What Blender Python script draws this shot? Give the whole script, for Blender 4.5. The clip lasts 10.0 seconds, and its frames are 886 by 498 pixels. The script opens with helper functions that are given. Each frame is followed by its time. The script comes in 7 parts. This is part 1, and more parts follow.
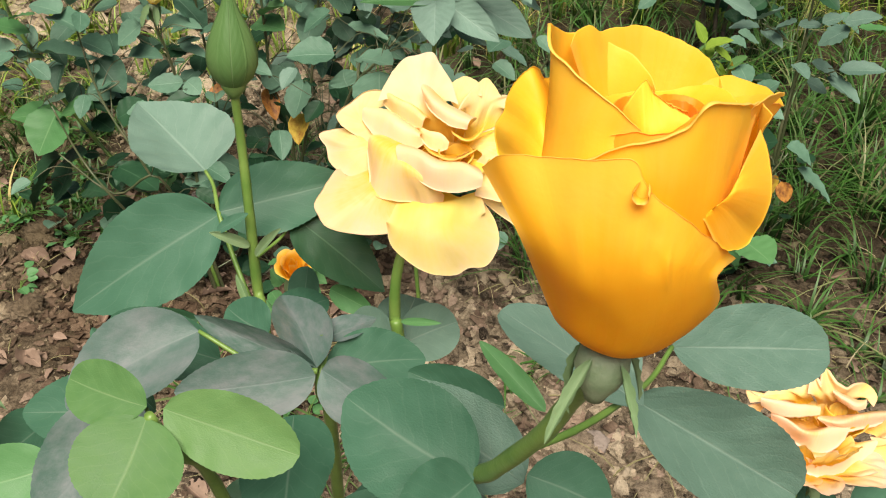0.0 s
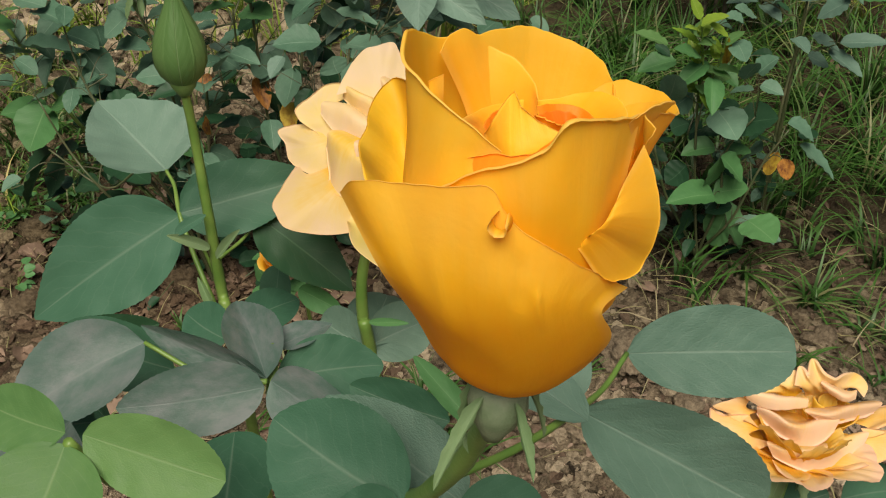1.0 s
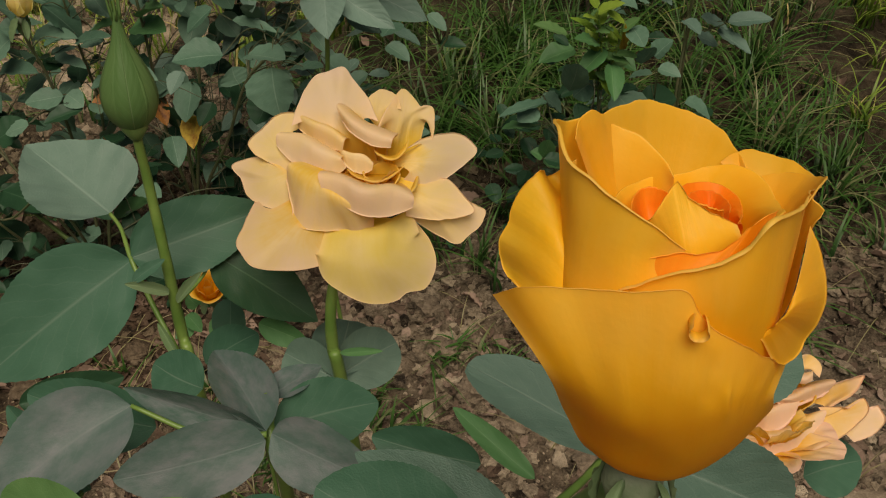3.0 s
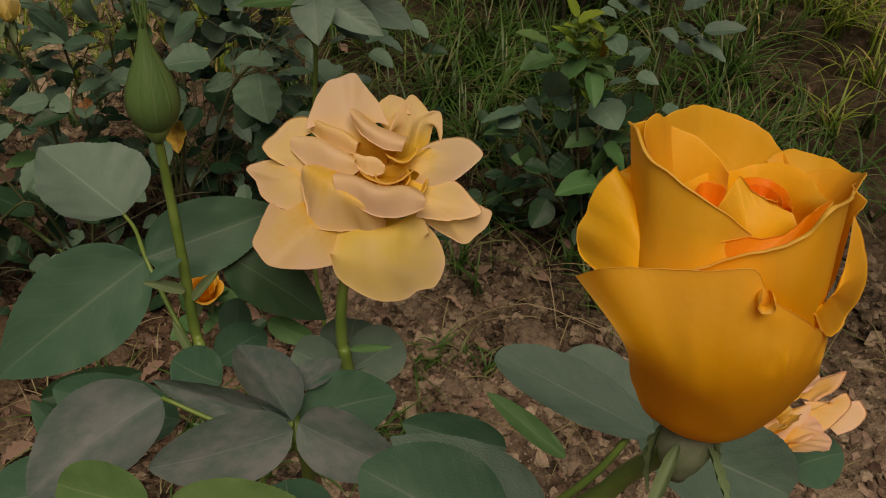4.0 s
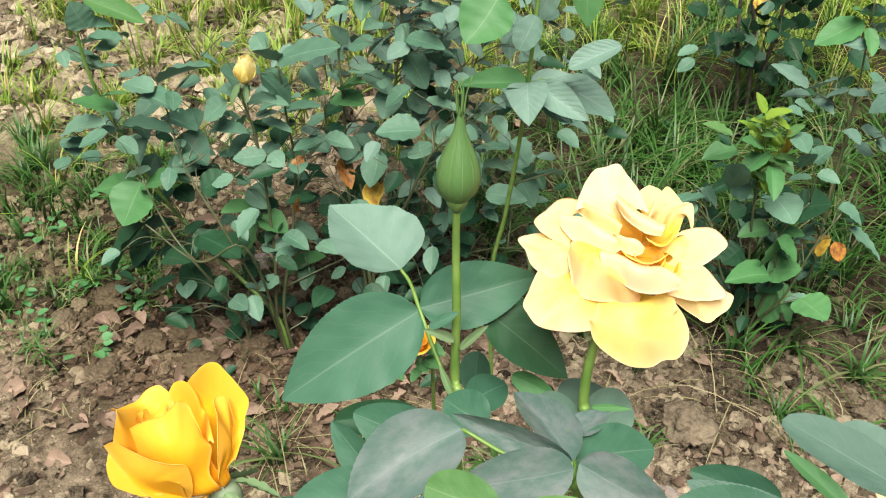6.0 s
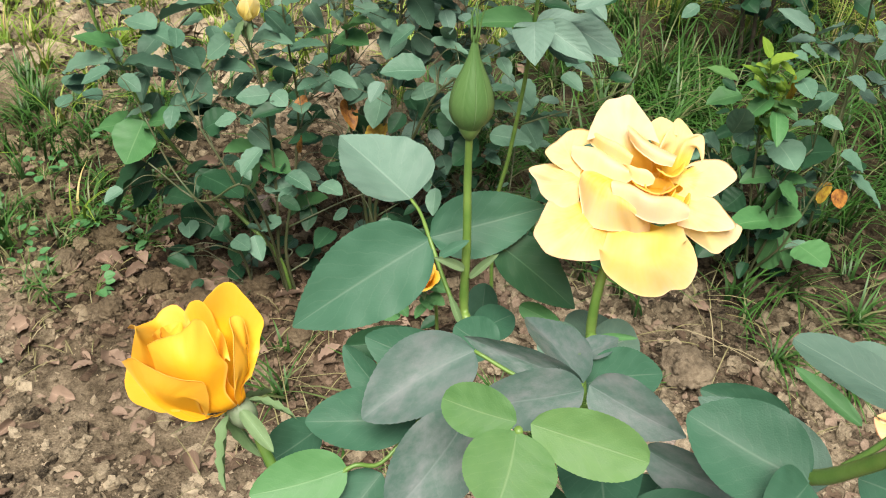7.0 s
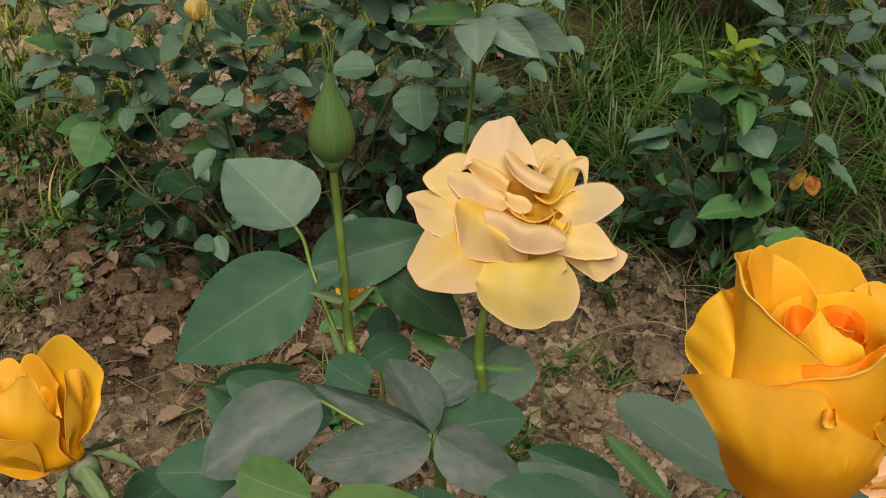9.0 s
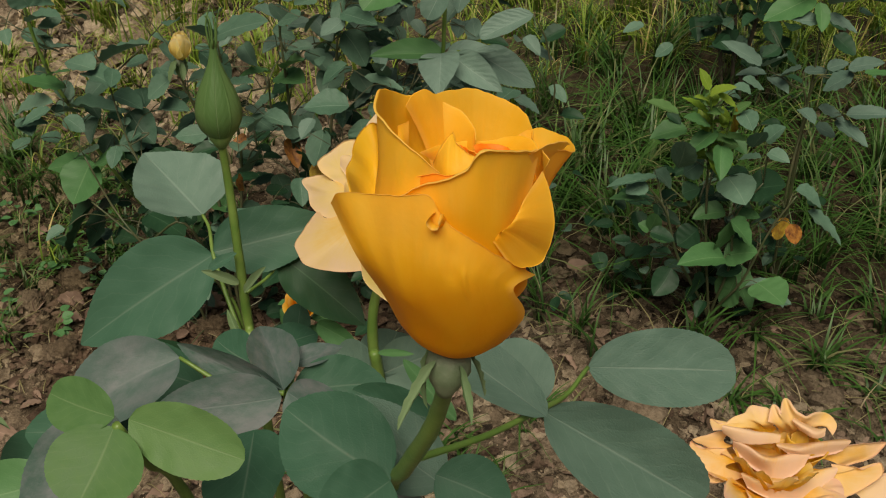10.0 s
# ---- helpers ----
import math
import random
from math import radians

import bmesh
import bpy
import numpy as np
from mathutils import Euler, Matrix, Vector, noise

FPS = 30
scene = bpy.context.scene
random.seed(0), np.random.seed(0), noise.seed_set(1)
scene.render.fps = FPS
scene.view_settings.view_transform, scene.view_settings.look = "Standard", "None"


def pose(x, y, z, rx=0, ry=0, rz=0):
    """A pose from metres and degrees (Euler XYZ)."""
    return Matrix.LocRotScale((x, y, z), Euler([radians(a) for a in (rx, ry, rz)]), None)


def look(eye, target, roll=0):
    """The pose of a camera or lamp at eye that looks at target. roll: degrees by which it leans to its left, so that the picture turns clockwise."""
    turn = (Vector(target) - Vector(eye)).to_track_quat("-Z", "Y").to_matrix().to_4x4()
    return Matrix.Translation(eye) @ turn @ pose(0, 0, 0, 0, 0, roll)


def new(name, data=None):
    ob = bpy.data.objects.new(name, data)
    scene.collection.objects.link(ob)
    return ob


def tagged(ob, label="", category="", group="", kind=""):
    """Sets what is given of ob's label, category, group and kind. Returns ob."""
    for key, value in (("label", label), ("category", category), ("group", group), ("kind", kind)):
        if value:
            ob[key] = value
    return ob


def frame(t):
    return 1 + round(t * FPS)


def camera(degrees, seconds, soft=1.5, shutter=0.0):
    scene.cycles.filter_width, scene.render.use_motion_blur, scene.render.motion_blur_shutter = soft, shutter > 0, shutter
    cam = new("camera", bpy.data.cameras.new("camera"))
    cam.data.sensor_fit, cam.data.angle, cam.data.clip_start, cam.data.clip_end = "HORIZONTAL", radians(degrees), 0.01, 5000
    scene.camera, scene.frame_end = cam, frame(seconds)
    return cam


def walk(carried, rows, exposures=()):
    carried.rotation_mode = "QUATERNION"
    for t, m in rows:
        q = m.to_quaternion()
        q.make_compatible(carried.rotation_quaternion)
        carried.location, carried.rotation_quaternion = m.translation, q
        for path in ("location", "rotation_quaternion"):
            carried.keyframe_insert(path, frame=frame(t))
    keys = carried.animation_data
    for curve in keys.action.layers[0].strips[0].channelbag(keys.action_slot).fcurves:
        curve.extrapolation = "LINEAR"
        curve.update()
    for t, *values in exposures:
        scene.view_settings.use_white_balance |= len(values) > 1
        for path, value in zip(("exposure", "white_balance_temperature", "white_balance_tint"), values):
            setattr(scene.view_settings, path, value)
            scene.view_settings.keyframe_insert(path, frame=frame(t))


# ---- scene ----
cam = camera(47.0, 10.0, soft=1.1)
PATH = [
    (0, (0.057, -0.012, 0.931), (-0.173, 1.504, -0.354), 0.4),
    (0.5, (0.075, 0.008, 0.928), (-0.196, 1.5, -0.375), -1.6),
    (1, (0.0754, 0.0078, 0.926), (-0.18, 1.497, -0.389), -1.7),
    (1.5, (0.0683, 0.0098, 0.921), (-0.164, 1.502, -0.396), -1.0),
    (2, (0.0556, 0.0158, 0.9237), (-0.13, 1.501, -0.412), -1.0),
    (2.5, (0.0474, 0.0228, 0.9277), (-0.054, 1.516, -0.41), -1.6),
    (4, (0.023, 0.004, 0.943), (0.051, 1.503, -0.381), 0.7),
    (4.5, (0.012, 0.001, 0.942), (0.013, 1.523, -0.356), 0.3),
    (5, (-0.002, -0.015, 0.96), (-0.126, 1.549, -0.28), -0.7),
    (5.5, (-0.012, -0.025, 0.982), (-0.176, 1.573, -0.21), -0.3),
    (6, (-0.037, -0.047, 0.982), (-0.257, 1.522, -0.24), 0.1),
    (7.5, (-0.043, -0.058, 0.973), (-0.23, 1.42, -0.361), 1.4),
    (8, (-0.022, -0.015, 0.993), (-0.194, 1.428, -0.381), 1.3),
    (8.5, (0, 0, 0.995), (-0.199, 1.423, -0.396), -0.5),
    (9, (0.022, -0.015, 0.983), (-0.218, 1.456, -0.35), -1.3),
    (9.5, (0.052, -0.031, 0.959), (-0.22, 1.512, -0.284), -1.0),
    (10, (0.096, -0.038, 0.951), (-0.227, 1.52, -0.262), -1.8),
]
# the clip's own exposure and balance drift as the bright bloom fills the picture
STOPS = ((0, 0.60, 6700, 15), (0.5, 0.34, 6800, 13), (1, -0.06, 6900, 13), (1.5, -0.12, 6900, 12), (2.5, -0.42, 7000, 15), (4, -1.08, 8100, 29), (4.5, -1.18, 8200, 31), (5, -0.64, 7500, 22), (5.5, 0.72, 6550, 13), (6, 0.93, 6350, 11),
         (7.5, 0.72, 6550, 15), (8, 0.70, 6650, 17), (8.5, 0.64, 6700, 17), (9, -0.33, 7300, 17), (9.5, -0.83, 7800, 22), (10, -0.46, 7200, 16))
GAIN = 1.50
walk(cam, [(t, look(eye, target, roll)) for t, eye, target, roll in PATH], [(t, GAIN + s, k, tint) for t, s, k, tint in STOPS])

# ---- light ----
SUN_EL, SUN_AZ = radians(64), radians(176)
world = bpy.data.worlds.new("sky")
scene.world = world
world.use_nodes = True
_wn = world.node_tree.nodes
_sky = _wn.new("ShaderNodeTexSky")
_sky.sky_type = "NISHITA"
_sky.sun_disc = False
_sky.sun_elevation, _sky.sun_rotation = SUN_EL, SUN_AZ
_sky.air_density, _sky.dust_density, _sky.ozone_density = 1.0, 3.0, 1.0
_wn["Background"].inputs["Strength"].default_value = 0.010
world.node_tree.links.new(_sky.outputs["Color"], _wn["Background"].inputs["Color"])
sun = new("sun", bpy.data.lights.new("sun", "SUN"))
sun.data.energy, sun.data.angle, sun.data.color = 1.8, radians(40), (1.0, 0.94, 0.84)
_d = Vector((math.sin(SUN_AZ) * math.cos(SUN_EL), math.cos(SUN_AZ) * math.cos(SUN_EL), math.sin(SUN_EL)))
sun.matrix_world = look(_d * 30, (0, 0, 0))


# ---- materials ----
class Mat:
    """A node material with short-hand for nodes and links."""

    def __init__(self, name):
        self.m = bpy.data.materials.new(name)
        self.m.use_nodes = True
        self.t = self.m.node_tree
        self.bsdf = self.t.nodes["Principled BSDF"]
        self.out = self.t.nodes["Material Output"]

    def n(self, kind, **values):
        node = self.t.nodes.new("ShaderNode" + kind)
        for key, value in values.items():
            if key in ("operation", "blend_type", "data_type", "feature", "wave_type", "bands_direction", "use_clamp"):
                if key == "operation":
                    node.operation = value
                elif key == "blend_type":
                    node.blend_type = value
                elif key == "data_type":
                    node.data_type = value
                elif key == "feature":
                    node.feature = value
            else:
                node.inputs[key].default_value = value
        return node

    def link(self, a, b):
        self.t.links.new(a, b)
        return self

    def math(self, op, a, b=None):
        node = self.n("Math", operation=op)
        for i, v in enumerate((a, b)):
            if v is None:
                continue
            if isinstance(v, (int, float)):
                node.inputs[i].default_value = v
            else:
                self.link(v, node.inputs[i])
        return node.outputs[0]

    def noise(self, vec, scale, detail=3.0, rough=0.55):
        node = self.n("TexNoise", Scale=scale, Detail=detail, Roughness=rough)
        if vec is not None:
            self.link(vec, node.inputs["Vector"])
        return node.outputs["Fac"]

    def ramp(self, fac, stops):
        node = self.n("ValToRGB")
        el = node.color_ramp.elements
        while len(el) < len(stops):
            el.new(0.5)
        for e, (p, c) in zip(el, stops):
            e.position, e.color = p, (*c, 1)
        self.link(fac, node.inputs[0])
        return node.outputs[0]

    def mix(self, fac, a, b, how="MIX"):
        node = self.n("Mix", data_type="RGBA", blend_type=how)
        for sock, v in ((node.inputs[0], fac), (node.inputs[6], a), (node.inputs[7], b)):
            if isinstance(v, (int, float)):
                sock.default_value = v
            elif isinstance(v, tuple):
                sock.default_value = (*v, 1)
            else:
                self.link(v, sock)
        return node.outputs[2]

    def bump(self, height, strength, distance=0.001):
        node = self.n("Bump", Strength=strength, Distance=distance)
        self.link(height, node.inputs["Height"])
        self.link(node.outputs[0], self.bsdf.inputs["Normal"])
        return node.outputs[0]

    def thin(self, colour, share, normal=None):
        """Lets part of the light through, as leaves and petals do."""
        tr = self.n("BsdfTranslucent")
        self.link(colour, tr.inputs["Color"])
        if normal is not None:
            self.link(normal, tr.inputs["Normal"])
        mx = self.n("MixShader", Fac=share)
        self.link(self.bsdf.outputs[0], mx.inputs[1]).link(tr.outputs[0], mx.inputs[2])
        self.link(mx.outputs[0], self.out.inputs["Surface"])


def uv_of(m):
    sep = m.n("SeparateXYZ")
    m.link(m.n("UVMap").outputs[0], sep.inputs[0])
    return sep.outputs[0], sep.outputs[1]


def leaf_material(name, dark, light, vein, share=0.16, rough=0.5, spots=None, relief=0.28, ribs=0.16):
    m = Mat(name)
    u, v = uv_of(m)
    obj = m.n("TexCoord").outputs["Object"]
    rnd = m.n("ObjectInfo").outputs["Random"]
    blotch = m.noise(obj, 4.0, 4)
    base = m.mix(m.math("ADD", m.math("MULTIPLY", blotch, 0.7), m.math("MULTIPLY", m.math("SUBTRACT", rnd, 0.3), 0.6)), dark, light)
    across = m.math("ABSOLUTE", m.math("SUBTRACT", u, 0.5))
    # side veins slant towards the tip
    phase = m.math("SUBTRACT", m.math("MULTIPLY", v, 8.0), m.math("MULTIPLY", across, 5.5))
    phase = m.math("ADD", phase, m.math("MULTIPLY", m.noise(obj, 3.5, 3), 1.8))
    saw = m.math("ABSOLUTE", m.math("SUBTRACT", m.math("FRACT", phase), 0.5))
    side = m.math("SUBTRACT", 1.0, m.math("MULTIPLY", saw, 16.0))
    side = m.math("MAXIMUM", side, 0.0)
    mid = m.math("MAXIMUM", m.math("SUBTRACT", 1.0, m.math("MULTIPLY", across, 45.0)), 0.0)
    lines = m.math("MAXIMUM", m.math("MULTIPLY", side, 0.24), mid)
    col = m.mix(m.math("MULTIPLY", lines, 0.42), base, vein)
    if spots:
        dots = m.ramp(m.noise(obj, 2.6, 5, 0.62), [(0.42, (0, 0, 0)), (0.62, (1, 1, 1))])
        col = m.mix(dots, col, spots)
    m.link(col, m.bsdf.inputs["Base Color"])
    fine = m.noise(obj, 60.0, 3)
    m.link(m.math("ADD", rough, m.math("MULTIPLY", m.math("SUBTRACT", blotch, 0.5), 0.35)), m.bsdf.inputs["Roughness"])
    h = m.math("ADD", m.math("MULTIPLY", fine, 0.35), m.math("SUBTRACT", m.math("MULTIPLY", saw, ribs), m.math("MULTIPLY", mid, 0.25)))
    nrm = m.bump(h, relief, 0.0009)
    m.bsdf.inputs["Specular IOR Level"].default_value = 0.26
    m.thin(col, share, nrm)
    return m.m


def petal_material(name, stops, edge, edge_amount, share=0.26, rough=0.5):
    """stops: colours from the petal's foot to its rim."""
    m = Mat(name)
    u, v = uv_of(m)
    obj = m.n("TexCoord").outputs["Object"]
    rnd = m.n("ObjectInfo").outputs["Random"]
    comb = m.n("CombineXYZ")
    m.link(m.math("MULTIPLY", u, 34.0), comb.inputs[0])
    m.link(m.math("MULTIPLY", v, 3.0), comb.inputs[1])
    m.link(rnd, comb.inputs[2])
    streak = m.noise(comb.outputs[0], 1.0, 3)
    cloud = m.noise(obj, 55.0, 3)
    where = m.math("ADD", v, m.math("ADD", m.math("MULTIPLY", m.math("SUBTRACT", cloud, 0.5), 0.7), m.math("MULTIPLY", m.math("SUBTRACT", streak, 0.5), 0.18)))
    col = m.ramp(where, stops)
    rim = m.math("MAXIMUM", m.math("MULTIPLY", m.math("SUBTRACT", v, 0.86), 7.0), m.math("MULTIPLY", m.math("SUBTRACT", m.math("ABSOLUTE", m.math("SUBTRACT", u, 0.5)), 0.44), 12.0))
    rim = m.math("MULTIPLY", m.math("MINIMUM", m.math("MAXIMUM", rim, 0.0), 1.0), m.math("MULTIPLY", m.math("ADD", cloud, 0.3), edge_amount))
    col = m.mix(rim, col, edge)
    hsv = m.n("HueSaturation")
    m.link(m.math("ADD", 0.493, m.math("MULTIPLY", rnd, 0.014)), hsv.inputs["Hue"])
    m.link(m.math("ADD", 0.95, m.math("MULTIPLY", rnd, 0.1)), hsv.inputs["Value"])
    m.link(col, hsv.inputs["Color"])
    col = hsv.outputs[0]
    m.link(col, m.bsdf.inputs["Base Color"])
    m.bsdf.inputs["Roughness"].default_value = rough
    m.bsdf.inputs["Specular IOR Level"].default_value = 0.25
    nrm = m.bump(m.math("ADD", m.math("MULTIPLY", streak, 0.2), m.math("ADD", m.math("MULTIPLY", m.noise(obj, 130.0, 4), 0.9), m.math("MULTIPLY", m.noise(obj, 900.0, 2), 0.2))), 0.22, 0.0009)
    m.thin(col, share, nrm)
    return m.m


def stem_material(name, a, b, rough=0.45, scale=60.0):
    m = Mat(name)
    obj = m.n("TexCoord").outputs["Object"]
    col = m.mix(m.ramp(m.noise(obj, scale, 4), [(0.35, (0, 0, 0)), (0.7, (1, 1, 1))]), a, b)
    m.link(col, m.bsdf.inputs["Base Color"])
    m.bsdf.inputs["Roughness"].default_value = rough
    m.bump(m.noise(obj, scale * 8, 3), 0.3, 0.0006)
    return m.m


def soil_material(name, stops, scale, bump_distance, shade_and_humus=False):
    m = Mat(name)
    geo = m.n("TexCoord").outputs["Object"]
    big, mid, fine = m.noise(geo, scale * 0.12, 3), m.noise(geo, scale, 6, 0.68), m.noise(geo, scale * 7, 4, 0.65)
    f = m.math("ADD", m.math("MULTIPLY", big, 0.35), m.math("ADD", m.math("MULTIPLY", mid, 0.4), m.math("MULTIPLY", fine, 0.25)))
    f = m.math("ADD", f, m.math("MULTIPLY", m.math("SUBTRACT", m.n("NewGeometry").outputs["Random Per Island"], 0.5), 0.22))
    col = m.ramp(f, stops)
    if shade_and_humus:
        # ragged spots: bush shade painted into the soil, humus under grass, darker weedy patch
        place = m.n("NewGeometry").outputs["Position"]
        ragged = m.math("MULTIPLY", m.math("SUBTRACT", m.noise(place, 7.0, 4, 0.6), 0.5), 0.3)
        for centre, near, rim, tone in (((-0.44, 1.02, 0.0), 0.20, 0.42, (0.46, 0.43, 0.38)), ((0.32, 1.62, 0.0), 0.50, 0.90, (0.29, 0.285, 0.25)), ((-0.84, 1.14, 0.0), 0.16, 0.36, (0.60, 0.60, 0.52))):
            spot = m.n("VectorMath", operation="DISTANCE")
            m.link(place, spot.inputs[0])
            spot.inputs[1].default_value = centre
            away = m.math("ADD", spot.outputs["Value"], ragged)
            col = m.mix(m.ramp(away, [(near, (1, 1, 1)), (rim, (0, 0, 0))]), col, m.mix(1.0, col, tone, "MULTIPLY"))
    m.link(col, m.bsdf.inputs["Base Color"])
    m.bsdf.inputs["Roughness"].default_value = 0.95
    m.bsdf.inputs["Specular IOR Level"].default_value = 0.15
    m.bump(m.math("ADD", mid, m.math("MULTIPLY", fine, 0.6)), 1.0, bump_distance)
    return m.m


LEAF = leaf_material("leaf_blue_green", (0.026, 0.090, 0.049), (0.064, 0.160, 0.099), (0.17, 0.25, 0.18), relief=0.32)
LEAF_BACK = leaf_material("leaf_bush", (0.0465, 0.122, 0.0721), (0.146, 0.263, 0.18), (0.263, 0.381, 0.278), relief=0.5)
# pale blue-green leaves; on exposed and glossy ones light is put into the colour
LEAF_GLAUCOUS_LIT = leaf_material("leaf_glaucous_lit", (0.075, 0.150, 0.108), (0.17, 0.275, 0.21), (0.28, 0.38, 0.31), relief=0.8)
LEAF_RIBBED = leaf_material("leaf_ribbed", (0.085, 0.165, 0.122), (0.18, 0.285, 0.222), (0.29, 0.39, 0.32), relief=0.8, ribs=0.7)
# dark leaves; inside the bushes this puts their shade into the colour
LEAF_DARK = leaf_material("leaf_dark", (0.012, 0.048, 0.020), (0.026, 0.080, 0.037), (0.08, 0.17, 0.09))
LEAF_PURPLE = leaf_material("leaf_purple_grey", (0.046, 0.102, 0.074), (0.095, 0.150, 0.128), (0.19, 0.23, 0.21), spots=(0.150, 0.180, 0.172))
LEAF_LIME = leaf_material("leaf_lime", (0.075, 0.19, 0.060), (0.150, 0.29, 0.095), (0.26, 0.38, 0.18), share=0.35)
LEAF_FEATHER = leaf_material("leaf_yellow_green", (0.13, 0.26, 0.025), (0.26, 0.38, 0.05), (0.45, 0.5, 0.15), share=0.3)
LEAF_GREEN = leaf_material("leaf_fresh_green", (0.05, 0.16, 0.05), (0.10, 0.24, 0.09), (0.2, 0.34, 0.16))
LEAF_YELLOW = leaf_material("leaf_yellow", (0.5, 0.33, 0.03), (0.62, 0.46, 0.08), (0.6, 0.5, 0.2), spots=(0.3, 0.14, 0.03))
LEAF_RUST = leaf_material("leaf_rust", (0.35, 0.13, 0.03), (0.5, 0.25, 0.05), (0.5, 0.3, 0.1), spots=(0.14, 0.05, 0.02))
LEAF_DRY = leaf_material("leaf_dry", (0.0938, 0.0614, 0.0405), (0.32, 0.228, 0.162), (0.497, 0.35, 0.253), share=0.1, rough=0.7)
SEPAL = leaf_material("sepal_green", (0.10, 0.19, 0.07), (0.20, 0.29, 0.15), (0.3, 0.4, 0.25), rough=0.6)
STEM = stem_material("stem_green", (0.085, 0.18, 0.03), (0.16, 0.26, 0.055))
CANE = stem_material("cane_brown_green", (0.045, 0.07, 0.025), (0.10, 0.10, 0.05))
WOOD = stem_material("old_cane", (0.05, 0.04, 0.03), (0.13, 0.10, 0.07), 0.8)
HIP = stem_material("hip_pale_green", (0.13, 0.19, 0.10), (0.22, 0.27, 0.17), 0.6, 200.0)
BUD = stem_material("bud_green", (0.06, 0.15, 0.035), (0.13, 0.22, 0.06), 0.5, 150.0)
BUD_SEPAL = leaf_material("bud_sepal", (0.065, 0.15, 0.04), (0.13, 0.23, 0.075), (0.22, 0.31, 0.15), rough=0.55, relief=0.7)
GOLD = petal_material("petal_gold", [(0.0, (0.93, 0.33, 0.004)), (0.3, (0.94, 0.44, 0.008)), (0.65, (0.95, 0.53, 0.022)), (1.0, (0.95, 0.60, 0.07))], (0.95, 0.67, 0.22), 0.5, share=0.38)
GOLD_HEART = petal_material("petal_orange_heart", [(0.0, (0.80, 0.06, 0.004)), (0.6, (0.91, 0.20, 0.006)), (1.0, (0.93, 0.40, 0.03))], (0.93, 0.52, 0.12), 0.4, share=0.3)
YOLK = petal_material("petal_yolk", [(0.0, (0.80, 0.36, 0.006)), (0.5, (0.82, 0.43, 0.015)), (1.0, (0.84, 0.50, 0.06))], (0.85, 0.58, 0.2), 0.6, share=0.22)
CREAM = petal_material("petal_cream", [(0.0, (0.86, 0.42, 0.006)), (0.45, (0.88, 0.59, 0.08)), (0.66, (0.89, 0.68, 0.28)), (1.0, (0.89, 0.67, 0.44))], (0.89, 0.58, 0.42), 0.5, share=0.42)
CREAM_HEART = petal_material("petal_cream_heart", [(0.0, (0.84, 0.38, 0.005)), (0.5, (0.85, 0.52, 0.02)), (1.0, (0.86, 0.62, 0.16))], (0.86, 0.66, 0.34), 0.5, share=0.45)
CREAM_PALE = petal_material("petal_cream_pale", [(0.0, (0.87, 0.47, 0.008)), (0.42, (0.88, 0.62, 0.12)), (0.62, (0.89, 0.71, 0.37)), (1.0, (0.89, 0.70, 0.50))], (0.89, 0.60, 0.46), 0.45, share=0.42)
CREAM_LEMON = petal_material("petal_cream_lemon", [(0.0, (0.80, 0.60, 0.04)), (0.5, (0.83, 0.67, 0.16)), (0.8, (0.86, 0.69, 0.29)), (1.0, (0.87, 0.67, 0.41))], (0.87, 0.58, 0.40), 0.5, share=0.4)
LEMON = petal_material("petal_lemon", [(0.0, (0.93, 0.74, 0.12)), (0.5, (0.94, 0.80, 0.24)), (1.0, (0.95, 0.86, 0.42))], (0.95, 0.87, 0.58), 0.5, share=0.35)
APRICOT = petal_material("petal_apricot", [(0.0, (0.84, 0.36, 0.008)), (0.45, (0.85, 0.47, 0.04)), (0.75, (0.85, 0.57, 0.24)), (1.0, (0.85, 0.58, 0.37))], (0.84, 0.50, 0.35), 0.7, share=0.24)
APRICOT_PALE = petal_material("petal_apricot_pale", [(0.0, (0.82, 0.36, 0.008)), (0.45, (0.84, 0.50, 0.08)), (0.68, (0.85, 0.60, 0.34)), (1.0, (0.85, 0.60, 0.44))], (0.84, 0.52, 0.40), 0.6, share=0.24)
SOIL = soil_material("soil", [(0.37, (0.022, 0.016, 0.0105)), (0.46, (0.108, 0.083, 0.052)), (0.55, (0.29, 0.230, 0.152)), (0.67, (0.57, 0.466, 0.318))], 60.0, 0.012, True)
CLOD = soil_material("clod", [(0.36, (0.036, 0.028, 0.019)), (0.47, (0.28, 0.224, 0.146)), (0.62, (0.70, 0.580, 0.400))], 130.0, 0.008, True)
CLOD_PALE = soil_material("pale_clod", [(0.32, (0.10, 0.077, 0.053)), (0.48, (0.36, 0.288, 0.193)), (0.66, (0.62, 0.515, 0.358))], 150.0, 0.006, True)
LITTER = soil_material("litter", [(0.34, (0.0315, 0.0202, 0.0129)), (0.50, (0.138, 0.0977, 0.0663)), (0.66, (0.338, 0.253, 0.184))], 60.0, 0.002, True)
STONE = soil_material("pale_stone", [(0.2, (0.16, 0.13, 0.105)), (0.8, (0.34, 0.29, 0.24))], 60.0, 0.002)


def grass_material(name, low, high, dry):
    m = Mat(name)
    u, v = uv_of(m)
    rnd = m.n("NewGeometry").outputs["Random Per Island"]
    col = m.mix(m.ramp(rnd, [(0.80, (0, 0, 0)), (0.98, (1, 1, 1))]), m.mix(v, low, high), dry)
    m.link(col, m.bsdf.inputs["Base Color"])
    m.bsdf.inputs["Roughness"].default_value = 0.5
    m.thin(col, 0.3)
    return m.m


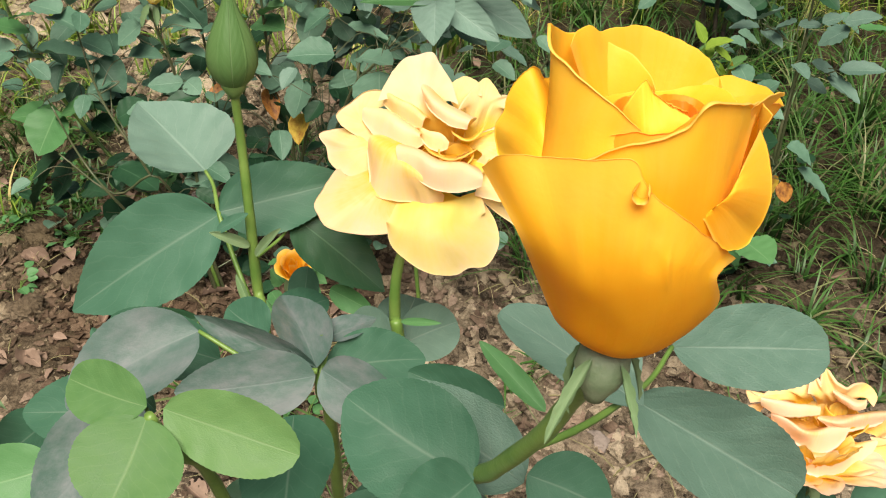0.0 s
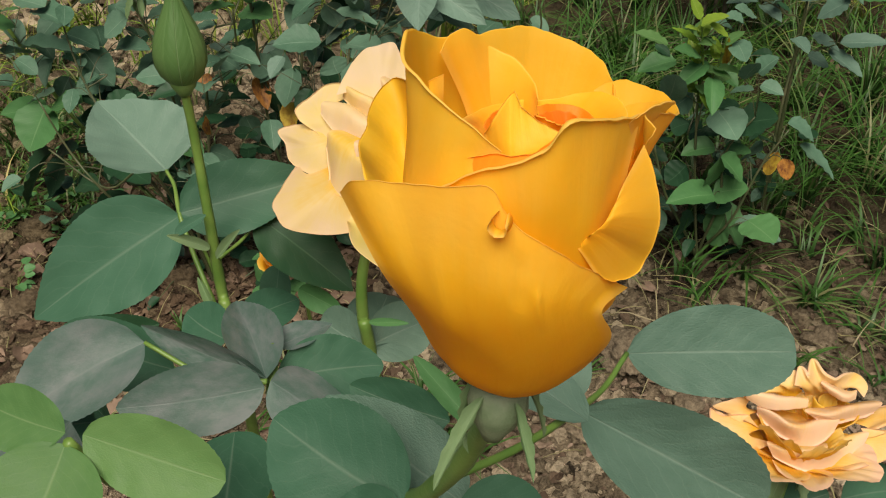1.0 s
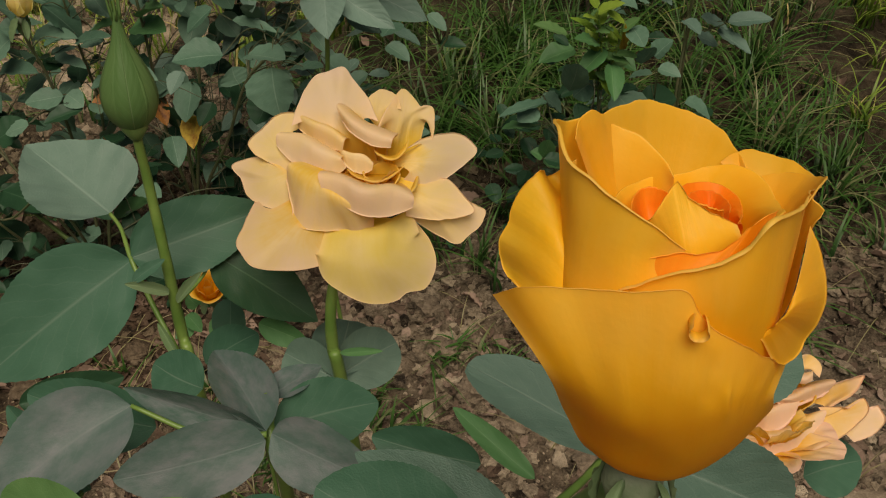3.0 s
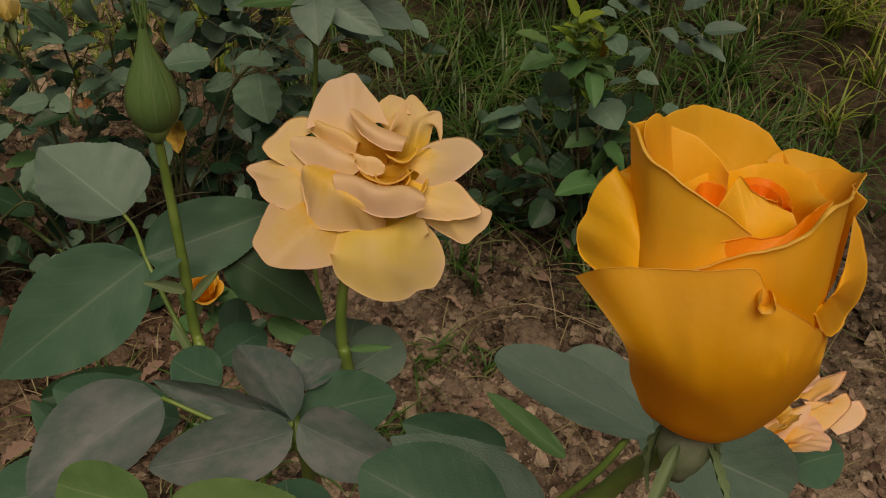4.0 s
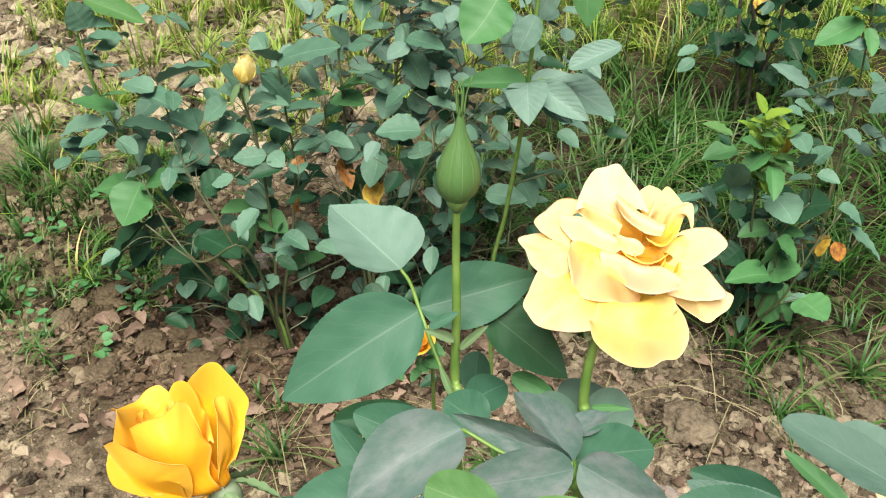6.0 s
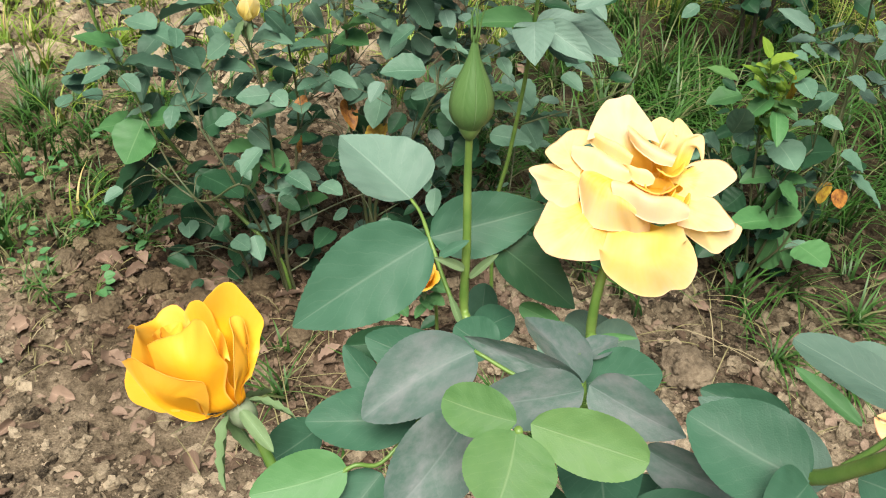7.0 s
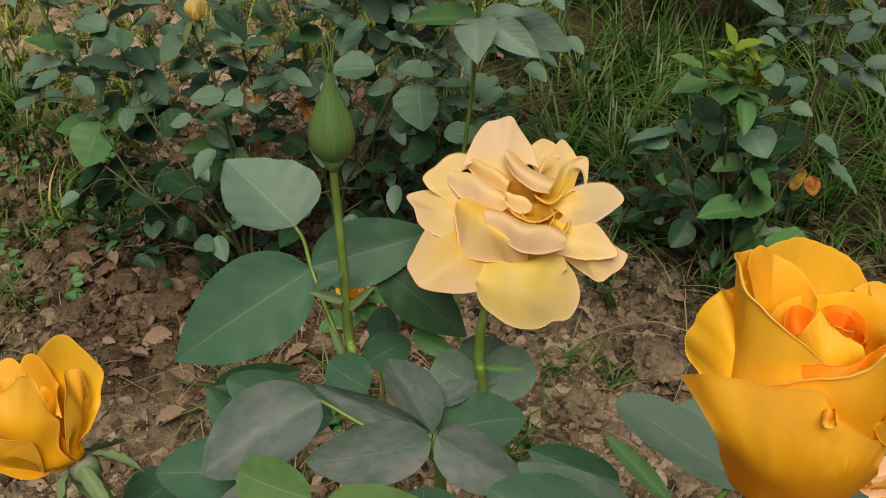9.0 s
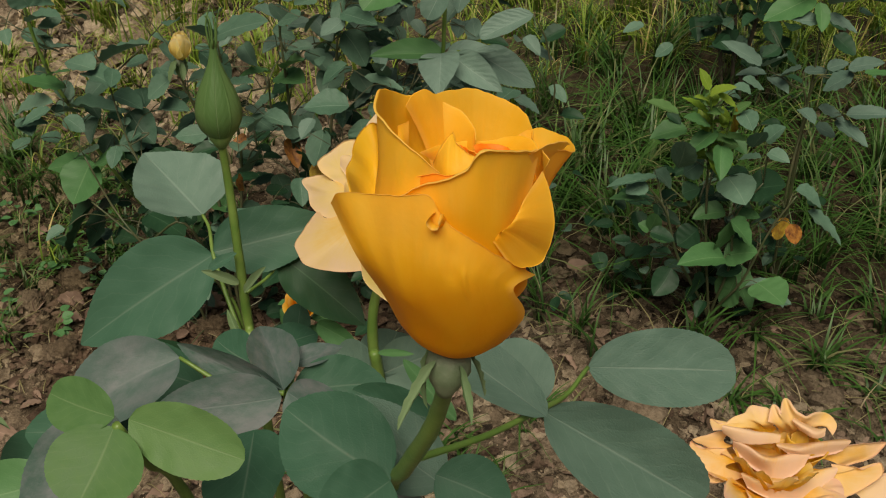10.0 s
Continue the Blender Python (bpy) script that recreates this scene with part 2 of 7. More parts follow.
# near-black low tone paints the shade between blades into their feet
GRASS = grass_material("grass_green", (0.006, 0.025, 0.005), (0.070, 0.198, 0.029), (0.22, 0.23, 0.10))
# brighter grass copy: the sunlight on the far patch is put into the colour
GRASS_SUN = grass_material("grass_sunlit_colour", (0.0574, 0.128, 0.0119), (0.287, 0.428, 0.0497), (0.551, 0.45, 0.169))
STRAW = grass_material("grass_straw", (0.20, 0.19, 0.07), (0.36, 0.33, 0.16), (0.42, 0.36, 0.22))


# ---- building helpers ----
def thing(name, at, label, category, group="", kind=""):
    ob = new(name)
    ob.empty_display_size = 0.02
    ob.location = at
    ob["at"] = list(at)
    return tagged(ob, label, category, group, kind)


def under(ob, parent):
    """Hangs ob, whose matrix is in world terms, below its parent."""
    w = Matrix.Translation(parent["at"]) if "at" in parent else Matrix.Identity(4)
    up = parent
    if "wm" in parent:
        w = Matrix([list(r) for r in np.reshape(list(parent["wm"]), (4, 4))])
    ob.parent = up
    ob.matrix_parent_inverse = w.inverted()
    ob["wm"] = [c for r in ob.matrix_basis for c in r]
    return ob


def mesh_of(name, verts, faces, uvs=None, smooth=True):
    me = bpy.data.meshes.new(name)
    me.from_pydata([tuple(v) for v in verts], [], faces)
    if uvs is not None:
        layer = me.uv_layers.new(name="UVMap")
        idx = np.empty(len(me.loops), dtype=np.int32)
        me.loops.foreach_get("vertex_index", idx)
        layer.data.foreach_set("uv", np.asarray(uvs, dtype=np.float32)[idx].ravel())
    me.polygons.foreach_set("use_smooth", [smooth] * len(me.polygons))
    me.materials.append(None)
    me.update()
    return me


def piece(name, me, material, parent, matrix=None, label=""):
    """One mesh object under a thing or a part."""
    ob = new(name, me)
    ob.matrix_basis = matrix if matrix is not None else Matrix.Identity(4)
    ob.material_slots[0].link = "OBJECT"
    ob.material_slots[0].material = material
    if parent is not None:
        under(ob, parent)
    return tagged(ob, label)


def smooth_path(points, per=6):
    """A Catmull-Rom curve through the points."""
    p = [np.array(q, float) for q in points]
    p = [2 * p[0] - p[1]] + p + [2 * p[-1] - p[-2]]
    out = []
    for i in range(1, len(p) - 2):
        for k in range(per):
            s = k / per
            out.append(0.5 * (2 * p[i] + (p[i + 1] - p[i - 1]) * s + (2 * p[i - 1] - 5 * p[i] + 4 * p[i + 1] - p[i + 2]) * s * s + (3 * p[i] - p[i - 1] - 3 * p[i + 1] + p[i + 2]) * s ** 3))
    return out + [p[-2]]


def tube_data(points, r0, r1, sides=8, start=0, knots=0.0):
    pts = np.array(points)
    verts, faces = [], []
    n = len(pts)
    for i in range(n):
        d = pts[min(i + 1, n - 1)] - pts[max(i - 1, 0)]
        d = d / (np.linalg.norm(d) + 1e-9)
        a = np.cross(d, (0.3, 0.9, 0.1))
        a /= np.linalg.norm(a) + 1e-9
        b = np.cross(d, a)
        r = r0 + (r1 - r0) * i / (n - 1)
        r *= 1 + knots * math.sin(i * 1.7)
        for k in range(sides):
            w = 2 * math.pi * k / sides
            verts.append(pts[i] + r * (math.cos(w) * a + math.sin(w) * b))
    for i in range(n - 1):
        for k in range(sides):
            j = (k + 1) % sides
            faces.append((start + i * sides + k, start + i * sides + j, start + (i + 1) * sides + j, start + (i + 1) * sides + k))
    faces.append(tuple(start + k for k in range(sides))[::-1])
    faces.append(tuple(start + (n - 1) * sides + k for k in range(sides)))
    return verts, faces


def tube(name, points, r0, r1, material, parent, label="", sides=8, per=6, knots=0.03):
    v, f = tube_data(smooth_path(points, per), r0, r1, sides, 0, knots)
    at = np.array(points[0], float)
    return piece(name, mesh_of(name, np.array(v) - at, f), material, parent, Matrix.Translation(at), label)


def leaf_mesh(seed, nu, nv, teeth, fold, droop, ripple, point=0.72, full=0.55):
    """A leaflet one long and one wide: foot at 0, tip at +y, upper side +z."""
    rng = random.Random(seed)
    lean = rng.uniform(-0.05, 0.05)
    verts, uvs, faces = [], [], []
    side_wave = [rng.uniform(0, 6.28) for _ in range(2)]
    for j in range(nv + 1):
        v = j / nv
        top = full / (full + point)
        w = 0.5 * (v ** full) * ((1 - v) ** point) / (top ** full * (1 - top) ** point)
        w = max(w, 0.012)
        for i in range(nu + 1):
            u = 2 * i / nu - 1
            edge = w
            if teeth and abs(u) > 0.99 and 0.04 < v < 0.98:
                edge = w * (1 + (0.009 if j % 2 else -0.006))
            x = u * edge + lean * math.sin(v * 3.14)
            y = v + (0.005 if teeth and abs(u) > 0.99 and j % 2 else 0)
            z = fold * abs(u) ** 1.3 * w - droop * v * v
            z += ripple * math.sin(9 * v * 3.14 - abs(u) * 5 + side_wave[0 if u > 0 else 1]) * abs(u) * w
            z += 0.6 * ripple * math.sin(v * 7 + side_wave[0]) * u * w
            z += 0.05 * w * (0.3 + abs(u)) * (noise.noise(Vector((u * 1.6 + seed * 3.3, v * 3.0, seed * 1.1))) + 0.5 * noise.noise(Vector((u * 3.5, v * 7.0, seed * 2.3))))
            verts.append((x, y, z))
            uvs.append(((u + 1) / 2, v))
    for j in range(nv):
        for i in range(nu):
            a = j * (nu + 1) + i
            faces.append((a, a + 1, a + nu + 2, a + nu + 1))
    return mesh_of("leaflet", verts, faces, uvs)


HERO_LEAF = [leaf_mesh(s, 10, 44, True, f, d, 0.010) for s, f, d in ((1, 0.20, 0.10), (2, 0.32, 0.16), (3, 0.14, 0.14), (4, 0.26, 0.06))]
KEEN_LEAF = [leaf_mesh(s, 10, 44, True, f, d, 0.010, 0.92) for s, f, d in ((5, 0.22, 0.12), (6, 0.32, 0.16), (7, 0.16, 0.08))]
FOLDED_LEAF = [leaf_mesh(12, 12, 44, True, 0.34, 0.05, 0.02, 0.95, 0.38)]
BLUNT_LEAF = [leaf_mesh(s, 10, 44, True, f, d, 0.010, 0.5) for s, f, d in ((8, 0.22, 0.10), (9, 0.32, 0.14), (11, 0.16, 0.06))]
BUSH_LEAF = [leaf_mesh(10 + s, 6, 16, True, f, d, 0.05, 0.82) for s, f, d in ((1, 0.2, 0.1), (2, 0.3, 0.2), (3, 0.1, 0.12), (4, 0.25, -0.05), (5, 0.4, 0.25))]
SEPAL_MESH = [leaf_mesh(30 + s, 4, 14, False, 0.3, d, 0.08) for s, d in ((1, 0.25), (2, -0.1), (3, 0.5))]
DICE = random.Random(7)


def leaf_matrix(foot, tip, width, roll=0.0, hint=(0.0, -0.62, 0.78)):
    foot, tip = Vector(foot), Vector(tip)
    y = tip - foot
    length = y.length
    y.normalize()
    z = Vector(hint)
    z = (z - y * z.dot(y))
    if z.length < 1e-3:
        z = Vector((0, 0, 1)) - y * y.z
    z.normalize()
    x = y.cross(z)
    rot = Matrix((x, y, z)).transposed() @ Matrix.Rotation(radians(roll), 3, "Y")
    return Matrix.Translation(foot) @ rot.to_4x4() @ Matrix.Diagonal((width, length, (width + length) / 2, 1))


def leaflet(parent, foot, tip, width, material=None, roll=0.0, meshes=None, name="leaflet", label="", hint=(0.0, -0.62, 0.78)):
    me = DICE.choice(meshes or HERO_LEAF)
    return piece(name, me, material or LEAF, parent, leaf_matrix(foot, tip, width, roll, hint), label)


def stalk(parent, points, r=0.0008, material=None, name="leaf_stalk"):
    return tube(name, points, r * 1.2, r * 0.8, material or STEM, parent, sides=6, per=5)


def smooth01(x):
    x = min(max(x, 0.0), 1.0)
    return x * x * (3 - 2 * x)


def along(pairs, x):
    """A smooth curve through (x, y) pairs."""
    n = len(pairs)
    if x <= pairs[0][0]:
        return pairs[0][1]
    for k in range(n - 1):
        (xa, ya), (xb, yb) = pairs[k], pairs[k + 1]
        if x <= xb:
            h, s = xb - xa, (yb - ya) / (xb - xa)
            da = (yb - pairs[k - 1][1]) / (xb - pairs[k - 1][0]) if k > 0 else s
            db = (pairs[k + 2][1] - ya) / (pairs[k + 2][0] - xa) if k + 2 < n else s
            t = (x - xa) / h
            return ya * (1 + 2 * t) * (1 - t) ** 2 + da * h * t * (1 - t) ** 2 + yb * t * t * (3 - 2 * t) + db * h * t * t * (t - 1)
    return pairs[-1][1]


def petal_mesh(az, slopes, length, width, wrap, rim=((-1, 0.8), (0, 1.0), (1, 0.8)), roll=0.0, flare=(0.0, 0.0), r0=0.003, z0=0.0, wave=0.0012, crease=0.0, spread=0.62, seed=0, nu=18, nv=20):
    """A petal about its flower's axis (+z). az: its direction; slopes: pairs of way along the midline and its slope (90 is upright);
    wrap: radius round which it bends across; rim: pairs of place across (-1 to 1) and reach of the rim; roll, flare: how far both sides,
    or either, turn back; crease: depth of the fold along the midline."""
    ca, sa = math.cos(radians(az)), math.sin(radians(az))
    mid = []
    r, z = r0, z0
    steps = nv * 4
    most = 1.15
    for k in range(steps + 1):
        s = k / steps * most
        e = radians(along(slopes, s))
        mid.append((r, z, e))
        r += length * most / steps * math.cos(e)
        z += length * most / steps * math.sin(e)
    verts, uvs, faces = [], [], []
    for j in range(nv + 1):
        v = j / nv
        for i in range(nu + 1):
            u = 2 * i / nu - 1
            nick = 0.012 * noise.noise(Vector((u * 9 + seed * 7.7, seed * 2.3, az * 0.1)))
            s = min(v * (along(rim, u) + nick), most)
            k = s / most * steps
            k0 = min(int(k), steps - 1)
            f = k - k0
            r = mid[k0][0] * (1 - f) + mid[k0 + 1][0] * f
            z = mid[k0][1] * (1 - f) + mid[k0 + 1][1] * f
            e = mid[k0][2] * (1 - f) + mid[k0 + 1][2] * f
            w = width * (0.2 + 0.8 * smooth01(v / spread)) * (1 - 0.12 * smooth01((v - 0.7) / 0.3))
            a = u * w / wrap
            side = wrap * math.sin(a)
            inward = wrap * (1 - math.cos(a))
            nr, nz = -math.sin(e), math.cos(e)
            back = roll * smooth01((abs(u) - 0.35) / 0.65) ** 1.4 * smooth01((v - 0.3) / 0.6)
            back += (flare[0] if u < 0 else flare[1]) * smooth01((abs(u) - 0.2) / 0.8) * smooth01((v - 0.45) / 0.55)
            back += crease * math.exp(-((u / 0.12) ** 2)) * v
            q = noise.noise(Vector((u * 1.7 + seed * 3.1, v * 2.2, seed * 1.7 + az * 0.05)))
            q2 = noise.noise(Vector((u * 4.5 + seed * 5.3, v * 3.5, seed * 0.7)))
            out = (inward - back) + wave * (q * 1.5 + q2 * 0.7) * (0.25 + v)
            rr = r + nr * out
            zz = z + nz * out
            verts.append((rr * ca - side * sa, rr * sa + side * ca, zz))
            uvs.append(((u + 1) / 2, v))
    for j in range(nv):
        for i in range(nu):
            a = j * (nu + 1) + i
            faces.append((a, a + 1, a + nu + 2, a + nu + 1))
    return mesh_of("petal", verts, faces, uvs)


def spline_at(x, p, q):
    """Rows p (at the places x, rising) read at the places q along a smooth curve through them."""
    p = np.asarray(p, float)
    slope = np.gradient(p, x, axis=0) if len(x) > 2 else np.repeat((p[1:] - p[:1]) / (x[1] - x[0]), 2, axis=0)
    k = np.clip(np.searchsorted(x, q, side="right") - 1, 0, len(x) - 2)
    h = (x[k + 1] - x[k])[:, None]
    t = ((q - x[k]) / (x[k + 1] - x[k]))[:, None]
    return p[k] * (1 + 2 * t) * (1 - t) ** 2 + slope[k] * h * t * (1 - t) ** 2 + p[k + 1] * t * t * (3 - 2 * t) + slope[k + 1] * h * t * t * (t - 1)


def reach(p):
    return np.concatenate([[0.0], np.cumsum(np.linalg.norm(np.diff(np.asarray(p, float), axis=0), axis=1) + 1e-6)])


def sheet_petal(rows, belly=1.0, lip=0.0, wave=0.4, folds=(), seed=0, nu=30, nv=24):
    """A petal as a smooth sheet from its foot on the axis over a few cross lines to its rim, each a few (x, y, z) in
    millimetres from one edge to the other. belly: how flat it leaves the foot; lip: radius of the rolled rim;
    folds: creases along it, each by its place across, start, end, height and breadth."""
    u = np.linspace(0, 1, nu + 1)
    lines = []
    for r in rows:
        d = reach(r)
        lines.append(spline_at(d / d[-1], r, u))
    first = lines[0]
    way = first[:, :2] / (np.linalg.norm(first[:, :2], axis=1)[:, None] + 1e-6)
    foot = np.concatenate([2.6 * way, np.full((nu + 1, 1), 0.4)], axis=1)
    # a helper line makes the sheet leave its foot outwards, as the bowl of the bloom does
    low = foot + (first - foot) * 0.5
    low[:, :2] += way * (0.16 * belly * np.linalg.norm(first - foot, axis=1))[:, None]
    low[:, 2] -= 0.10 * belly * np.linalg.norm(first - foot, axis=1)
    stack = np.array([foot, low] + lines)
    gaps = np.array([np.mean(np.linalg.norm(b - a, axis=1)) for a, b in zip(stack, stack[1:])])
    at = np.concatenate([[0.0], np.cumsum(gaps)])
    v = np.linspace(0, 1, nv + 1)
    grid = np.empty((nv + 1, nu + 1, 3))
    for i in range(nu + 1):
        grid[:, i] = spline_at(at / at[-1], stack[:, i], v)
    # creases, dents and a faintly ragged rim
    for j in range(nv + 1):
        for i in range(nu + 1):
            p = grid[j, i]
            a, b = u[i] * 2 - 1, v[j]
            ray = Vector((p[0], p[1], 0.35 * max(p[2], 4.0))).normalized()
            q = noise.noise(Vector((a * 1.7 + seed * 3.1, b * 2.1, seed * 1.7))) + 0.45 * noise.noise(Vector((a * 4.6 + seed * 5.3, b * 3.4, seed * 0.7))) + 0.07 * noise.noise(Vector((a * 12 + seed, b * 5, seed * 0.3)))
            lift = wave * q * (0.25 + b) * 1.3
            for where, start, end, high, broad in folds:
                lift += high * math.exp(-((u[i] - where - 0.03 * math.sin(4 * b)) / broad) ** 2) * smooth01((b - start) / 0.08) * smooth01((end - b) / 0.08)
            grid[j, i] = p + np.array(ray) * lift
            grid[j, i, 2] += 0.28 * smooth01((b - 0.8) / 0.2) * noise.noise(Vector((a * 9 + seed * 7.0, seed * 2.0, 3.0)))
    sheet = [grid[j] for j in range(nv + 1)]
    if lip > 0:
        on = grid[-1] - grid[-2]
        on /= np.linalg.norm(on, axis=1)[:, None] + 1e-9
        across = np.gradient(grid[-1], axis=0)
        side = np.cross(across, on)
        side /= np.linalg.norm(side, axis=1)[:, None] + 1e-9
        ray = grid[-1] * np.array((1, 1, 0.0))
        side *= np.sign(np.sum(side * ray, axis=1).mean() or 1.0)
        full = lip * (0.25 + 0.75 * (1 - np.abs(2 * u - 1) ** 5)) * np.array([1 + 0.35 * noise.noise(Vector((s * 5, seed * 2.7, 9.0))) for s in u])
        for k in range(1, 7):
            w = radians(26 * k)
            sheet.append(grid[-1] + full[:, None] * (math.sin(w) * on + (1 - math.cos(w)) * side))
    verts = np.concatenate(sheet) * 0.001
    count = len(sheet)
    uvs = [(s, j / (count - 1)) for j in range(count) for s in u]
    faces = [(j * (nu + 1) + i, j * (nu + 1) + i + 1, (j + 1) * (nu + 1) + i + 1, (j + 1) * (nu + 1) + i) for j in range(count - 1) for i in range(nu)]
    return mesh_of("petal", verts, faces, uvs)


def lathe(name, profile, sides=14):
    verts, faces = [], []
    for r, z in profile:
        for k in range(sides):
            w = 2 * math.pi * k / sides
            verts.append((r * math.cos(w), r * math.sin(w), z))
    for i in range(len(profile) - 1):
        for k in range(sides):
            j = (k + 1) % sides
            faces.append((i * sides + k, i * sides + j, (i + 1) * sides + j, (i + 1) * sides + k))
    faces.append(tuple(range(sides))[::-1])
    faces.append(tuple((len(profile) - 1) * sides + k for k in range(sides)))
    return mesh_of(name, verts, faces)


def axis_matrix(base, up, turn=0.0, size=1.0):
    """Axes at base whose z points along up; at turn 0 their x stays as near +x as it can."""
    z = Vector(up).normalized()
    x = Vector((1, 0, 0)) - z * z.x
    x.normalize()
    y = z.cross(x)
    return Matrix.Translation(base) @ Matrix((x, y, z)).transposed().to_4x4() @ Matrix.Rotation(radians(turn), 4, "Z") @ Matrix.Scale(size, 4)


def flower(parent, base, up, rows, size=1.0, turn=0.0, hip=0.0062, label="", sepals=5, sepal_len=0.024, sepal_drop=-72, sepal_wide=0.34, quality=(18, 20)):
    """A rose: hip with its petals and sepals. rows: dictionaries for petal_mesh with a material."""
    m = axis_matrix(base, up, turn, size)
    prof = [(0.0016, -2.2 * hip), (0.0022, -1.9 * hip), (0.75 * hip, -1.45 * hip), (hip, -0.8 * hip), (0.92 * hip, -0.2 * hip), (0.7 * hip, 0.15 * hip), (0.4 * hip, 0.25 * hip)]
    head = piece("rose_bloom", lathe("hip", prof), HIP, parent, m, label)
    for k, row in enumerate(rows):
        row = dict(row)
        mat = row.pop("mat")
        make = petal_mesh if "slopes" in row else sheet_petal
        row.setdefault("nu", quality[0]), row.setdefault("nv", quality[1])
        piece("petal", make(seed=k, **row), mat, head, m)
    for k in range(sepals):
        a = radians(72 * k + 20)
        drop = radians(sepal_drop + 18 * math.sin(k * 2.3))
        foot = Vector((hip * 0.8 * math.cos(a), hip * 0.8 * math.sin(a), -0.1 * hip))
        d = Vector((math.cos(a) * math.cos(drop), math.sin(a) * math.cos(drop), math.sin(drop)))
        ln = sepal_len * (0.8 + 0.1 * k % 0.35)
        lm = leaf_matrix(foot, foot + d * ln, ln * sepal_wide, 0, hint=(math.cos(a), math.sin(a), 0.8))
        piece("sepal", SEPAL_MESH[k % 3], SEPAL, head, m @ lm)
    return head

# ---- ground ----
def ground_height(x, y):
    p = Vector((x * 1.6, y * 1.6, 0.3))
    h = 0.022 * noise.noise(p) + 0.016 * noise.noise(p * 3.1) + 0.013 * noise.noise(p * 8.3)
    q = noise.noise(p * 17.0)
    return h + 0.009 * q + 0.006 * noise.noise(p * 38.0)


def ground_sheet():
    """One sheet: fine where the camera passes, coarse to the horizon."""
    xs = [-400, -60, -12, -5, -3, -2.2] + [-1.7 + 0.0125 * i for i in range(233)] + [1.8, 2.6, 5, 12, 60, 400]
    ys = [-400, -60, -12, -4, -1.5, -0.6] + [-0.2 + 0.0135 * i for i in range(215)] + [3.4, 4.6, 8, 20, 80, 400]
    verts = [(x, y, ground_height(x, y)) for y in ys for x in xs]
    n = len(xs)
    faces = [(j * n + i, j * n + i + 1, (j + 1) * n + i + 1, (j + 1) * n + i) for j in range(len(ys) - 1) for i in range(n - 1)]
    ob = new("ground", mesh_of("ground", verts, faces))
    ob.material_slots[0].link = "OBJECT"
    ob.material_slots[0].material = SOIL
    return tagged(ob, "dry crumbly brown garden soil with clods and litter", "ground", kind="structure")


ground_sheet()


def lump_data(rng, at, size, start, flat=0.7, ring=7, rows=4, rough=0.75):
    """A rough clod as a small closed lump."""
    verts, faces = [], []
    seed = rng.uniform(0, 50)
    spin = rng.uniform(0, 6.28)
    sx, sy = size * rng.uniform(0.7, 1.25), size * rng.uniform(0.7, 1.25)

    def put(a, b):
        d = Vector((math.cos(a) * math.cos(b), math.sin(a) * math.cos(b), math.sin(b)))
        k = 1 + rough * noise.noise(d * 1.5 + Vector((seed, 0, 0))) + 0.45 * rough * noise.noise(d * 4 + Vector((0, seed, 0)))
        x, y = d.x * sx * k, d.y * sy * k
        verts.append((at[0] + x * math.cos(spin) - y * math.sin(spin), at[1] + x * math.sin(spin) + y * math.cos(spin), at[2] + d.z * size * flat * k))

    put(0, math.pi / 2)
    for j in range(1, rows):
        for i in range(ring):
            put(2 * math.pi * i / ring + j * 0.4, math.pi / 2 - math.pi * j / rows)
    put(0, -math.pi / 2)
    last = start + len(verts) - 1
    for i in range(ring):
        k = (i + 1) % ring
        faces.append((start, start + 1 + i, start + 1 + k))
        for j in range(rows - 2):
            a, b = start + 1 + j * ring, start + 1 + (j + 1) * ring
            faces.append((a + i, b + i, b + k, a + k))
        faces.append((last, last - ring + k, last - ring + i))
    return verts, faces


def clod(at, size, material=None, label="rough brown clod of dry soil lying on the ground", name="soil_clod", category="clod"):
    rng = random.Random(hash((round(at[0] * 1000), round(at[1] * 1000))) % 10007)
    z = ground_height(*at)
    ball = bmesh.new()
    bmesh.ops.create_icosphere(ball, subdivisions=5, radius=1.0)
    shift = Vector((rng.uniform(0, 40), rng.uniform(0, 40), rng.uniform(0, 40)))
    sx, sy = rng.uniform(0.8, 1.25), rng.uniform(0.75, 1.1)
    v = []
    for p in ball.verts:
        d = p.co
        k = 1 + 0.5 * noise.noise(d * 1.1 + shift) + 0.28 * abs(noise.noise(d * 2.7 + shift)) + 0.12 * noise.noise(d * 6.5 + shift) - 0.10 * abs(noise.noise(d * 12 + shift)) + 0.05 * noise.noise(d * 26 + shift) + 0.025 * noise.noise(d * 55 + shift)
        v.append(Vector((d.x * sx, d.y * sy, d.z * 0.72)) * size * k)
    f = [tuple(q.index for q in face.verts) for face in ball.faces]
    ball.free()
    ob = piece(name, mesh_of(name, v, f), material or CLOD_PALE, None, Matrix.Translation((at[0], at[1], z + size * 0.35)))
    return tagged(ob, label, category, "clods of soil")


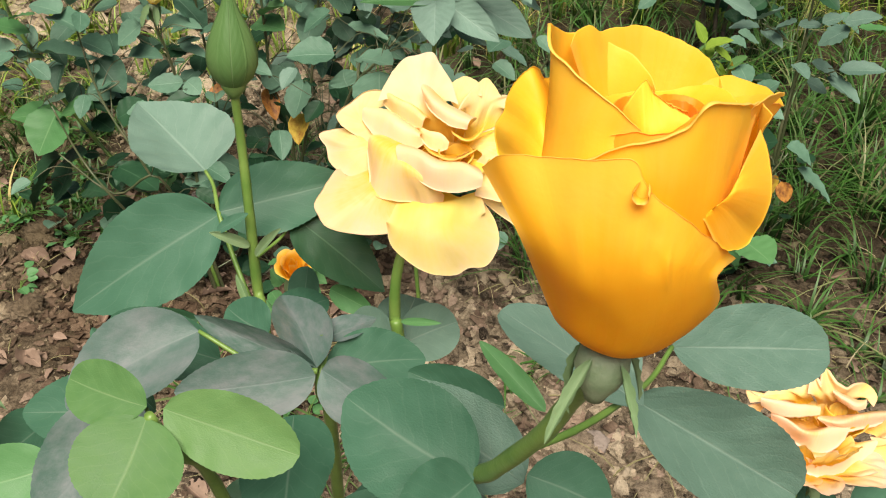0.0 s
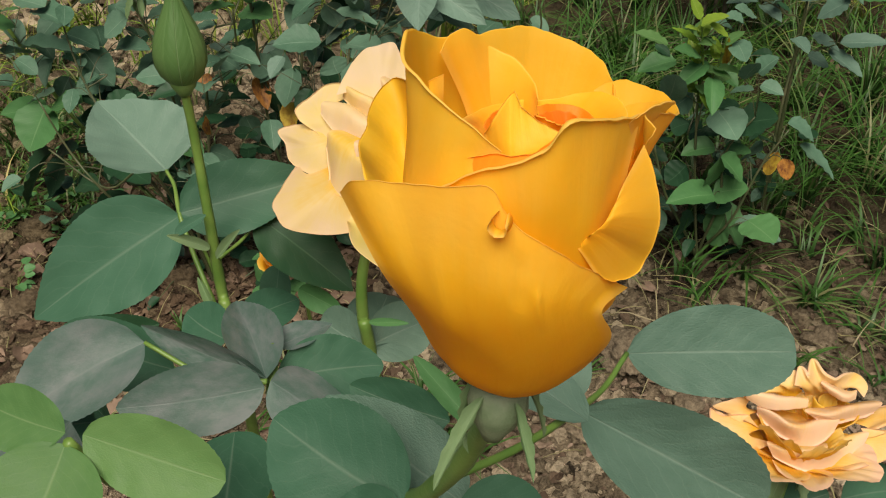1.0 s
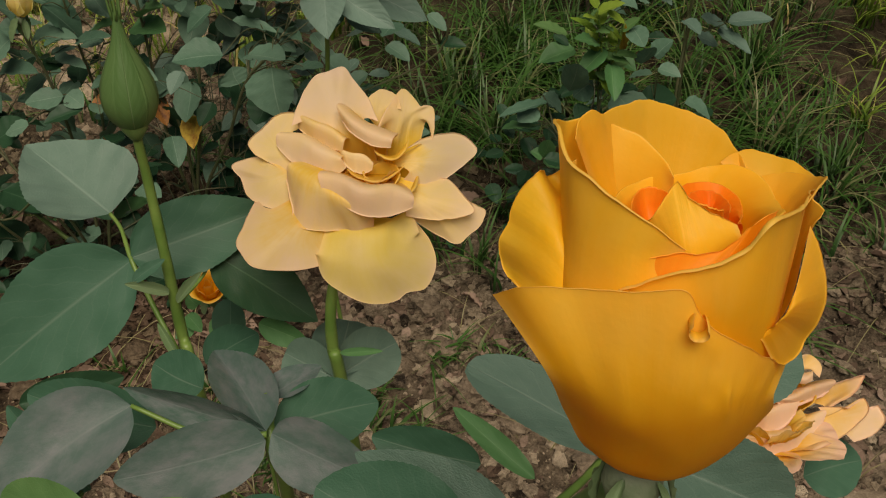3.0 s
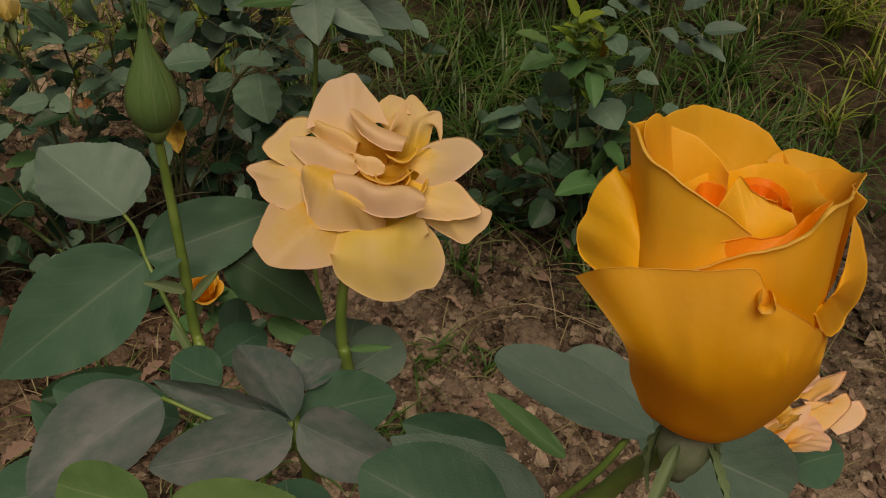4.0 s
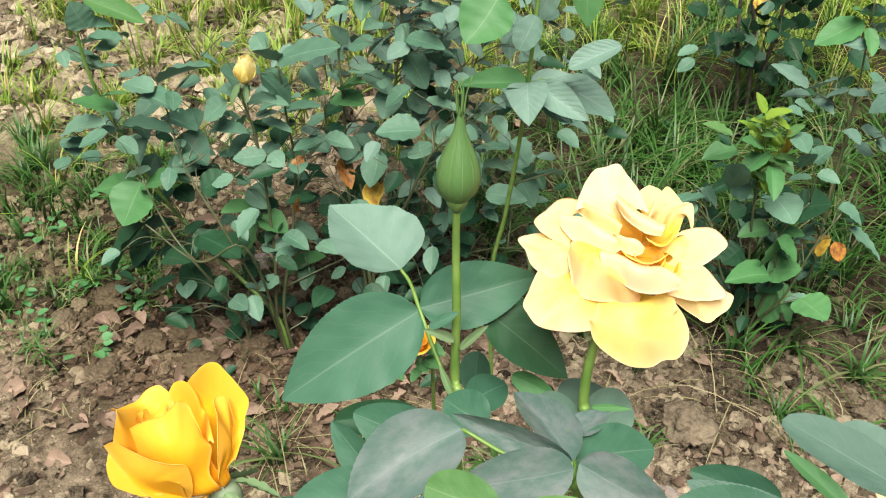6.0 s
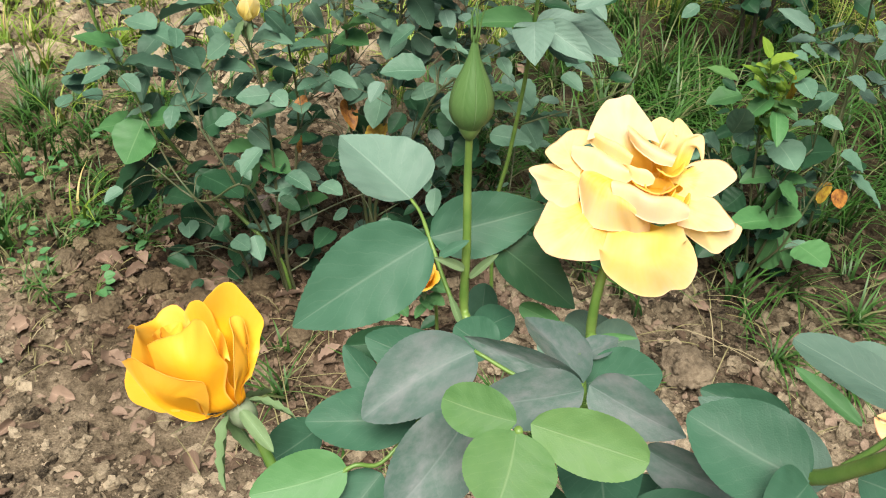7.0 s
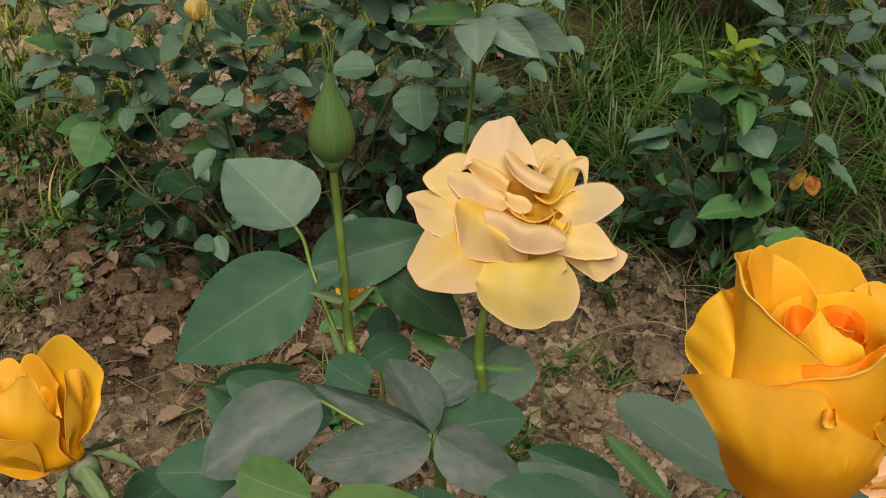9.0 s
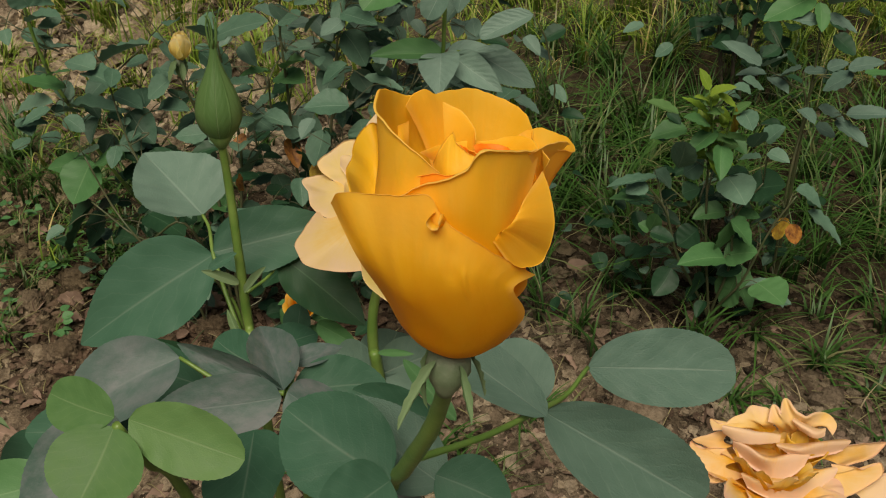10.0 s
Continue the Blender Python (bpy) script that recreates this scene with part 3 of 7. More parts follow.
for _x, _y, _s in ((-0.545, 0.965, 0.036), (-0.50, 0.89, 0.032), (0.15, 0.875, 0.042), (-0.585, 0.934, 0.03), (-0.43, 0.93, 0.028), (-0.62, 0.86, 0.03), (0.05, 0.80, 0.026),
                   (0.10, 0.76, 0.022), (0.22, 0.80, 0.024), (0.02, 0.86, 0.024), (0.30, 0.84, 0.026), (-0.36, 0.86, 0.026), (-0.47, 0.80, 0.022), (0.38, 0.93, 0.03),
                   (0.0, 0.93, 0.022), (0.46, 0.86, 0.026), (-0.72, 0.95, 0.025), (-0.68, 1.02, 0.026), (-0.80, 1.65, 0.04), (-0.9, 1.75, 0.045), (-0.72, 1.72, 0.035), (0.18, 0.70, 0.02)):
    clod((_x, _y), _s * 0.72)
clod((-0.489, 1.14), 0.017, STONE, "small whitish stone lying on the soil", "white_stone", "stone")
clod((0.12, 0.765), 0.012, STONE, "small pale stone lying on the soil", "pale_stone", "stone")


def crumbs():
    rng = random.Random(21)
    verts, faces = [], []
    for k in range(44000):
        x = rng.uniform(-0.95, 0.65)
        y = 0.42 + 1.1 * rng.random() ** 1.25
        s = 0.0012 + 0.0100 * rng.random() ** 6
        if k % 10 == 0:
            x, y, s = rng.uniform(-1.5, -0.4), rng.uniform(1.45, 2.4), 0.004 + 0.022 * rng.random() ** 3
        if noise.noise(Vector((x * 3.3, y * 3.3, 5.0))) < -0.2 and rng.random() < 0.6:
            continue
        if x < -0.42 and y < 0.9 and s > 0.0045 and rng.random() < 0.5:
            continue
        v, f = lump_data(rng, (x, y, ground_height(x, y) + s * 0.3), s, len(verts), 0.75, 6, 4, 1.1)
        verts += v
        faces += f
    ob = piece("soil_crumbs", mesh_of("soil_crumbs", verts, faces, smooth=False), CLOD, None)
    tagged(ob, "loose crumbs and pebbles of brown soil on the ground", "crumbs", kind="stuff")


crumbs()


# ---- dry leaves ----
DRY_LEAF = [leaf_mesh(50 + s, 6, 10, False, f, d, r) for s, f, d, r in ((1, 0.4, 0.25, 0.14), (2, 0.8, -0.3, 0.2), (3, 0.25, 0.4, 0.16), (4, 0.6, 0.1, 0.2), (5, 0.9, 0.2, 0.18))]


def dry_leaves():
    rng = random.Random(5)
    for k in range(290):
        x, y = rng.uniform(-0.95, 0.7), 0.5 + 1.2 * rng.random()
        if k % 2 == 0:
            x, y = rng.gauss(-0.43, 0.16), rng.gauss(0.90, 0.12)
        s = rng.uniform(0.016, 0.042)
        a = rng.uniform(0, 6.28)
        z = ground_height(x, y) + 0.004
        foot = Vector((x, y, z))
        tip = foot + Vector((math.cos(a), math.sin(a), rng.uniform(-0.05, 0.2))) * s
        ob = piece("dry_leaf", rng.choice(DRY_LEAF), LEAF_DRY, None, leaf_matrix(foot, tip, s * rng.uniform(0.35, 0.75), rng.uniform(-35, 35), (0, 0, 1)))
        tagged(ob, "curled dry brown leaf lying on the soil", "dry leaf", "fallen leaves")


dry_leaves()


def litter():
    """Small curled scraps of dead leaves, too many to count."""
    rng = random.Random(77)
    verts, faces = [], []
    for k in range(5600):
        if k % 3:
            x, y = rng.gauss(-0.44, 0.18), rng.gauss(0.88, 0.12)
        else:
            x, y = rng.uniform(-0.3, 0.6), rng.uniform(0.62, 1.15)
        if y < 0.45 or (x < -0.42 and y < 0.82 and rng.random() < 0.75):
            continue
        size, turn, curl = 0.003 + 0.010 * rng.random() ** 1.8, rng.uniform(0, 6.28), rng.uniform(-1.3, 1.3)
        lift, slope = rng.uniform(0.001, 0.004), rng.uniform(-0.4, 0.4)
        start = len(verts)
        ca, sa = math.cos(turn), math.sin(turn)
        for j in range(4):
            broad = (0.35, 0.8, 0.9, 0.25)[j] * rng.uniform(0.55, 1.3)
            for i in range(3):
                u, v = (i - 1) * broad * 0.6, (j - 1.5) * 0.66
                px, py = size * (u * ca - v * sa), size * (u * sa + v * ca)
                pz = size * (curl * (u * u - 0.25 * v * v) + slope * u + rng.uniform(-0.08, 0.08))
                verts.append((x + px, y + py, ground_height(x, y) + lift + abs(slope) * size * 0.5 + pz))
        for j in range(3):
            for i in range(2):
                a = start + 3 * j + i
                faces.append((a, a + 1, a + 4, a + 3))
    ob = piece("leaf_litter", mesh_of("leaf_litter", verts, faces), LITTER, None)
    tagged(ob, "scraps of dead brown leaves strewn over the soil", "leaf litter", kind="stuff")


litter()


# ---- grass ----
def blade(verts, faces, uvs, at, heading, height, lean, width, rng):
    start = len(verts)
    n = 5
    ca, sa = math.cos(heading), math.sin(heading)
    for i in range(n + 1):
        s = i / n
        out = lean * height * s * s
        up = height * (s - 0.45 * lean * s * s * s)
        w = width * (1 - s ** 1.8) + 0.0002
        cx, cy, cz = at[0] + ca * out, at[1] + sa * out, at[2] + up
        verts.append((cx - sa * w, cy + ca * w, cz))
        verts.append((cx + sa * w, cy - ca * w, cz))
        uvs += [(0, s), (1, s)]
    for i in range(n):
        a = start + 2 * i
        faces.append((a, a + 1, a + 3, a + 2))


def grass(name, label, material, spots, seed, bunch=(5, 26), wide=(0.0009, 0.0025)):
    """spots: centre, spread, blades, height."""
    rng = random.Random(seed)
    verts, faces, uvs = [], [], []
    for x0, y0, sx, sy, count, height, lean in spots:
        left = count
        while left > 0:
            n = min(left, rng.randint(*bunch))
            left -= n
            x, y = rng.gauss(x0, sx), rng.gauss(y0, sy)
            grow = rng.uniform(0.6, 1.25)
            turn = rng.uniform(0, 6.28)
            for k in range(n):
                bx, by = x + rng.gauss(0, 0.008), y + rng.gauss(0, 0.008)
                if by < 0.4:
                    continue
                way = turn + rng.gauss(0, 1.3)
                blade(verts, faces, uvs, (bx, by, ground_height(bx, by) - 0.004), way, height * grow * rng.uniform(0.5, 1.2), lean * rng.uniform(0.3, 1.7), rng.uniform(*wide), rng)
    ob = piece(name, mesh_of(name, verts, faces, uvs), material, None)
    tagged(ob, label, "grass", kind="stuff")


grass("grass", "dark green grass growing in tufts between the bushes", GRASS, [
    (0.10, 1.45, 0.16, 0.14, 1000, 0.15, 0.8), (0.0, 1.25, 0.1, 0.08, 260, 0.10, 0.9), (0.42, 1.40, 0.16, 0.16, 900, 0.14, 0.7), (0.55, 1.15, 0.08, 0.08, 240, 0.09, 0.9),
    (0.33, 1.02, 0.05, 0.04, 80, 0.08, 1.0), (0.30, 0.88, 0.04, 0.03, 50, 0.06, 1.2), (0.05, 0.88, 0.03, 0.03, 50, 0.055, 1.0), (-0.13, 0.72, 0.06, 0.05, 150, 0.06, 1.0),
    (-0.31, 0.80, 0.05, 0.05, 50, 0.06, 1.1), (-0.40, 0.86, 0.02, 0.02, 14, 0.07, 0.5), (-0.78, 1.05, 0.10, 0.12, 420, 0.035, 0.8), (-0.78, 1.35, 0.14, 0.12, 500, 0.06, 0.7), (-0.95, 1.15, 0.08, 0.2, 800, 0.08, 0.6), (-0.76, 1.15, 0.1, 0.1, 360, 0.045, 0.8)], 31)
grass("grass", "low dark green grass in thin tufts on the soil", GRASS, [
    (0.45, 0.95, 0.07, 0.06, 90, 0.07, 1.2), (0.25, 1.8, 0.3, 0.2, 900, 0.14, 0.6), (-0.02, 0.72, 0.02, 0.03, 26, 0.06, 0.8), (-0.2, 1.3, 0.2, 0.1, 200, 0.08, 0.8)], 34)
grass("sunny_grass", "yellow-green grass on the open ground further back, coloured as sunlit", GRASS_SUN, [
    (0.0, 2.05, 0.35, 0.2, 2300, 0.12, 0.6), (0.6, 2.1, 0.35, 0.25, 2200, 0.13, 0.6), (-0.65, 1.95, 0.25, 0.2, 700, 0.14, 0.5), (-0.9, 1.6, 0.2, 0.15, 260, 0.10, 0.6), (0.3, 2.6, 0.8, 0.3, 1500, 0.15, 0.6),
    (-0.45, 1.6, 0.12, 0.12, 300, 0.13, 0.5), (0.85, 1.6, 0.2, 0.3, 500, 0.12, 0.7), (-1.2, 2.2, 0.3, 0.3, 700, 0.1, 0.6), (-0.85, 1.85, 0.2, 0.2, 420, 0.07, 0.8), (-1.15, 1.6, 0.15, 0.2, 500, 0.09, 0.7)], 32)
grass("straw_grass", "thin dry straw and creeping grass stems on the soil", STRAW, [
    (0.1, 0.9, 0.25, 0.15, 80, 0.05, 1.9), (-0.35, 0.8, 0.15, 0.12, 90, 0.06, 1.9), (-0.75, 0.9, 0.2, 0.25, 260, 0.03, 1.6), (0.4, 1.1, 0.2, 0.2, 110, 0.06, 1.7), (0.2, 1.5, 0.4, 0.25, 80, 0.08, 1.5), (0.2, 2.1, 0.6, 0.3, 300, 0.08, 1.3)], 33, (1, 3), (0.0004, 0.0009))


def weeds():
    """Small round-leaved weeds on the soil."""
    rng = random.Random(9)
    for x, y, n in ((-0.82, 1.0, 14), (-0.85, 1.15, 12), (-0.70, 1.2, 10), (-0.88, 0.92, 10), (-0.75, 0.74, 7), (-0.22, 0.74, 12), (-0.62, 1.02, 9), (-0.66, 0.90, 8), (-0.58, 1.16, 8), (-0.92, 1.08, 12), (-0.79, 1.28, 10), (-0.72, 1.06, 10), (-0.77, 0.93, 9), (-0.69, 1.12, 9)):
        z = ground_height(x, y)
        w = thing("weed", (x, y, z), "tiny green weed with round leaves on the soil", "weed", "weeds")
        for k in range(n):
            a = rng.uniform(0, 6.28)
            d = rng.uniform(0.008, 0.03)
            foot = Vector((x + math.cos(a) * d * 0.2, y + math.sin(a) * d * 0.2, z - 0.002))
            tip = foot + Vector((math.cos(a) * d, math.sin(a) * d, rng.uniform(0.006, 0.03)))
            end = tip + Vector((math.cos(a), math.sin(a), 0.1)) * rng.uniform(0.010, 0.018)
            stalk(w, [tuple(foot), tuple((foot + tip) / 2 + Vector((0, 0, 0.004))), tuple(tip)], 0.0005, STEM, "stalk")
            leaflet(w, tip, end, (end - tip).length * 0.85, LEAF_GREEN, rng.uniform(-25, 25), BUSH_LEAF, "leaf", hint=(0, 0, 1))


weeds()


# ---- bush helpers ----
CANES = {}


def bush_cane(bush, points, r0, r1, material=None):
    x, y, z = points[0]
    root = (x + 0.01, y + 0.01, -0.02)
    pts = [root] + [p for p in points if p[2] > 0.015]
    tube("cane", pts, 0.72 * r0, 0.8 * r1, material or CANE, bush, sides=7, per=5)
    CANES.setdefault(bush.name, []).extend(smooth_path(pts, 6))


def bush_leaf(bush, foot, tip, width, material):
    """A leaflet and the thin twig that joins it to the nearest cane."""
    near = CANES.get(bush.name)
    f = np.array(foot)
    if near is not None:
        best = min(near, key=lambda p: np.linalg.norm(f - p) + 1.2 * max(0.0, p[2] - f[2] + 0.01))
        if np.linalg.norm(best - f) > 0.004:
            mid = (best + f) / 2 + np.array((0, 0, 0.22 * np.linalg.norm(best - f)))
            stalk(bush, [tuple(best), tuple(mid), foot], 0.00055, CANE, "leaf_stalk")
    hint = (DICE.uniform(-0.3, 0.3), DICE.uniform(-0.5, 0.05), 1.0)
    leaflet(bush, foot, tip, width * 1.12, material, DICE.uniform(-12, 12), BUSH_LEAF, hint=hint)


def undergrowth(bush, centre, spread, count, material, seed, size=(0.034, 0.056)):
    """Leaves low in a bush; in LEAF_DARK the shade there is part of their colour."""
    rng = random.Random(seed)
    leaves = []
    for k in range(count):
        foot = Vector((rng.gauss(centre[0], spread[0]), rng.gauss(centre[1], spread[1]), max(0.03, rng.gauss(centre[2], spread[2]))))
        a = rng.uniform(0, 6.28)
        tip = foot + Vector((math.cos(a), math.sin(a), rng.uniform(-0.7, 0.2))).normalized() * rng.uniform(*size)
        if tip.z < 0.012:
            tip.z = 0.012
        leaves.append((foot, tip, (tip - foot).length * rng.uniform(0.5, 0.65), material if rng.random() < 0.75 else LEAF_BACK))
    # side twigs, on which the leaves sit
    for foot, *rest in leaves[::9]:
        end = np.array(foot)
        best = min(CANES[bush.name], key=lambda p: np.linalg.norm(end - p) + 1.2 * max(0.0, p[2] - end[2] + 0.01))
        bend = (best + end) / 2 + np.array((rng.uniform(-0.02, 0.02), 0.01, 0.12 * np.linalg.norm(end - best)))
        pts = [tuple(best), tuple(bend), tuple(end)]
        tube("twig", pts, 0.0013, 0.0007, CANE, bush, sides=6, per=5)
        CANES[bush.name].extend(smooth_path(pts, 6))
    for foot, tip, width, mat in leaves:
        bush_leaf(bush, tuple(foot), tuple(tip), width, mat)


def bud_head(parent, base, top):
    """A closed bud: swollen hip, tight green sepals and their long tips."""
    up = Vector(top) - Vector(base)
    h = up.length
    m = axis_matrix(base, up)
    hip = piece("bud", lathe("bud_hip", [(0.0022, -0.003), (0.0034, -0.0012), (0.0050, 0.0012), (0.0056, 0.0035), (0.0052, 0.007)]), BUD, parent, m, "tight closed green rose bud")
    prof = [(0.0056, 0.0030), (0.0086, 0.0065), (0.0104, 0.0110), (0.0107, 0.0155), (0.0098, 0.0205), (0.0078, 0.0260), (0.0052, 0.0315), (0.0031, 0.0365), (0.0018, 0.0420), (0.0010, 0.0470)]
    for k in range(5):
        a = 72 * k
        rows = len(prof)
        verts, uvs, faces = [], [], []
        for j, (r, z) in enumerate(prof):
            for i in range(13):
                u = i / 12 * 2 - 1
                w = radians(a + u * 46)
                rr = 0.92 * r * (1.0 + 0.08 * (1 - abs(u)) + 0.022 * math.cos(u * 16) + 0.02 * math.sin(u * 5 + k) + 0.02 * noise.noise(Vector((u * 2.5 + 7 * k, z * 220, k))))
                verts.append((rr * math.cos(w), rr * math.sin(w), z))
                uvs.append((i / 12, j / (rows - 1)))
        for j in range(rows - 1):
            for i in range(12):
                q = j * 13 + i
                faces.append((q, q + 1, q + 14, q + 13))
        piece("sepal", mesh_of("sepal", verts, faces, uvs), BUD_SEPAL, hip, m)
        b = radians(a)
        p0 = Vector((0.0014 * math.cos(b), 0.0014 * math.sin(b), 0.044))
        p1 = p0 + Vector((0.001 * math.cos(b), 0.001 * math.sin(b), 0.010))
        p2 = p1 + Vector((0.0022 * math.cos(b + k), 0.002 * math.sin(b + k), 0.008 - 0.002 * (k % 3)))
        pts = [tuple(m @ p) for p in (p0, p1, p2)]
        tube("sepal_tip", pts, 0.0006, 0.00025, BUD, hip, sides=5, per=4)

# ---- rose plant with the green bud ----
bud_plant = thing("rose_plant", (-0.075, 0.32, 0), "slender rose plant carrying one closed green bud and dusty blue-green leaves", "rose plant", "rose plants")
tube('cane', [(-0.075, 0.32, -0.01), (-0.082, 0.325, 0.3), (-0.0806, 0.3231, 0.5677), (-0.0833, 0.3283, 0.6065), (-0.0833, 0.3319, 0.6475), (-0.0846, 0.3375, 0.6823), (-0.0846, 0.338, 0.7086)], 0.0034, 0.0018, STEM, bud_plant)
bud_head(bud_plant, (-0.0846, 0.338, 0.7086), (-0.0845, 0.3465, 0.7504))
# compound leaf with three large leaflets
stalk(bud_plant, [(-0.0836, 0.3196, 0.6023), (-0.0952, 0.3338, 0.6197), (-0.1041, 0.346, 0.6344), (-0.1118, 0.3622, 0.6384), (-0.1183, 0.3703, 0.6408)], 0.0011)
leaflet(bud_plant, (-0.1183, 0.3703, 0.6408), (-0.1640, 0.4050, 0.6560), 0.0520, LEAF_GLAUCOUS_LIT, 30, FOLDED_LEAF)
leaflet(bud_plant, (-0.1041, 0.346, 0.6344), (-0.1728, 0.3083, 0.5963), 0.0487, LEAF, -8, KEEN_LEAF)
leaflet(bud_plant, (-0.1042, 0.3468, 0.6353), (-0.0449, 0.3704, 0.6457), 0.0348, LEAF, 8, KEEN_LEAF)
stalk(bud_plant, [(-0.0808, 0.3283, 0.6266), (-0.0743, 0.3427, 0.6266), (-0.0703, 0.3531, 0.6301)], 0.0008)
leaflet(bud_plant, (-0.0704, 0.3539, 0.631), (-0.0242, 0.3406, 0.6023), 0.0292, LEAF_DARK, -10, KEEN_LEAF)
leaflet(bud_plant, (-0.0837, 0.327, 0.6331), (-0.0964, 0.3178, 0.647), 0.0051, SEPAL, 0, name="stipule")
leaflet(bud_plant, (-0.0958, 0.3221, 0.6442), (-0.0819, 0.3256, 0.6537), 0.0056, LEAF, 0, name="stipule")
leaflet(bud_plant, (-0.0804, 0.3246, 0.6299), (-0.0669, 0.3231, 0.6488), 0.0045, SEPAL, 0, name="stipule")
leaflet(bud_plant, (-0.0832, 0.3157, 0.6054), (-0.0901, 0.3212, 0.6199), 0.0041, SEPAL, 0, name="stipule")
leaflet(bud_plant, (-0.0772, 0.3309, 0.5839), (-0.0564, 0.3567, 0.5796), 0.0217, LEAF, 0)
leaflet(bud_plant, (-0.077, 0.3868, 0.571), (-0.0791, 0.3686, 0.5511), 0.0200, LEAF, 20)
leaflet(bud_plant, (-0.055, 0.3517, 0.5889), (-0.0308, 0.3396, 0.5871), 0.0123, LEAF_GREEN, 20)

# ---- rose plant with the open cream bloom ----
cream_plant = thing("rose_plant", (0.0, 0.335, 0), "rose plant with one fully open cream and peach bloom", "rose plant", "rose plants")
tube('cane', [(0.0, 0.335, -0.01), (-0.005, 0.34, 0.3), (-0.0136, 0.3238, 0.566), (-0.0165, 0.3247, 0.6034), (-0.0149, 0.3305, 0.6306), (-0.0078, 0.351, 0.6534)], 0.0038, 0.0021, STEM, cream_plant)
leaflet(cream_plant, (-0.0166, 0.3243, 0.5814), (0.011, 0.3446, 0.5838), 0.0277, LEAF_GLAUCOUS_LIT, 10, BLUNT_LEAF)
leaflet(cream_plant, (-0.0166, 0.3243, 0.5814), (-0.0429, 0.3374, 0.5841), 0.0247, LEAF_GLAUCOUS_LIT, -10, BLUNT_LEAF)
leaflet(cream_plant, (-0.0126, 0.3191, 0.6042), (0.006, 0.3142, 0.6109), 0.0038, LEAF_GREEN, 0)
leaflet(cream_plant, (-0.0166, 0.3243, 0.5814), (-0.0141, 0.3649, 0.5794), 0.0297, LEAF_GLAUCOUS_LIT, 5, BLUNT_LEAF)
CREAM_BASE = (-0.0049, 0.3548, 0.6584)

# ---- rose plant with the golden half-open bloom ----
gold_plant = thing("rose_plant", (0.02, 0.2, 0), "tall rose plant with one golden yellow half-open bloom", "rose plant", "rose plants")
tube('cane', [(0.02, 0.2, -0.01), (0.02, 0.19, 0.4), (0.028, 0.172, 0.62), (0.036, 0.158, 0.70), (0.0468, 0.139, 0.737), (0.0568, 0.1265, 0.766), (0.0612, 0.1215, 0.782), (0.0650, 0.1130, 0.800)], 0.0030, 0.0019, STEM, gold_plant)
leaflet(gold_plant, (0.0923, 0.2087, 0.7154), (0.1422, 0.2226, 0.7085), 0.0263, LEAF_GLAUCOUS_LIT, 0, BLUNT_LEAF)
leaflet(gold_plant, (0.0804, 0.1833, 0.7189), (0.1352, 0.1815, 0.6856), 0.0293, LEAF_GLAUCOUS_LIT, 5, BLUNT_LEAF)
leaflet(gold_plant, (0.0798, 0.1849, 0.7212), (0.0627, 0.2051, 0.7269), 0.0215, LEAF_GLAUCOUS_LIT, 20, BLUNT_LEAF)
stalk(gold_plant, [(0.0481, 0.1406, 0.7387), (0.0646, 0.1579, 0.7318), (0.0765, 0.1747, 0.7255), (0.0861, 0.1946, 0.7154), (0.0923, 0.2087, 0.7154)], 0.0010)
leaflet(gold_plant, (0.0534, 0.1567, 0.71), (0.0122, 0.1801, 0.7192), 0.0240, LEAF_GLAUCOUS_LIT, 8, KEEN_LEAF)
leaflet(gold_plant, (0.0822, 0.1712, 0.7296), (0.0418, 0.1977, 0.7345), 0.0174, LEAF_GLAUCOUS_LIT, 20, BLUNT_LEAF)
leaflet(gold_plant, (0.0572, 0.1599, 0.7355), (0.0381, 0.1767, 0.7417), 0.0059, LEAF_GREEN, 10)
leaflet(gold_plant, (0.0544, 0.1428, 0.7316), (0.0759, 0.1411, 0.7237), 0.0186, LEAF, 0)
leaflet(gold_plant, (0.0414, 0.1427, 0.7267), (0.0055, 0.1594, 0.733), 0.0308, LEAF, 6)
leaflet(gold_plant, (0.0414, 0.1427, 0.7267), (0.0262, 0.1225, 0.7295), 0.0215, LEAF, -6)
leaflet(gold_plant, (0.0454, 0.1855, 0.7063), (0.0151, 0.1932, 0.7079), 0.0149, LEAF, -10)

# ---- rose plant with the yolk-yellow bloom ----
yolk_plant = thing("rose_plant", (-0.11, 0.2, 0), "rose plant with a yolk-yellow half-open bloom and reflexed sepals", "rose plant", "rose plants")
tube('cane', [(-0.11, 0.2, -0.01), (-0.105, 0.2, 0.35), (-0.122, 0.182, 0.590), (-0.138, 0.190, 0.612), (-0.150, 0.199, 0.630), (-0.1563, 0.205, 0.6415)], 0.0034, 0.0022, STEM, yolk_plant)
leaflet(yolk_plant, (-0.0885, 0.2201, 0.6427), (-0.1383, 0.2154, 0.637), 0.0276, LEAF, 10)
leaflet(yolk_plant, (-0.1151, 0.1955, 0.6342), (-0.1512, 0.1769, 0.6335), 0.0258, LEAF_GREEN, -5)
leaflet(yolk_plant, (-0.1021, 0.2013, 0.6263), (-0.1249, 0.1687, 0.6118), 0.0243, LEAF, 5)
leaflet(yolk_plant, (-0.1334, 0.2244, 0.6237), (-0.16, 0.2151, 0.6021), 0.0227, LEAF, 0)
leaflet(yolk_plant, (-0.0965, 0.2379, 0.6186), (-0.1331, 0.2621, 0.6355), 0.0193, LEAF, -25)
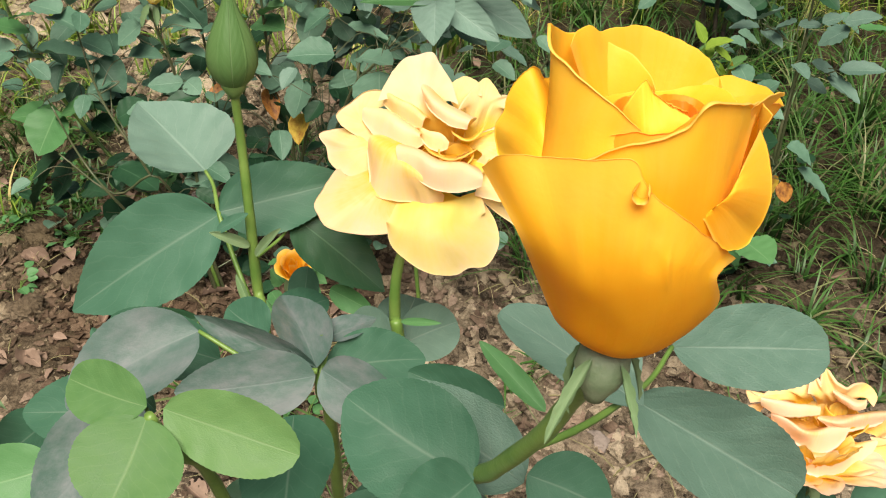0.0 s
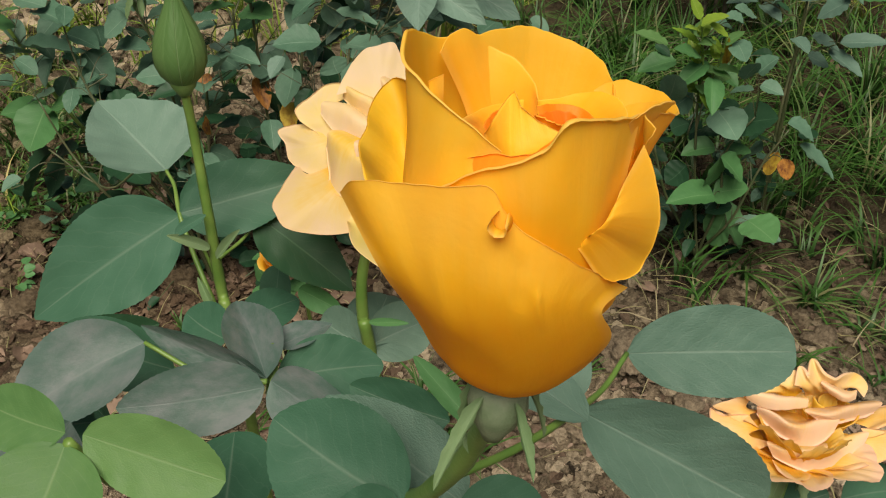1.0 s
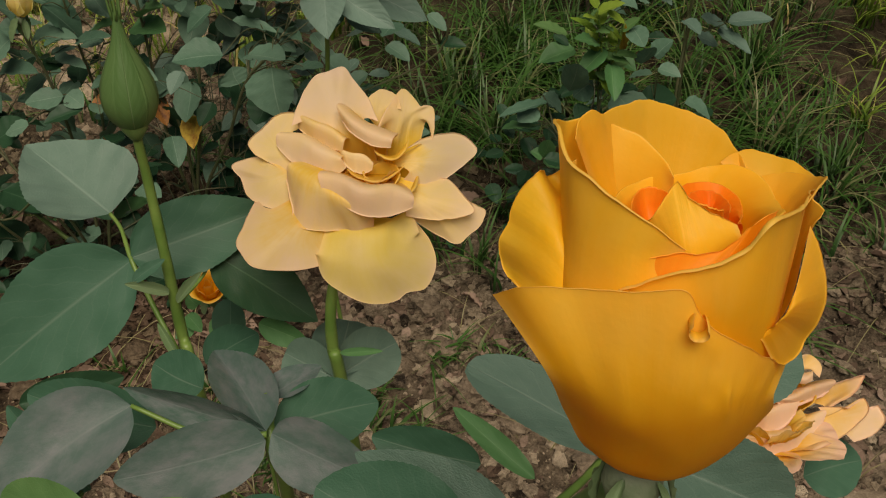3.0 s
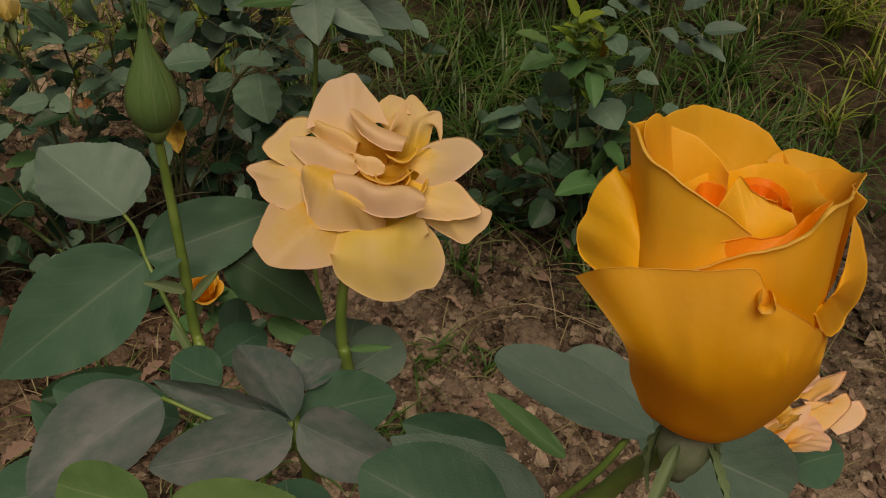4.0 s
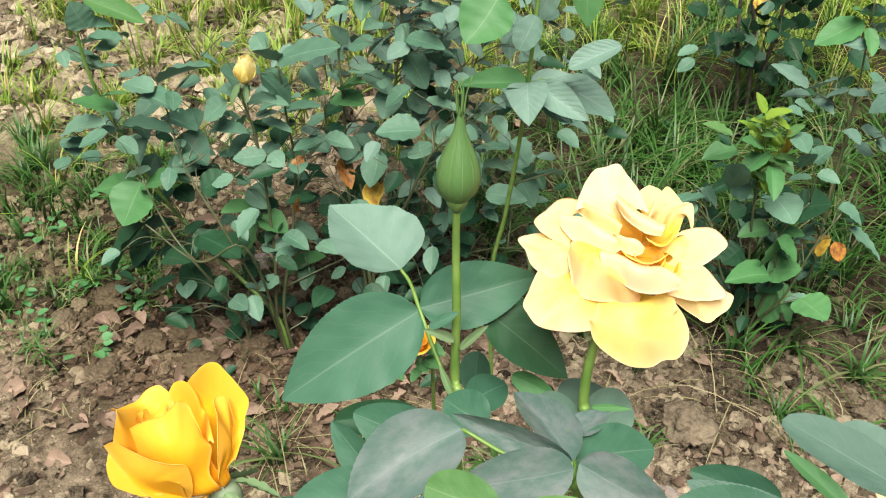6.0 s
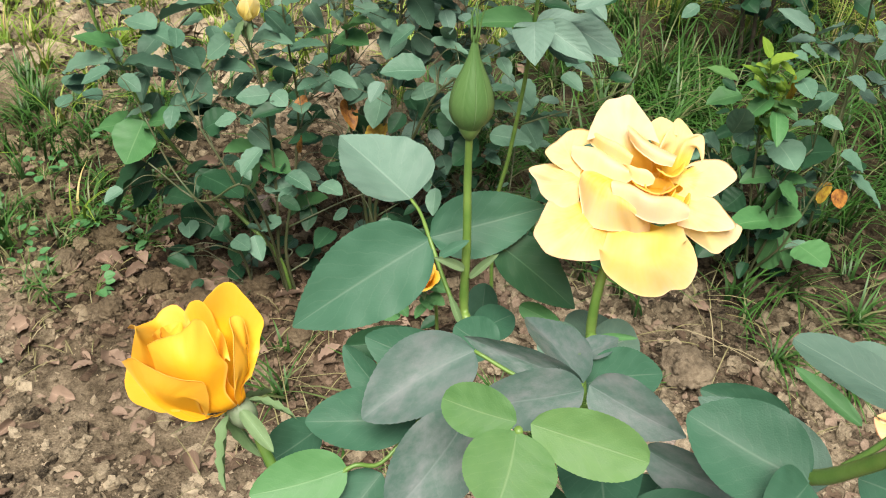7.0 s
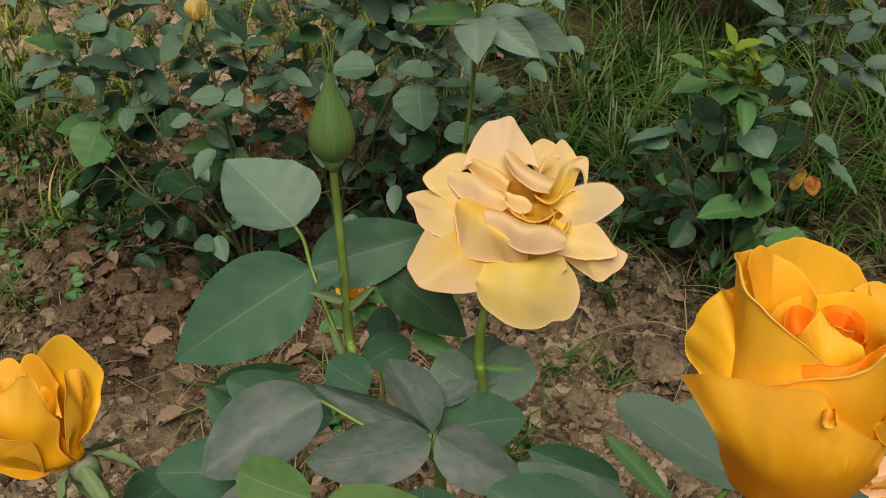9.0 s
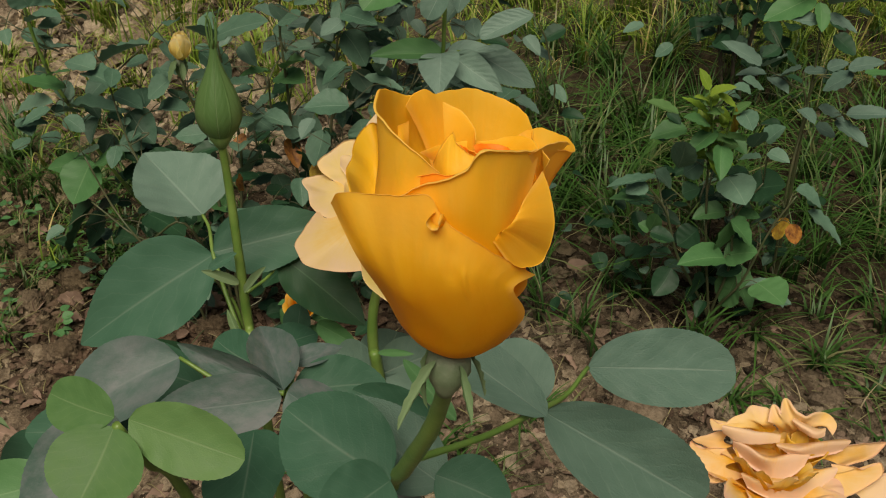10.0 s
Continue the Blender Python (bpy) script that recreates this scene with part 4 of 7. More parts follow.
leaflet(yolk_plant, (-0.1348, 0.276, 0.6212), (-0.0975, 0.2922, 0.6189), 0.0165, LEAF_DARK, 10)
stalk(yolk_plant, [(-0.1334, 0.181, 0.6131), (-0.1151, 0.1955, 0.6342), (-0.1022, 0.2021, 0.6322), (-0.0885, 0.2201, 0.6427)], 0.0010)

# ---- low shoot with greyed and lime leaves ----
grey_plant = thing("rose_shoot", (-0.03, 0.25, 0), "low rose shoot with greyish purple mildewed leaves", "rose plant", "rose plants")
tube('cane', [(-0.03, 0.25, -0.01), (-0.03, 0.25, 0.3), (-0.0206, 0.2267, 0.6258), (-0.0223, 0.2235, 0.6588), (-0.0248, 0.2409, 0.6697)], 0.0032, 0.0016, STEM, grey_plant)
leaflet(grey_plant, (-0.0232, 0.2247, 0.6702), (-0.0743, 0.2378, 0.6737), 0.0157, LEAF_PURPLE, -30, KEEN_LEAF)
leaflet(grey_plant, (-0.0682, 0.232, 0.674), (-0.1091, 0.2009, 0.6625), 0.0324, LEAF_PURPLE, 5)
leaflet(grey_plant, (-0.0232, 0.2247, 0.6702), (-0.0497, 0.2692, 0.6663), 0.0203, LEAF_PURPLE, 25, KEEN_LEAF)
leaflet(grey_plant, (-0.0247, 0.2401, 0.6689), (-0.0086, 0.2576, 0.6672), 0.0117, LEAF_PURPLE, -20, KEEN_LEAF)
leaflet(grey_plant, (-0.0208, 0.2225, 0.6719), (0.0165, 0.2036, 0.6688), 0.0230, LEAF_PURPLE, 15, KEEN_LEAF)
leaflet(grey_plant, (-0.0227, 0.2207, 0.6704), (-0.0647, 0.1999, 0.6767), 0.0241, LEAF_PURPLE, -12)
leaflet(grey_plant, (-0.0229, 0.2326, 0.6609), (0.012, 0.2479, 0.6573), 0.0247, LEAF, 0)
leaflet(grey_plant, (-0.0701, 0.2489, 0.6413), (-0.1216, 0.26, 0.6456), 0.0265, LEAF, -10)
leaflet(grey_plant, (-0.0612, 0.2789, 0.6275), (-0.0843, 0.2912, 0.629), 0.0232, LEAF, 0)
leaflet(grey_plant, (0.0027, 0.2051, 0.6583), (0.0402, 0.1842, 0.6598), 0.0184, LEAF_PURPLE, 20)
leaflet(grey_plant, (-0.0644, 0.1779, 0.6975), (-0.0869, 0.1445, 0.6787), 0.0295, LEAF_PURPLE, -10)
leaflet(grey_plant, (-0.0199, 0.1882, 0.6877), (-0.0143, 0.1464, 0.6856), 0.0295, LEAF, 8)
leaflet(grey_plant, (-0.0043, 0.1697, 0.665), (0.0346, 0.1666, 0.6711), 0.0182, LEAF, 0)
stalk(grey_plant, [(-0.0229, 0.224, 0.6694), (-0.0443, 0.2267, 0.6652), (-0.0682, 0.232, 0.674)], 0.0010)
lime_plant = thing("rose_shoot", (-0.02, 0.2, 0), "young rose shoot with lime-green leaves edged in yellow", "rose plant", "rose plants")
tube('cane', [(-0.02, 0.2, -0.01), (-0.02, 0.2, 0.4), (-0.0387, 0.1715, 0.655), (-0.0439, 0.1582, 0.701), (-0.0461, 0.1519, 0.7242)], 0.0030, 0.0014, STEM, lime_plant)
leaflet(lime_plant, (-0.0469, 0.1533, 0.7259), (-0.0716, 0.1584, 0.7275), 0.0171, LEAF_LIME, 0, BLUNT_LEAF)
leaflet(lime_plant, (-0.0466, 0.1514, 0.7238), (-0.0499, 0.1276, 0.7159), 0.0297, LEAF_LIME, -5, BLUNT_LEAF)
leaflet(lime_plant, (-0.0424, 0.1536, 0.7256), (-0.0047, 0.1474, 0.721), 0.0209, LEAF_LIME, 8, BLUNT_LEAF)
leaflet(grey_plant, (-0.0921, 0.1918, 0.6168), (-0.1114, 0.1706, 0.6101), 0.0253, LEAF, -8)
leaflet(grey_plant, (-0.0457, 0.1968, 0.6259), (-0.0192, 0.1838, 0.6228), 0.0299, LEAF_DARK, 3)
leaflet(grey_plant, (-0.0326, 0.2034, 0.6314), (-0.0547, 0.1757, 0.6187), 0.0276, LEAF_DARK, 2)
leaflet(grey_plant, (0.0135, 0.21, 0.6323), (-0.0079, 0.1855, 0.623), 0.0253, LEAF, -11)
leaflet(grey_plant, (0.0242, 0.2022, 0.622), (0.0536, 0.1897, 0.6191), 0.0253, LEAF, -4)

# ---- rose plant with the apricot bloom ----
apricot_plant = thing("rose_plant", (0.18, 0.33, 0), "rose plant with a wide-open apricot bloom", "rose plant", "rose plants")
tube('cane', [(0.18, 0.33, -0.01), (0.185, 0.335, 0.25), (0.187, 0.332, 0.508)], 0.0038, 0.0022, STEM, apricot_plant)
leaflet(apricot_plant, (0.2116, 0.3369, 0.4937), (0.1749, 0.3307, 0.479), 0.0308, LEAF, 0)
leaflet(apricot_plant, (0.2179, 0.3362, 0.4911), (0.2565, 0.3517, 0.4843), 0.0308, LEAF, 0)

# ---- bushes behind ----
left_bush = thing("rose_bush", (-0.42, 0.95, 0), "leafy rose bush with long canes and one pale yellow bloom", "rose bush", "rose bushes")
bush_cane(left_bush, [(-0.3955, 0.93, 0.0807), (-0.4473, 0.95, 0.1273), (-0.5103, 0.98, 0.1692), (-0.5499, 1, 0.1976), (-0.5766, 1, 0.2495), (-0.5947, 1, 0.2996), (-0.6179, 1, 0.367), (-0.6251, 1, 0.4385), (-0.62, 1, 0.5024)], 0.0045, 0.0026, STEM)
bush_cane(left_bush, [(-0.3955, 0.93, 0.0807), (-0.3932, 0.94, 0.1725), (-0.3966, 0.95, 0.27), (-0.3978, 0.94, 0.3567), (-0.4032, 0.93, 0.4072), (-0.4017, 0.93, 0.4323)], 0.0035, 0.0014)
bush_cane(left_bush, [(-0.3859, 0.93, 0.0963), (-0.3702, 0.95, 0.2025), (-0.3631, 0.97, 0.2998), (-0.3675, 0.97, 0.3707), (-0.3711, 0.97, 0.4406)], 0.0035, 0.0014)
bush_cane(left_bush, [(-0.4025, 0.93, 0.085), (-0.4354, 0.9, 0.2365), (-0.4823, 0.92, 0.3178), (-0.5092, 0.95, 0.4048)], 0.003, 0.0012)
bush_cane(left_bush, [(-0.3946, 0.92, 0.0948), (-0.3996, 0.86, 0.2535), (-0.4638, 0.87, 0.2152), (-0.5276, 0.88, 0.2579)], 0.003, 0.0012)
bush_cane(left_bush, [(-0.4439, 0.92, 0.0906), (-0.4604, 0.86, 0.215), (-0.4953, 0.87, 0.2637), (-0.5198, 0.88, 0.323)], 0.003, 0.0012)
bush_leaf(left_bush, (-0.593, 0.975, 0.5), (-0.514, 0.956, 0.482), 0.025, LEAF_LIME)
bush_leaf(left_bush, (-0.587, 0.955, 0.475), (-0.592, 0.943, 0.508), 0.031, LEAF_BACK)
bush_leaf(left_bush, (-0.607, 0.975, 0.462), (-0.559, 0.955, 0.485), 0.019, LEAF_BACK)
bush_leaf(left_bush, (-0.593, 0.953, 0.455), (-0.531, 0.919, 0.49), 0.022, LEAF_BACK)
bush_leaf(left_bush, (-0.574, 0.963, 0.365), (-0.622, 0.948, 0.387), 0.033, LEAF_GREEN)
bush_leaf(left_bush, (-0.589, 0.953, 0.386), (-0.542, 0.93, 0.412), 0.015, LEAF_GREEN)
bush_leaf(left_bush, (-0.522, 0.972, 0.399), (-0.443, 0.939, 0.457), 0.026, LEAF_BACK)
bush_leaf(left_bush, (-0.509, 0.929, 0.412), (-0.547, 0.935, 0.422), 0.029, LEAF_BACK)
bush_leaf(left_bush, (-0.529, 0.943, 0.4), (-0.471, 0.899, 0.417), 0.027, LEAF_BACK)
bush_leaf(left_bush, (-0.579, 0.967, 0.336), (-0.492, 0.93, 0.37), 0.025, LEAF_BACK)
bush_leaf(left_bush, (-0.661, 0.977, 0.317), (-0.583, 0.935, 0.365), 0.031, LEAF_BACK)
bush_leaf(left_bush, (-0.66, 0.967, 0.3), (-0.619, 0.967, 0.316), 0.019, LEAF_BACK)
bush_leaf(left_bush, (-0.569, 0.936, 0.34), (-0.541, 0.924, 0.331), 0.021, LEAF_BACK)
bush_leaf(left_bush, (-0.523, 0.975, 0.353), (-0.474, 0.952, 0.358), 0.029, LEAF_BACK)
bush_leaf(left_bush, (-0.501, 0.967, 0.335), (-0.464, 0.946, 0.311), 0.037, LEAF_BACK)
bush_leaf(left_bush, (-0.436, 0.964, 0.387), (-0.464, 0.95, 0.368), 0.033, LEAF_BACK)
bush_leaf(left_bush, (-0.468, 0.978, 0.335), (-0.411, 0.94, 0.368), 0.024, LEAF_BACK)
bush_leaf(left_bush, (-0.361, 0.942, 0.456), (-0.283, 0.899, 0.505), 0.034, LEAF_BACK)
bush_leaf(left_bush, (-0.364, 0.95, 0.451), (-0.381, 0.919, 0.476), 0.028, LEAF_BACK)
bush_leaf(left_bush, (-0.39, 0.96, 0.428), (-0.352, 0.958, 0.395), 0.040, LEAF_BACK)
bush_leaf(left_bush, (-0.415, 0.971, 0.408), (-0.435, 0.949, 0.435), 0.032, LEAF_BACK)
bush_leaf(left_bush, (-0.413, 0.97, 0.401), (-0.443, 0.957, 0.402), 0.023, LEAF_BACK)
bush_leaf(left_bush, (-0.406, 0.952, 0.394), (-0.353, 0.929, 0.414), 0.021, LEAF_BACK)
bush_leaf(left_bush, (-0.354, 0.934, 0.4), (-0.308, 0.907, 0.425), 0.016, LEAF_BACK)
bush_leaf(left_bush, (-0.409, 0.975, 0.35), (-0.352, 0.932, 0.38), 0.020, LEAF_BACK)
bush_leaf(left_bush, (-0.386, 0.937, 0.333), (-0.424, 0.925, 0.334), 0.023, LEAF_BACK)
bush_leaf(left_bush, (-0.396, 0.962, 0.318), (-0.403, 0.955, 0.268), 0.040, LEAF_BACK)
bush_leaf(left_bush, (-0.383, 0.94, 0.333), (-0.363, 0.924, 0.329), 0.021, LEAF_BACK)
bush_leaf(left_bush, (-0.411, 0.954, 0.23), (-0.437, 0.915, 0.271), 0.032, LEAF_GREEN)
bush_leaf(left_bush, (-0.413, 0.959, 0.223), (-0.374, 0.949, 0.219), 0.037, LEAF_GREEN)
bush_leaf(left_bush, (-0.425, 0.979, 0.203), (-0.445, 0.949, 0.169), 0.041, LEAF_GREEN)
bush_leaf(left_bush, (-0.364, 0.927, 0.323), (-0.404, 0.909, 0.321), 0.020, LEAF_DARK)
bush_leaf(left_bush, (-0.584, 0.958, 0.267), (-0.54, 0.94, 0.301), 0.026, LEAF_BACK)
bush_leaf(left_bush, (-0.553, 0.941, 0.276), (-0.57, 0.899, 0.239), 0.053, LEAF_GREEN)
bush_leaf(left_bush, (-0.572, 0.974, 0.25), (-0.607, 0.93, 0.269), 0.030, LEAF_GREEN)
bush_leaf(left_bush, (-0.551, 0.946, 0.27), (-0.498, 0.923, 0.3), 0.040, LEAF_GREEN)
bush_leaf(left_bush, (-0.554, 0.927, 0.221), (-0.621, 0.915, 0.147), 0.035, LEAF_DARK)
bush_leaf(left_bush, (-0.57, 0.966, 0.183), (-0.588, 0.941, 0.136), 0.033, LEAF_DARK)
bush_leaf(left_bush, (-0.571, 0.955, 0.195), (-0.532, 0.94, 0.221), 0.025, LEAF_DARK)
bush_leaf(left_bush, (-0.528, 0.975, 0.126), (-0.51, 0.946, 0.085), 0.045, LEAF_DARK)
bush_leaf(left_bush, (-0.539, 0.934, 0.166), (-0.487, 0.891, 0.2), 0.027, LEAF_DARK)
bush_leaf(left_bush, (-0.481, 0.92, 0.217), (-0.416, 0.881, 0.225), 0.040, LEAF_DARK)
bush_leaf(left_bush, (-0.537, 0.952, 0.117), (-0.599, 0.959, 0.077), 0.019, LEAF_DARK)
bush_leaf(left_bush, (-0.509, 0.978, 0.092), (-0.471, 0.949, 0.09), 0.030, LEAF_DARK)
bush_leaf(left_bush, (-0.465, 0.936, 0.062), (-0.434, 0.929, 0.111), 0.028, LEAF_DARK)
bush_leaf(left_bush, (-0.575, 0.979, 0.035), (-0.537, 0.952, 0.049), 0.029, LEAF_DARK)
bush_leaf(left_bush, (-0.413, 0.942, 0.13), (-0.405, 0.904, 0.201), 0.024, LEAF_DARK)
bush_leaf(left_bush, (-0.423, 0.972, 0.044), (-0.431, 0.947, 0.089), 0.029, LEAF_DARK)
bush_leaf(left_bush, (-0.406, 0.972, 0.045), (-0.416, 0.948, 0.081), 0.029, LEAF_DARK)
bush_leaf(left_bush, (-0.39, 0.972, 0.121), (-0.34, 0.964, 0.173), 0.037, LEAF_GREEN)
bush_leaf(left_bush, (-0.471, 0.926, 0.282), (-0.435, 0.935, 0.303), 0.034, LEAF_DARK)
bush_leaf(left_bush, (-0.489, 0.969, 0.301), (-0.508, 0.939, 0.294), 0.031, LEAF_BACK)
bush_leaf(left_bush, (-0.519, 0.958, 0.258), (-0.494, 0.952, 0.245), 0.026, LEAF_DARK)
bush_leaf(left_bush, (-0.373, 0.976, 0.236), (-0.336, 0.955, 0.31), 0.035, LEAF_BACK)
bush_leaf(left_bush, (-0.353, 0.935, 0.255), (-0.341, 0.907, 0.299), 0.012, LEAF_RUST)
bush_leaf(left_bush, (-0.343, 0.94, 0.319), (-0.358, 0.939, 0.324), 0.022, LEAF_RUST)
bush_leaf(left_bush, (-0.347, 0.979, 0.335), (-0.313, 0.952, 0.337), 0.025, LEAF_BACK)
bush_leaf(left_bush, (-0.315, 0.943, 0.36), (-0.279, 0.93, 0.362), 0.021, LEAF_BACK)
bush_leaf(left_bush, (-0.328, 0.928, 0.345), (-0.307, 0.918, 0.376), 0.019, LEAF_BACK)
FAR_BUD = (-0.4004, 0.93, 0.4324)
middle_bush = thing("rose_bush", (-0.2, 1.0, 0), "dense rose bush with small leaves and a few rusty orange ones", "rose bush", "rose bushes")
bush_cane(middle_bush, [(-0.2855, 1, 0.1322), (-0.2659, 1, 0.2433), (-0.2464, 1, 0.3672), (-0.2376, 1.02, 0.4532), (-0.2356, 1.03, 0.511)], 0.0035, 0.0014)
bush_cane(middle_bush, [(-0.2932, 1, 0.1316), (-0.3058, 1, 0.2407), (-0.3045, 1, 0.3641), (-0.3113, 1.02, 0.4427), (-0.3003, 1.03, 0.5085)], 0.0035, 0.0014)
bush_cane(middle_bush, [(-0.2779, 1, 0.1327), (-0.2301, 0.98, 0.2426), (-0.1964, 0.97, 0.326), (-0.1669, 0.96, 0.3651), (-0.1435, 0.96, 0.3962)], 0.0035, 0.0014)
bush_cane(middle_bush, [(-0.2855, 1, 0.1322), (-0.2898, 1, 0.259), (-0.326, 1, 0.3233), (-0.3265, 1, 0.3822)], 0.0035, 0.0014)
bush_leaf(middle_bush, (-0.281, 0.99, 0.514), (-0.321, 0.964, 0.53), 0.018, LEAF_BACK)
bush_leaf(middle_bush, (-0.294, 1.025, 0.5), (-0.32, 1.014, 0.482), 0.024, LEAF_BACK)
bush_leaf(middle_bush, (-0.28, 0.987, 0.524), (-0.252, 0.969, 0.535), 0.015, LEAF_BACK)
bush_leaf(middle_bush, (-0.297, 1.005, 0.449), (-0.317, 1.013, 0.469), 0.024, LEAF_BACK)
bush_leaf(middle_bush, (-0.311, 0.971, 0.402), (-0.34, 0.947, 0.411), 0.019, LEAF_GREEN)
bush_leaf(middle_bush, (-0.319, 1.008, 0.376), (-0.273, 0.979, 0.384), 0.030, LEAF_GREEN)
bush_leaf(middle_bush, (-0.307, 1.006, 0.387), (-0.274, 0.971, 0.428), 0.017, LEAF_GREEN)
bush_leaf(middle_bush, (-0.26, 0.981, 0.432), (-0.291, 0.978, 0.432), 0.013, LEAF_BACK)
bush_leaf(middle_bush, (-0.278, 1.021, 0.407), (-0.247, 0.99, 0.394), 0.028, LEAF_BACK)
bush_leaf(middle_bush, (-0.247, 1.017, 0.389), (-0.253, 0.978, 0.371), 0.030, LEAF_BACK)
bush_leaf(middle_bush, (-0.239, 1.019, 0.434), (-0.264, 1.027, 0.403), 0.023, LEAF_BACK)
bush_leaf(middle_bush, (-0.228, 1.011, 0.478), (-0.229, 0.973, 0.455), 0.016, LEAF_BACK)
bush_leaf(middle_bush, (-0.227, 1, 0.444), (-0.199, 0.991, 0.408), 0.036, LEAF_BACK)
bush_leaf(middle_bush, (-0.223, 0.986, 0.473), (-0.177, 0.959, 0.477), 0.022, LEAF_BACK)
bush_leaf(middle_bush, (-0.233, 1.011, 0.498), (-0.235, 1.001, 0.531), 0.031, LEAF_BACK)
bush_leaf(middle_bush, (-0.19, 0.876, 0.419), (-0.236, 0.864, 0.426), 0.034, LEAF_BACK)
bush_leaf(middle_bush, (-0.227, 1.027, 0.38), (-0.208, 1.019, 0.356), 0.025, LEAF_BACK)
bush_leaf(middle_bush, (-0.202, 0.983, 0.397), (-0.155, 0.983, 0.385), 0.018, LEAF_BACK)
bush_leaf(middle_bush, (-0.159, 1.028, 0.356), (-0.133, 0.987, 0.376), 0.017, LEAF_BACK)
bush_leaf(middle_bush, (-0.201, 1.015, 0.347), (-0.177, 0.982, 0.339), 0.025, LEAF_BACK)
bush_leaf(middle_bush, (-0.146, 0.884, 0.4), (-0.144, 0.854, 0.36), 0.053, LEAF_BACK)
bush_leaf(middle_bush, (-0.175, 0.917, 0.395), (-0.129, 0.874, 0.412), 0.029, LEAF_BACK)
bush_leaf(middle_bush, (-0.137, 0.927, 0.371), (-0.099, 0.9, 0.395), 0.024, LEAF_BACK)
bush_leaf(middle_bush, (-0.098, 0.92, 0.388), (-0.071, 0.907, 0.373), 0.032, LEAF_BACK)
bush_leaf(middle_bush, (-0.129, 0.922, 0.352), (-0.082, 0.896, 0.369), 0.017, LEAF_BACK)
bush_leaf(middle_bush, (-0.081, 0.9, 0.352), (-0.038, 0.859, 0.395), 0.026, LEAF_BACK)
bush_leaf(middle_bush, (-0.083, 0.887, 0.359), (-0.062, 0.875, 0.336), 0.026, LEAF_BACK)
bush_leaf(middle_bush, (-0.119, 0.875, 0.347), (-0.073, 0.859, 0.354), 0.023, LEAF_BACK)
bush_leaf(middle_bush, (-0.124, 1.021, 0.36), (-0.108, 1.002, 0.347), 0.017, LEAF_BACK)
bush_leaf(middle_bush, (-0.314, 1.008, 0.291), (-0.296, 0.979, 0.266), 0.019, LEAF_RUST)
bush_leaf(middle_bush, (-0.267, 1.004, 0.261), (-0.268, 0.961, 0.252), 0.026, LEAF_YELLOW)
bush_leaf(middle_bush, (-0.263, 0.995, 0.314), (-0.267, 0.961, 0.281), 0.034, LEAF_BACK)
bush_leaf(middle_bush, (-0.293, 0.999, 0.302), (-0.312, 0.999, 0.325), 0.029, LEAF_BACK)
bush_leaf(middle_bush, (-0.29, 1.007, 0.237), (-0.3, 0.99, 0.282), 0.027, LEAF_DARK)
bush_leaf(middle_bush, (-0.336, 1.004, 0.236), (-0.328, 1.013, 0.194), 0.023, LEAF_BACK)
bush_leaf(middle_bush, (-0.335, 1.013, 0.331), (-0.302, 0.97, 0.351), 0.026, LEAF_DARK)
bush_leaf(middle_bush, (-0.226, 0.997, 0.37), (-0.241, 0.994, 0.332), 0.028, LEAF_BACK)
bush_leaf(middle_bush, (-0.213, 1.015, 0.413), (-0.174, 1.023, 0.404), 0.018, LEAF_BACK)
bush_leaf(middle_bush, (-0.199, 1.003, 0.442), (-0.178, 1.007, 0.427), 0.016, LEAF_BACK)
bush_leaf(middle_bush, (-0.216, 1.022, 0.495), (-0.178, 1.024, 0.485), 0.019, LEAF_BACK)
bush_leaf(middle_bush, (-0.21, 1.028, 0.506), (-0.171, 0.99, 0.537), 0.017, LEAF_BACK)
bush_leaf(middle_bush, (-0.254, 0.985, 0.49), (-0.263, 0.942, 0.498), 0.017, LEAF_BACK)
bush_leaf(middle_bush, (-0.274, 1.018, 0.488), (-0.256, 1.001, 0.51), 0.016, LEAF_BACK)
bush_leaf(middle_bush, (-0.248, 0.982, 0.472), (-0.27, 0.986, 0.448), 0.017, LEAF_BACK)
bush_leaf(middle_bush, (-0.187, 0.996, 0.481), (-0.197, 0.954, 0.514), 0.016, LEAF_BACK)
bush_leaf(middle_bush, (-0.178, 0.999, 0.387), (-0.184, 0.961, 0.43), 0.016, LEAF_BACK)
bush_leaf(middle_bush, (-0.162, 0.92, 0.345), (-0.171, 0.888, 0.328), 0.032, LEAF_DARK)
bush_leaf(middle_bush, (-0.133, 0.891, 0.329), (-0.158, 0.876, 0.299), 0.034, LEAF_DARK)
bush_leaf(middle_bush, (-0.204, 0.973, 0.324), (-0.21, 0.978, 0.343), 0.033, LEAF_BACK)
tall_shoot = thing("rose_shoot", (-0.06, 0.84, 0), "tall upright rose shoot with large ribbed blue-green leaves", "rose plant", "rose plants")
bush_cane(tall_shoot, [(-0.1089, 0.86, 0.2255), (-0.0948, 0.85, 0.3379), (-0.0841, 0.84, 0.4305), (-0.0782, 0.83, 0.5041), (-0.0745, 0.83, 0.5662), (-0.0711, 0.83, 0.621), (-0.0681, 0.83, 0.6521)], 0.0036, 0.0022, STEM)
leaflet(tall_shoot, (-0.0774, 0.8300, 0.5092), (-0.1402, 0.8000, 0.5232), 0.0256, LEAF_GREEN, 12, KEEN_LEAF)
leaflet(tall_shoot, (-0.0777, 0.8200, 0.5153), (-0.0722, 0.7750, 0.4958), 0.0400, LEAF_RIBBED, 6, FOLDED_LEAF)
